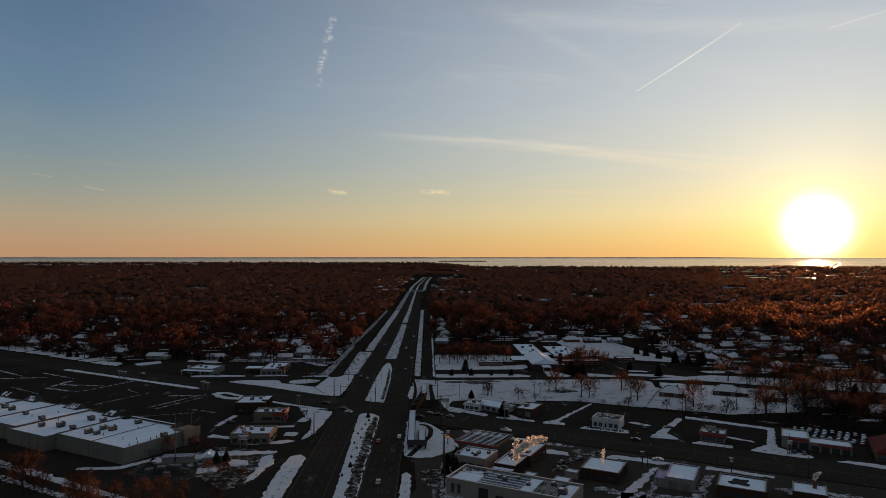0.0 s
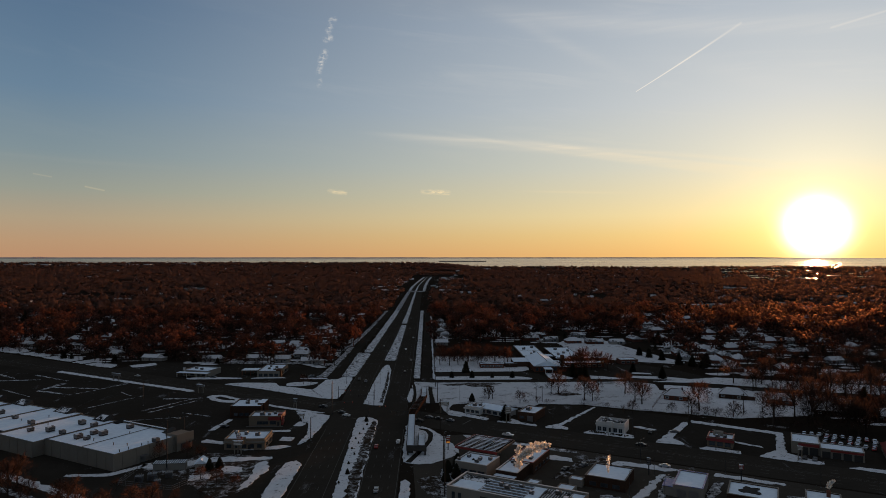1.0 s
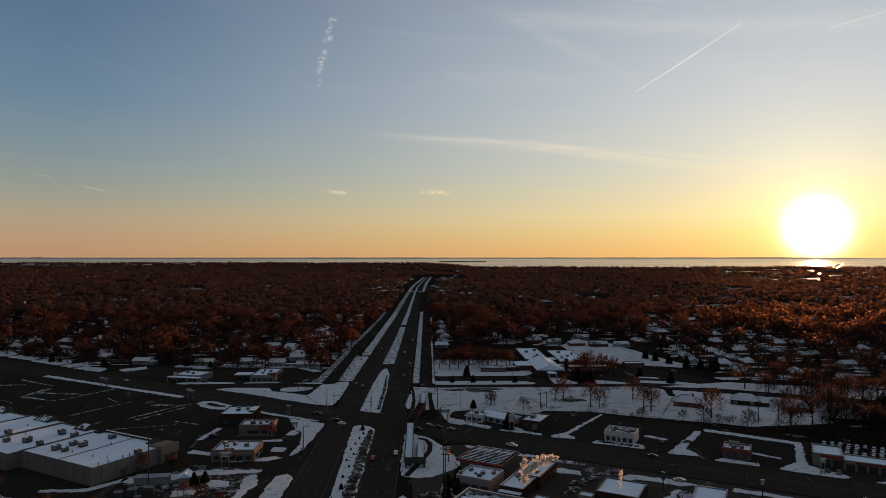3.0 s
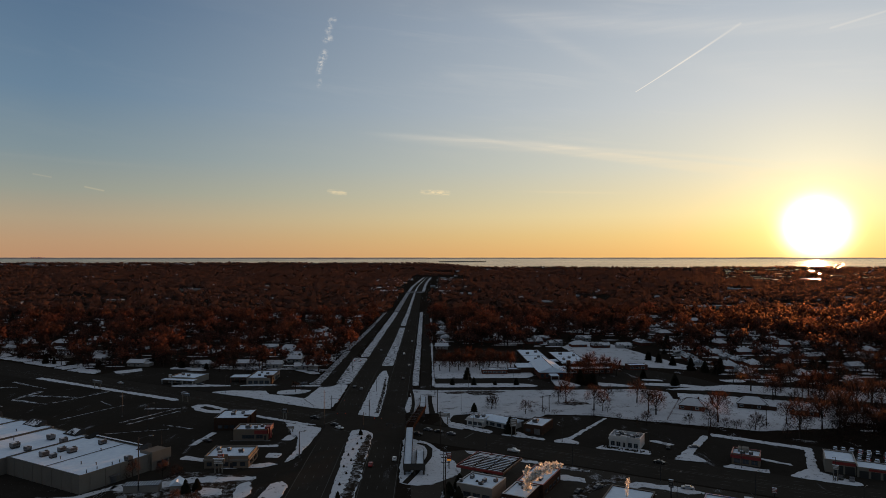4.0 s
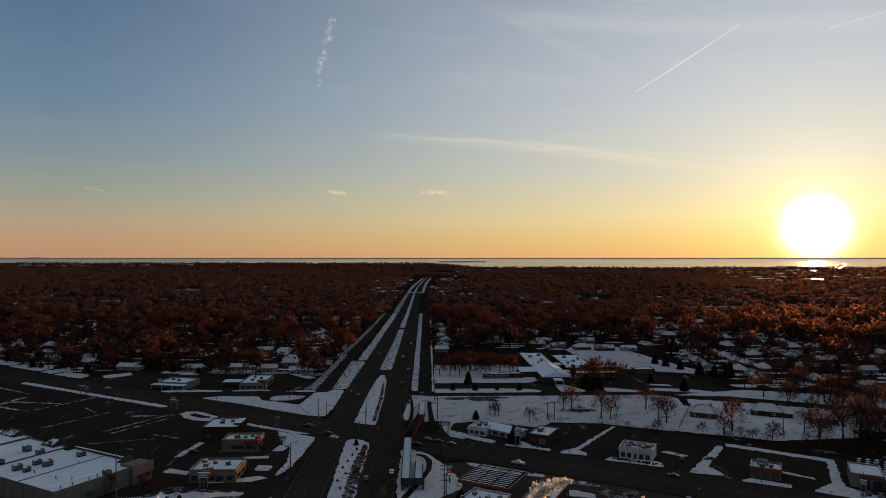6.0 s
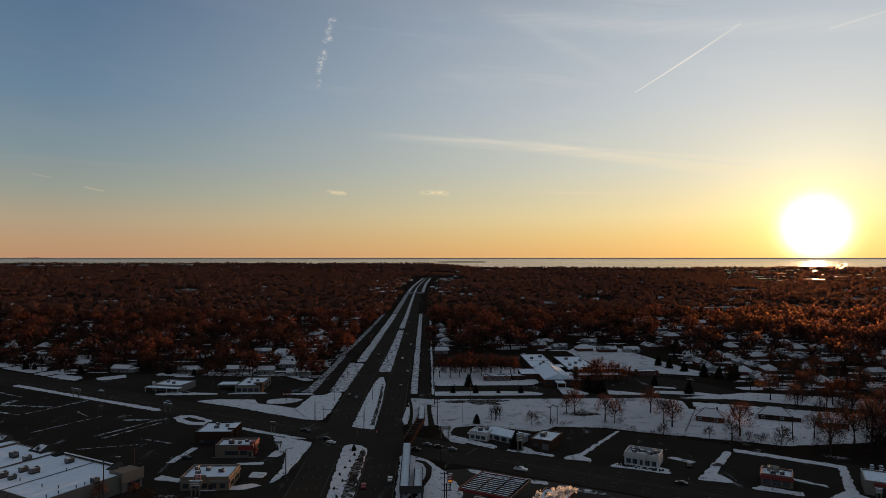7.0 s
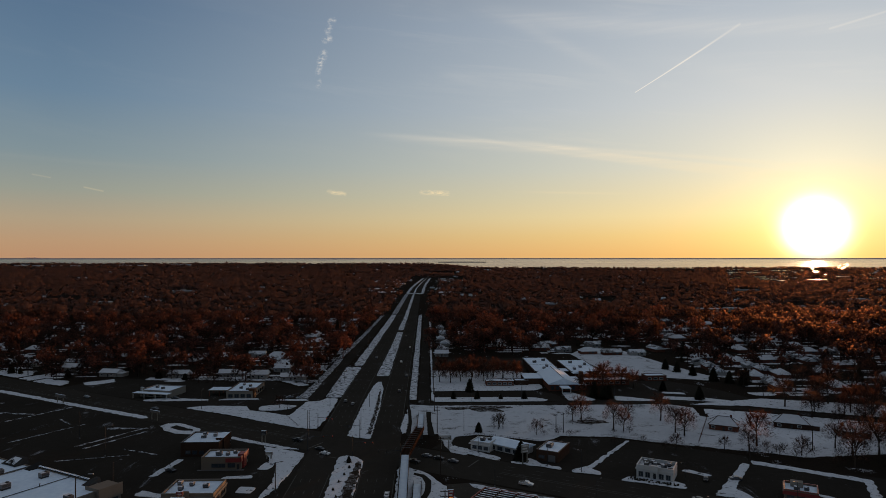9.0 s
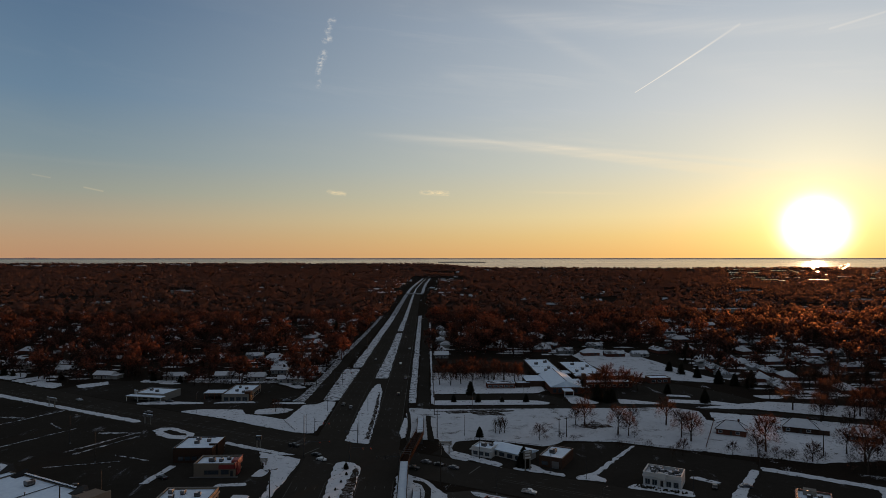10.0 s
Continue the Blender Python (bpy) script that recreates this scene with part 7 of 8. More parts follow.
for key, rows in JOINED.items():
    vs, ts, ns, base = [], [], [], 0
    for x, y, s, g, k in rows:
        v, t, away = LIGHT[k]
        c, q = math.cos(g), math.sin(g)
        ns.append(np.stack([away[:, 0] * c - away[:, 1] * q, away[:, 0] * q + away[:, 1] * c, away[:, 2]], -1))
        c, q = c * s, q * s
        vs.append(np.stack([v[:, 0] * c - v[:, 1] * q + x, v[:, 0] * q + v[:, 1] * c + y, v[:, 2] * s], -1))
        ts.append(t + base)
        base += len(v)
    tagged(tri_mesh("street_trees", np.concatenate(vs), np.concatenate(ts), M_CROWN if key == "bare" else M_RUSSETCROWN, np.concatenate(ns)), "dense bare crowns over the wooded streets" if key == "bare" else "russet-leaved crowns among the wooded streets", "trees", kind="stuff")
print("trees", len(PLACED), wild, NEAR_TREES, tries, {k: len(v) for k, v in JOINED.items()})


def yard_snow():
    """Scraps of snow on the lawns between the houses."""
    g = random.Random(17)
    verts, faces = [], []
    spots = [(a + g.uniform(-14, 14), b + g.choice((-1, 1)) * g.uniform(7, 13), 1.0) for a, b in HOUSES for k in range(2)]
    spots += [(a + g.uniform(-5, 5), b - g.uniform(8, 22), 1.2) for a, b in OPEN_HOUSES]
    spots += [(g.uniform(60, 760), g.uniform(440, 940), 1.5) for k in range(420)] + [(g.uniform(-720, -75), g.uniform(520, 940), 0.8) for k in range(260)]
    for x, y, s in spots:
        if not clear_of_town(x, y, 4):
            continue
        w, h, n = g.uniform(4, 11) * s, g.uniform(1.5, 4.0) * s, len(verts)
        for k in range(11):
            t = 2 * math.pi * k / 11
            q = g.uniform(0.65, 1.1)
            verts.append((x + w * q * math.cos(t), y + h * q * math.sin(t), 0.07 + g.uniform(0, 0.02)))
        faces.append(tuple(range(n, n + 11)))
    tagged(raw("yard_snow", verts, faces, M_SNOW), "scraps of old snow on lawns between houses", "snow", kind="stuff")


yard_snow()


# The works under the sun: x, y, half width of each low hall, all with icy roofs.
WORKS = []
_g = random.Random(9)
for k in range(44):
    y = 1900 + 1350 * _g.random() ** 0.8
    WORKS.append((y * math.tan(radians(_g.uniform(25.0, 35.5))), y, _g.uniform(4, 13) if k % 5 else _g.uniform(18, 34)))
# Open ground before large roofs among the far trees: x, y, half width.
CLEARINGS = [(x, y, w - 2) for x, y, w in WORKS] + [(203, 964, 20), (430, 1026, 18), (470, 1034, 12), (596, 982, 14), (752, 1545, 26), (801, 1231, 16), (-555, 1560, 26), (-560, 1200, 14)]


def far_woods(name, y0, y1, spacing, puffs, seed, label):
    """Treetops beyond the near streets, one mesh of small tufts."""
    g = np.random.default_rng(seed)
    ys, xs = [], []
    y = y0
    while y < y1:
        step = spacing * (0.6 + 0.4 * y / y0)
        half_l, half_r = 0.80 * y + 60, 0.84 * y + 60
        n = int((half_l + half_r) / step)
        px = np.linspace(-half_l, half_r, n) + g.uniform(-0.7, 0.7, n) * step
        py = y + g.uniform(-0.6, 0.6, n) * step
        xs.append(px)
        ys.append(py)
        y += step * 0.9
    xs, ys = np.concatenate(xs), np.concatenate(ys)
    keep = np.array([(not (road_at(b)[1] - (16 if b < 1480 else 40) < a < road_at(b)[4] + (16 if b < 1480 else 44) and b < 2450)) and b < coast(a) - 12 and noise.noise(Vector((a * 0.005, b * 0.005, 5.0))) > -0.42 and not any(0.93 < b / q < 1.02 and abs(a - p * b / q) < w + 6 for p, q, w in CLEARINGS) for a, b in zip(xs, ys)])
    xs, ys = xs[keep], ys[keep]
    n = len(xs)
    zs = np.array([rise(b) for b in ys])
    hgt = (g.uniform(9, 13, n) + 6.0 * (g.random(n) < 0.25)) * (1 + 0.15 * np.sin(xs * 0.01)) * (1.0 if y0 < 2600 else 0.72)
    rad = g.uniform(5.0, 9.0, n) * (spacing / 15) ** 0.6
    hub = np.stack([xs, ys, zs + hgt * 0.5], -1)
    way = g.normal(size=(n, puffs, 3))
    way /= np.linalg.norm(way, axis=2, keepdims=True)
    way[:, :, 2] = np.abs(way[:, :, 2]) * 0.9 - 0.1
    spots = hub[:, None] + way * np.stack([rad, rad, hgt * 0.40], -1)[:, None] * g.uniform(0.35, 0.95, (n, puffs, 1))
    size = (rad[:, None] * g.uniform(0.7, 1.25, (n, puffs)) * 0.85 / puffs**0.5).ravel()
    verts, tris, away = tufts(g, spots.reshape(-1, 3), size, np.repeat(hub - (0, 0, 2.0), puffs, axis=0))
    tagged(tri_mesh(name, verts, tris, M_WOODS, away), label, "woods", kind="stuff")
    print(name, n, len(tris))


far_woods("wooded_streets", 915, 1650, 14, 9, 3, "bare reddish-brown treetops over distant streets, paled for haze")
far_woods("woods", 1650, 2700, 18, 5, 4, "bare brown woods beyond the town, paled for haze")
far_woods("woods", 2700, 4150, 24, 3, 6, "bare brown woods reaching to the lake, paled for haze")


def far_houses():
    """Snowy roofs and pale walls that glint between the far treetops."""
    g = random.Random(5)
    v, f = [], []
    for k in range(330):
        y = 860 * (4000 / 860) ** (g.random() ** 1.3)
        x = g.uniform(-0.8 * y, 0.84 * y)
        r = road_at(y)
        if r[1] - 22 < x < r[4] + 20 or y > coast(x) - 60:
            continue
        grow = 1.0 + 1.6 * (g.random() < 0.05) + (y > 2000) * 0.6
        w, d, h, z = g.uniform(3.5, 6) * grow, g.uniform(2.5, 4) * grow, g.uniform(2.2, 3.0) + 1.0 * (y > 1500), rise(y)
        n = len(v)
        v += [(x - w, y - d, z), (x + w, y - d, z), (x + w, y + d, z), (x - w, y + d, z), (x - w, y - d, z + h), (x + w, y - d, z + h), (x + w, y + d, z + h), (x - w, y + d, z + h), (x - w, y, z + h + 1.6), (x + w, y, z + h + 1.6)]
        f += [tuple(n + i for i in q) for q in ((0, 1, 5, 4), (1, 2, 6, 9, 5), (3, 0, 4, 8, 7), (2, 3, 7, 6), (4, 5, 9, 8), (6, 7, 8, 9))]
    tagged(raw("house_roofs", v, f, M_ROOF_A), "tiny snowy roofs among the far trees", "houses", kind="stuff")


far_houses()

# ---- street furniture ----


def utility_pole(x, y, h, rz=0.0, arms=1):
    ob = thing("utility_pole", (x, y, 0), rz, "weathered wooden utility pole with crossarms", "utility pole", "utility poles")
    part("pole", rods(((0, 0, -0.3), (0, 0, h), 0.24, 0.15)), M_WOOD, ob)
    for k in range(arms):
        z = h - 0.7 - 1.5 * k
        arm = part("crossarm", boxes((-1.4, 1.4, 0.16, 0.3, z, z + 0.18)), M_WOOD, ob)
        for q in (-1.25, -0.5, 0.5, 1.25):
            part("insulator", rods(((q, 0.23, z + 0.183), (q, 0.23, z + 0.42), 0.07, 0.05), sides=6), M_DARK, arm)


POLES = [(6.2, 316, 15.5), (6.0, 377, 13.0), (5.2, 419, 13.0), (5.2, 462, 13.0), (5.4, 505, 13.0), (5.6, 548, 13.0), (5.8, 592, 13.0), (6.0, 636, 13.0), (6.2, 680, 13.0), (6.6, 730, 13.0), (7.0, 780, 13.0), (7.4, 840, 13.0), (6.3, 262, 15.0), (6.0, 232, 22.0)]
for x, y, h in POLES:
    utility_pole(x, y, h, 0, 2)
for x, y, h in ((63, 376, 9), (66.5, 376, 9.5), (169, 345, 11), (130, 323, 10), (-71, 500, 9), (-72, 560, 9), (-72, 620, 9), (-70, 690, 9)):
    utility_pole(x, y, h, 30, 1)


LAMP = None


def street_lamp(x, y, h, rz):
    global LAMP
    if LAMP is None:
        LAMP = thing("street_lamp", (0, 0, 0), 0, "slim grey steel street lamp with one arm", "street lamp", "street lamps")
        part("pole", rods(((0, 0, -0.2), (0, 0, 10), 0.13, 0.08)), M_DARK, LAMP)
        part("base", rods(((0, 0, 0), (0, 0, 0.5), 0.3, 0.24)), M_KERB, LAMP)
        part("arm", rods(((0, 0, 9.8), (1.9, 0, 10.25), 0.05, 0.04), sides=6), M_DARK, LAMP)
        part("head", boxes((1.8, 2.6, -0.16, 0.16, 10.18, 10.34), bevel=0.04), M_STEEL, LAMP)
        LAMP.matrix_world = pose(x, y, 0, 0, 0, rz) @ Matrix.Scale(h / 10, 4)
    else:
        copy_thing(LAMP, pose(x, y, 0, 0, 0, rz) @ Matrix.Scale(h / 10 / LAMP.scale[0], 4))


for x, y, h, rz in ((-102.8, 262.4, 20, 0), (-53.3, 301.6, 11, 0), (-56.6, 387, 9, 0), (-123.4, 428, 10.5, 90), (-31, 383, 10, 0), (-31, 430, 10, 0), (-53, 430, 10, 0), (-54, 500, 10, 0), (-53, 570, 10, 0), (-30, 560, 10, 0), (-28, 640, 10, 0), (-52, 660, 10, 0), (26, 424, 10, 90), (19, 380, 9, 90), (57, 447, 9, 90), (112, 446, 9, 90), (-54, 304, 10, 0), (-8.6, 430, 9, 180), (-110, 300, 12, 45), (-160, 372, 13, 0), (-135, 345, 13, 0)):
    street_lamp(x, y, h, rz)
for u, v, rz in ((-128, 279, 60), (-90, 278, 60), (-56, 277, 60), (-24, 277, 60), (8, 277, 60), (-104, 309, 240), (-66, 311, 240), (-30, 308, 240), (2, 309, 240), (-118, 309, 240), (-48, 262, 60), (-40, 236, 60), (-52, 236, 60), (-150, 312, 240)):
    street_lamp(*xy(u, v), 9, rz + TURN)


def signal_mast(x, y, h, rz, reach):
    ob = thing("traffic_signal", (x, y, 0), rz, "dark signal mast with hanging traffic lights", "traffic light", "traffic lights")
    part("pole", rods(((0, 0, -0.2), (0, 0, h), 0.2, 0.13)), M_DARK, ob)
    part("arm", rods(((0, 0, 6.2), (reach, 0, 6.6), 0.11, 0.06)), M_DARK, ob)
    for k in range(2):
        q = reach * (0.6 + 0.36 * k)
        head = part("signal_head", boxes((q - 0.18, q + 0.18, -0.2, 0.16, 5.3, 6.35), bevel=0.04), M_DARK, ob)
        part("red_lens", rods(((q, -0.2, 6.1), (q, -0.27, 6.1), 0.13, 0.13)), M_LAMP_RED, head)
        part("green_lens", rods(((q, -0.2, 5.5), (q, -0.24, 5.5), 0.12, 0.12)), M_GLASS, head)


signal_mast(-50.7, 350, 18, 10, 11)
signal_mast(-30.5, 342, 9, 0, 9)
signal_mast(-30, 368, 9, 180, 9)
signal_mast(-9.8, 330, 9, 180, 9)
signal_mast(-52, 384, 8, -20, 8)
signal_mast(-61, 512, 7, 0, 12)


def pylon_sign(x, y, h, rz, w, panel_h, mat, label, lit=False):
    ob = thing("pylon_sign", (x, y, 0), rz, label, "sign", "roadside signs")
    for q in ((0.0,) if w < 2 else (-w * 0.3, w * 0.3)):
        part("post", boxes((q - 0.2, q + 0.2, -0.2, 0.2, -0.2, h - panel_h)), M_DARK if lit or w < 2 else M_CONC, ob)
    board = part("panel", boxes((-w / 2, w / 2, -0.3, 0.3, h - panel_h + 0.003, h), bevel=0.05), mat, ob)
    rows = 3 if panel_h > 1.5 else 2
    for k in range(rows):
        z = h - panel_h + panel_h * (k + 0.5) / rows
        part("lettering_bar", boxes((-w * 0.38, w * (0.38 - 0.12 * (k % 2)), -0.34, -0.304, z - panel_h * 0.09, z + panel_h * 0.09)), M_LAMP_AMBER if lit and k == 0 else M_STEEL if mat in (M_DARK, M_STEEL) else M_WHITE, board)
    part("snow_cap", boxes((-w / 2 + 0.05, w / 2 - 0.05, -0.25, 0.25, h + 0.004, h + 0.12), bevel=0.04), M_ROOFSNOW, ob)


pylon_sign(-81, 283, 5.6, 0, 4.6, 1.9, M_TAN, "tan two-post roadside sign with snow on top")
pylon_sign(-80.6, 284, 7.2, 0, 2.2, 1.2, M_RED, "small red sign panel above the tan sign")
pylon_sign(9, 286, 6.2, 0, 1.9, 3.2, M_RED, "red and amber fuel price sign, lit", True)
pylon_sign(9, 352, 6.0, 0, 5.5, 2.0, M_CREAM, "pale shop sign on two posts")
pylon_sign(-73, 363, 5.6, 0, 2.4, 2.0, M_DARK, "dark restaurant sign by the corner")
pylon_sign(-65, 340, 3.0, 0, 3.0, 1.4, M_CREAM, "low pale menu sign on an island")
pylon_sign(41, 331, 8.0, 20, 3.4, 3.4, M_CREAM, "tall pale shop sign beside a dark fir")
pylon_sign(*xy(2, 309), 6.0, TURN, 2.2, 1.6, M_CREAM, "pale roadside sign by the workshop")
pylon_sign(*xy(-321, 284), 5.0, TURN, 7.0, 1.2, M_STEEL, "wide grey car park entrance sign on posts")
pylon_sign(*xy(-402, 284), 5.0, TURN, 9.0, 1.6, M_STEEL, "wide grey car park entrance sign on posts")
pylon_sign(*xy(-376, 318), 5.5, TURN, 3.0, 2.4, M_CREAM, "pale round-topped shop sign")
pylon_sign(*xy(-50, 262), 6.5, TURN, 1.6, 2.6, M_DARK, "narrow dark sign near the kerb")
pylon_sign(*xy(-18, 270), 6.5, TURN, 1.6, 1.6, M_RED, "small red roadside sign", False)


def fence(points, h, label, mat, step=2.6):
    """A rail fence: posts, two rails and thin slats between."""
    ob = thing("fence", (points[0][0], points[0][1], 0), 0, label, "fence")
    o = Vector((points[0][0], points[0][1], 0))
    for a, b in zip(points, points[1:]):
        a, b = Vector((*a, 0)) - o, Vector((*b, 0)) - o
        n = max(1, int((b - a).length / step))
        for k in range(n + 1):
            p = a.lerp(b, k / n)
            part("post", rods(((p.x, p.y, -0.1), (p.x, p.y, h), 0.06, 0.06), sides=5), mat, ob)
        for z in (h * 0.25, h * 0.6, h * 0.93):
            part("rail", rods(((a.x, a.y, z), (b.x, b.y, z), 0.045, 0.045), sides=4), mat, ob)


fence([xy(-163, 335), xy(-150, 337), xy(-132, 338.5)], 1.6, "dark board fence along the field", M_WOOD)
fence([xy(-104, 363), xy(-72, 364), xy(-50, 363)], 1.3, "low dark fence behind the car park", M_WOOD, 3.5)
fence([(-114, 262), (-114, 246), (-92, 240), (-84, 256)], 2.2, "chain-link fence round the yard", M_STEEL, 3.0)
fence([(-73, 411), (-63, 391)], 1.0, "low dark rail beside the corner lawn", M_WOOD)
fence([(124, 357), (149, 404)], 1.6, "reddish board fence between field and garden", M_BRICK, 3)

# ---- vehicles ----
CARS = []


def make_car(paint, name, label, truck=False):
    ob = thing("car", (0, 0, 0), 0, label, "car", "cars")
    prof = [(-2.25, 0.35), (-2.3, 0.75), (-2.1, 0.95), (-1.25, 1.0), (-0.75, 1.42), (0.75, 1.45), (1.35, 1.0), (2.15, 0.92), (2.3, 0.7), (2.25, 0.35)]
    if truck:
        prof = [(-2.7, 0.5), (-2.75, 0.9), (-2.6, 1.12), (-1.3, 1.18), (-0.8, 1.78), (0.55, 1.8), (0.65, 1.2), (2.6, 1.18), (2.7, 0.9), (2.7, 0.5)]
    bm = bmesh.new()
    rings = []
    for y, tuck in ((-0.86, 0.06), (-0.78, 0.0), (0.78, 0.0), (0.86, 0.06)):
        rings.append([bm.verts.new((x, y * (0.86 if z > 1.2 else 1.0), z - tuck * (z > 1.2))) for x, z in prof])
    n = len(prof)
    for a, b in zip(rings, rings[1:]):
        for i in range(n):
            j = (i + 1) % n
            bm.faces.new((a[i], a[j], b[j], b[i]))
    bm.faces.new(rings[0])
    bm.faces.new(rings[-1])
    part("body", bm, paint, ob)
    top = 1.38 if not truck else 1.72
    part("side_glass", boxes((-0.7, 0.7 if not truck else 0.45, -0.79, -0.76, 1.05, top - 0.02), (-0.7, 0.7 if not truck else 0.45, 0.76, 0.79, 1.05, top - 0.02)), M_GLASS, ob)
    for name2, (x0, z0), (x1, z1) in (("windscreen", (-1.25, 1.03), (-0.8, top)), ("rear_glass", (1.32, 1.03), (0.8, top)) if not truck else ("rear_glass", (0.67, 1.25), (0.58, top))):
        raw(name2, [(x0, -0.62, z0 + 0.02), (x0, 0.62, z0 + 0.02), (x1, 0.6, z1 + 0.02), (x1, -0.6, z1 + 0.02)], [(0, 1, 2, 3)], M_GLASS, ob)
    if truck:
        part("bed", boxes((0.85, 2.5, -0.65, 0.65, 1.185, 1.2)), M_DARK, ob)
    wx = 1.4 if not truck else 1.7
    for x in (-wx, wx):
        for y in (-0.8, 0.8):
            tyre = part("wheel", rods(((x, y - 0.11, 0.34), (x, y + 0.11, 0.34), 0.34, 0.34), sides=12), M_TYRE, ob)
            s = 1 if y > 0 else -1
            part("rim", rods(((x, y + s * 0.112, 0.34), (x, y + s * 0.13, 0.34), 0.2, 0.18), sides=10), M_STEEL, tyre)
    for y in (-0.6, 0.6):
        part("headlight", boxes((prof[1][0] - 0.03, prof[1][0] + 0.02, y - 0.18, y + 0.18, 0.68, 0.84)), M_CREAM, ob)
        part("tail_light", boxes((-prof[1][0] - 0.03, -prof[1][0] + 0.02, y - 0.16, y + 0.16, 0.7, 0.86)), M_RED, ob)
    return ob


CAR_LABELS = ("white saloon car on the asphalt", "silver saloon car on the asphalt", "black saloon car on the asphalt", "red saloon car on the asphalt", "grey saloon car on the asphalt")
CARS = [make_car(p, "car", l) for p, l in zip(CAR_PAINTS, CAR_LABELS)] + [make_car(CAR_PAINTS[0], "car", "white pickup truck on the street", True), make_car(CAR_PAINTS[2], "car", "black pickup truck on the street", True)]
parked = set()


def park(k, x, y, rz, z=0.05):
    m = pose(x, y, z, 0, 0, rz)
    if k in parked:
        copy_thing(CARS[k], m)
    else:
        parked.add(k)
        CARS[k].matrix_world = m


N, S = -90, 90  # noses to the north and to the south
for k, x, y, rz in ((3, -22.5, 290, N), (0, -13.2, 297, N), (1, -18.5, 238, N), (2, -46, 443, S), (4, -41, 436, S), (2, -16, 470, N), (4, -13, 520, N), (0, -19, 580, N), (1, -14, 660, N), (4, -40, 600, S), (2, -20, 740, N)):
    park(k, x, y, rz, 0.08)
for k, u, v, flip in ((6, -168, 288, 0), (4, -167, 297, 1), (2, -161, 296.6, 1), (4, -154, 296, 1), (5, -118, 285, 0), (6, -230, 289, 0), (2, -213, 283.5, 0), (0, -207, 279.5, 0), (1, -402, 300, 1), (4, -340, 299, 1), (2, -60, 299, 1)):
    x, y = xy(u, v)
    park(k, x, y, TURN + (0 if flip else 180), 0.10)
for k, u, v, rz in ((2, 4, 312.5, 80), (4, 7.5, 312, 85), (1, -46, 274, 10), (0, -238, 262, 30), (2, -352, 322, 20), (4, -294, 356, 60), (1, -288, 358, 60), (2, -247, 234, 0), (4, -75, 260, 70), (2, -80, 252, 80), (1, -12, 236, 70), (4, -50, 328, 20), (2, -60, 322, 95)):
    x, y = xy(u, v)
    park(k, x, y, rz + TURN)
# Stored cars behind the workshop, their roofs white with snow.
for row in range(3):
    for col in range(10):
        if (row * 7 + col * 3) % 9 == 4:
            continue
        x, y = xy(3 + 3.1 * col + 0.8 * row, 340 + 6.6 * row + 0.5 * (col % 3))
        park((row + col * 2) % 5, x, y, TURN + 84 + 7 * ((col * 5 + row) % 4 - 1.5))
        ob = thing("snow_load", (x, y, 0.05), TURN + 84, "load of snow lying on a stored car", "snow", "snow on stored cars")
        part("cap", boxes((-0.75, 0.75, -0.62, 0.62, 1.46, 1.6), (-2.1, -1.35, -0.7, 0.7, 1.0, 1.12), bevel=0.05), M_ROOFSNOW, ob)


# ---- steam from the kitchen vents ----
def steam(x, y, z, rows, label):
    """A drifting plume of many small torn puffs along a line of swelling clouds."""
    ob = thing("steam_plume", (x, y, z), 0, label, "steam")
    bm = bmesh.new()
    g = random.Random(int(x * 10))
    stops = list(zip(rows, rows[1:]))
    for k in range(26 * len(stops)):
        (ax, ay, az, ar), (bx, by, bz, br) = stops[k % len(stops)]
        t = g.random()
        r = ar + (br - ar) * t
        m = Matrix.LocRotScale((ax + (bx - ax) * t + g.gauss(0, r * 0.42), ay + (by - ay) * t + g.gauss(0, r * 0.42), az + (bz - az) * t + g.gauss(0, r * 0.36)), Euler((g.random() * 6, g.random() * 6, 0)), (r * g.uniform(0.28, 0.6), r * g.uniform(0.28, 0.5), r * g.uniform(0.22, 0.42)))
        made = bmesh.ops.create_icosphere(bm, subdivisions=1, radius=1.0, matrix=m)
        for v in made["verts"]:
            v.co += Vector((noise.noise(v.co * 1.9), noise.noise(v.co * 1.9 + Vector((9, 0, 0))), noise.noise(v.co * 1.9 + Vector((0, 9, 0))))) * r * 0.3
    part("cloud", bm, M_STEAM, ob, smooth=True)


steam(*xy(-92, 232), 4.6, [(0, 0, 0.3, 0.8), (0.2, 0.6, 1.8, 1.4), (0.6, 1.2, 3.4, 1.7), (1.8, 2.0, 4.6, 1.9), (4.0, 3.2, 5.4, 2.0), (6.6, 4.6, 6.2, 1.9), (9.2, 6.0, 6.8, 1.7), (11.6, 7.0, 6.9, 1.3), (13.6, 7.8, 6.7, 0.8)], "sunlit orange steam drifting from a roof vent")
steam(*xy(-93, 234), 5.6, [(0.6, 1.0, 3.2, 0.6), (0.0, 1.6, 4.6, 1.1), (0.4, 2.2, 5.6, 1.0), (1.2, 2.6, 6.2, 0.6)], "small puff of sunlit steam above a roof vent")
steam(*xy(-61, 243), 4.2, [(0, 0, 0.5, 0.5), (0, 0.4, 2.0, 0.6), (0.1, 0.6, 3.6, 0.7), (0.4, 1.0, 5.2, 0.7), (0.8, 1.4, 6.4, 0.6)], "thin sunlit steam rising from a shop roof")
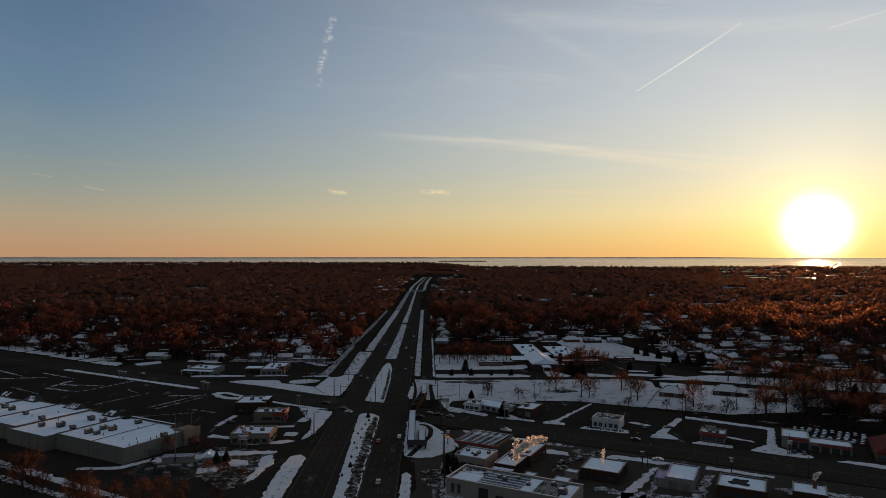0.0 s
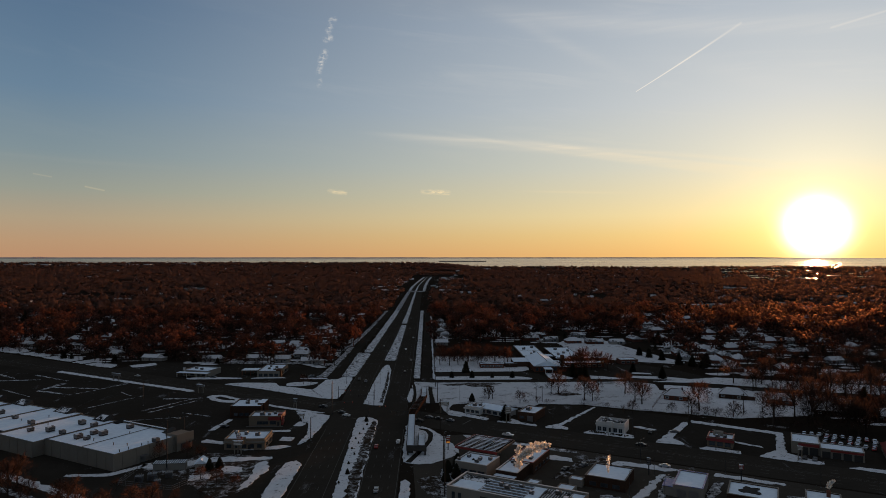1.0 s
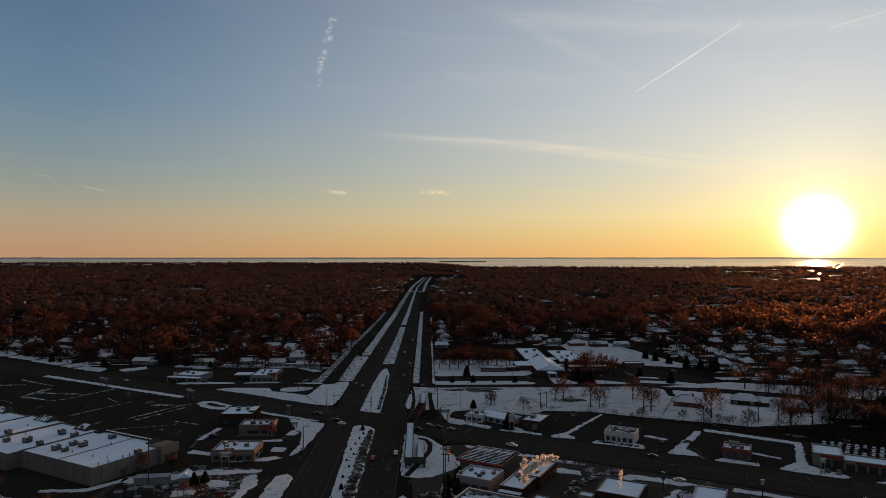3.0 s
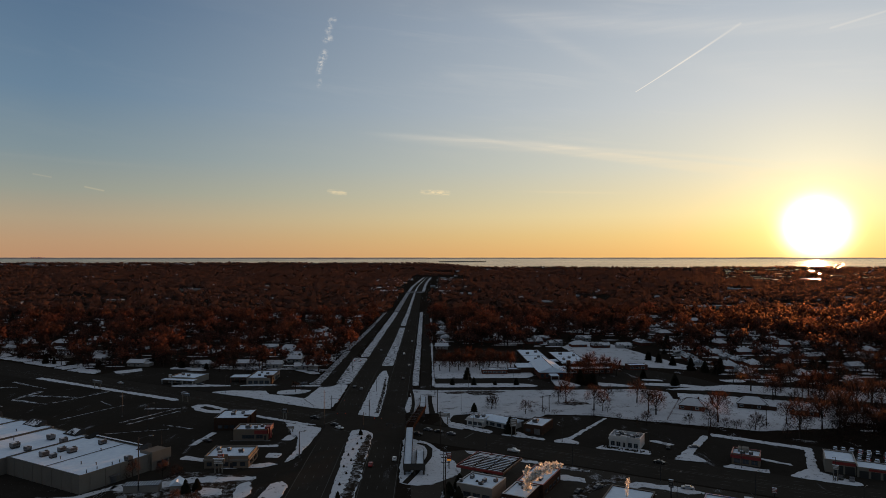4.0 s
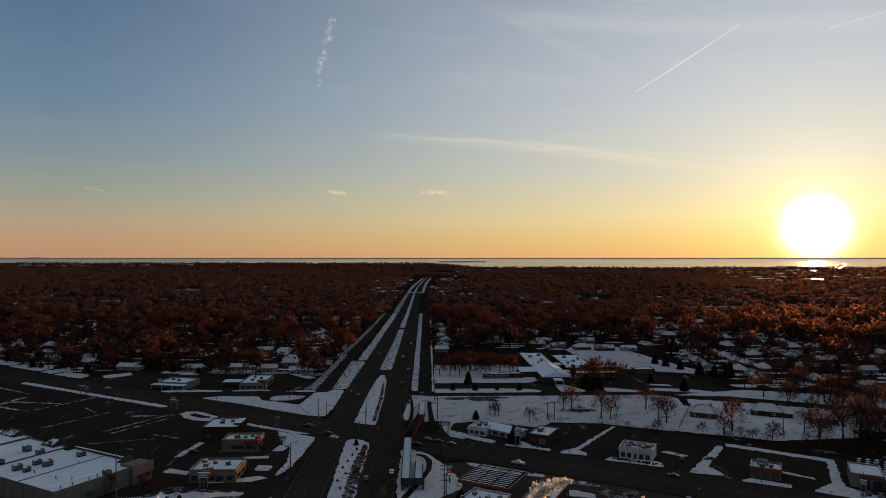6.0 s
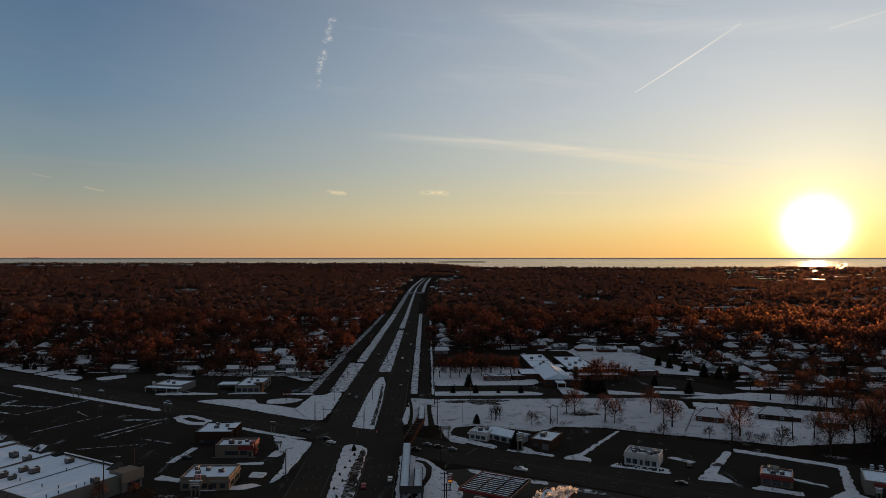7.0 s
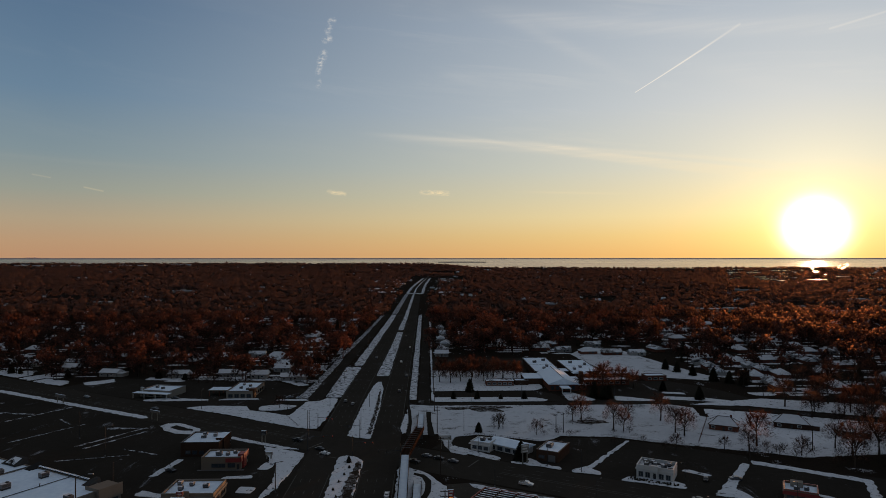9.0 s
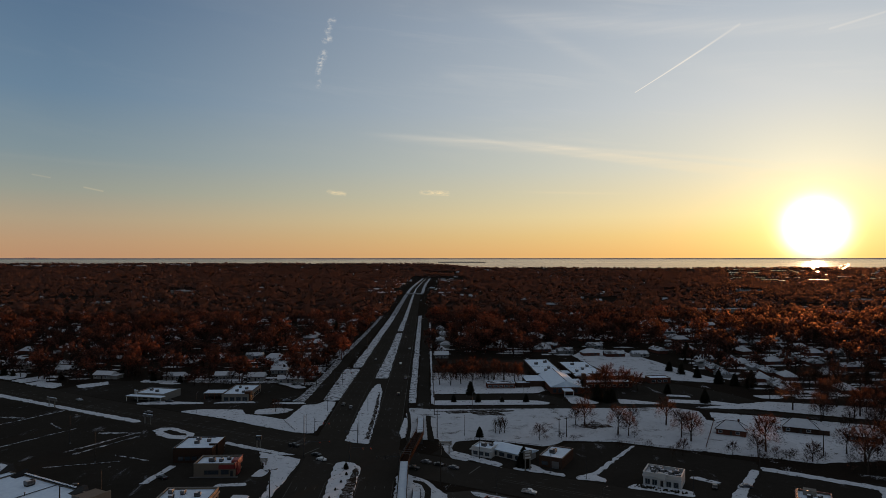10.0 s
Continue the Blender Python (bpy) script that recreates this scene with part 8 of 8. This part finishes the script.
steam(*xy(9.2, 256.5), 6.0, [(0, 0, 0.4, 0.5), (0.5, 0.4, 1.4, 0.7), (1.4, 0.8, 2.4, 0.8), (2.6, 1.0, 2.8, 0.7)], "thin sunlit steam rising from a chimney")
steam(2030, 3150, rise(3150) + 14, [(0, 0, 0, 9), (8, 0, 4, 10), (22, 0, 10, 10), (38, 0, 16, 9)], "distant factory steam under the sun")


# ---- far town ----
def far_blocks():
    """Larger pale buildings near the shore and by the works in the east."""
    g = random.Random(9)
    for k in range(14):
        x, y = -2650 + 95 * k + g.uniform(-30, 30), 3800 + g.uniform(-120, 150)
        w, d, h = g.uniform(14, 38), g.uniform(10, 18), g.uniform(6, 9)
        ob = thing("apartment_block", (x, y, rise(y)), g.uniform(-10, 10), "pale flat-roofed block above distant treetops", "building", "distant blocks")
        part("wall", boxes((-w, w, -d, d, -1, h)), M_WHITE, ob)
        part("roof", boxes((-w - 0.4, w + 0.4, -d - 0.4, d + 0.4, h + 0.01, h + 0.8)), M_ROOFSNOW, ob)
    for x, y, w in WORKS:
        d, h = g.uniform(6, 14), g.uniform(4.5, 8)
        ob = thing("works_hall", (x, y, rise(y)), g.uniform(-6, 6), "low works hall whose icy roof glints in the sun", "works hall", "works halls")
        part("wall", boxes((-w, w, -d, d, -1, h)), M_BROWN, ob)
        part("roof", boxes((-w - 0.3, w + 0.3, -d - 0.3, d + 0.3, h + 0.01, h + 0.4)), M_TIN, ob)
    for x, y, w in CLEARINGS[len(WORKS):]:
        ob = thing("warehouse", (x, y, rise(y)), 0, "long low hall with a snow-covered flat roof", "warehouse", "distant blocks")
        part("wall", boxes((-w, w, -9, 9, -1, 5)), M_CREAM, ob)
        part("roof", boxes((-w - 0.3, w + 0.3, -9.3, 9.3, 5.01, 5.4)), M_ROOF_B, ob)


far_blocks()


def far_shops():
    """Low shops along the highway beyond the far crossing."""
    g = random.Random(12)
    for k in range(30):
        y = 1545 + 28 * k + g.uniform(-12, 12)
        r = road_at(y)
        x = r[1] - g.uniform(22, 110) if k % 2 else r[4] + g.uniform(22, 110)
        w, d, h = g.uniform(5, 13), g.uniform(4, 9), g.uniform(3, 5)
        ob = thing("shop", (x, y, rise(y)), g.uniform(-8, 8), "low pale shop with snowy roof beside the highway", "shop", "distant shops")
        part("wall", boxes((-w, w, -d, d, -1, h)), M_CREAM, ob)
        part("roof", boxes((-w - 0.3, w + 0.3, -d - 0.3, d + 0.3, h + 0.01, h + 0.5)), M_ROOFSNOW, ob)


far_shops()
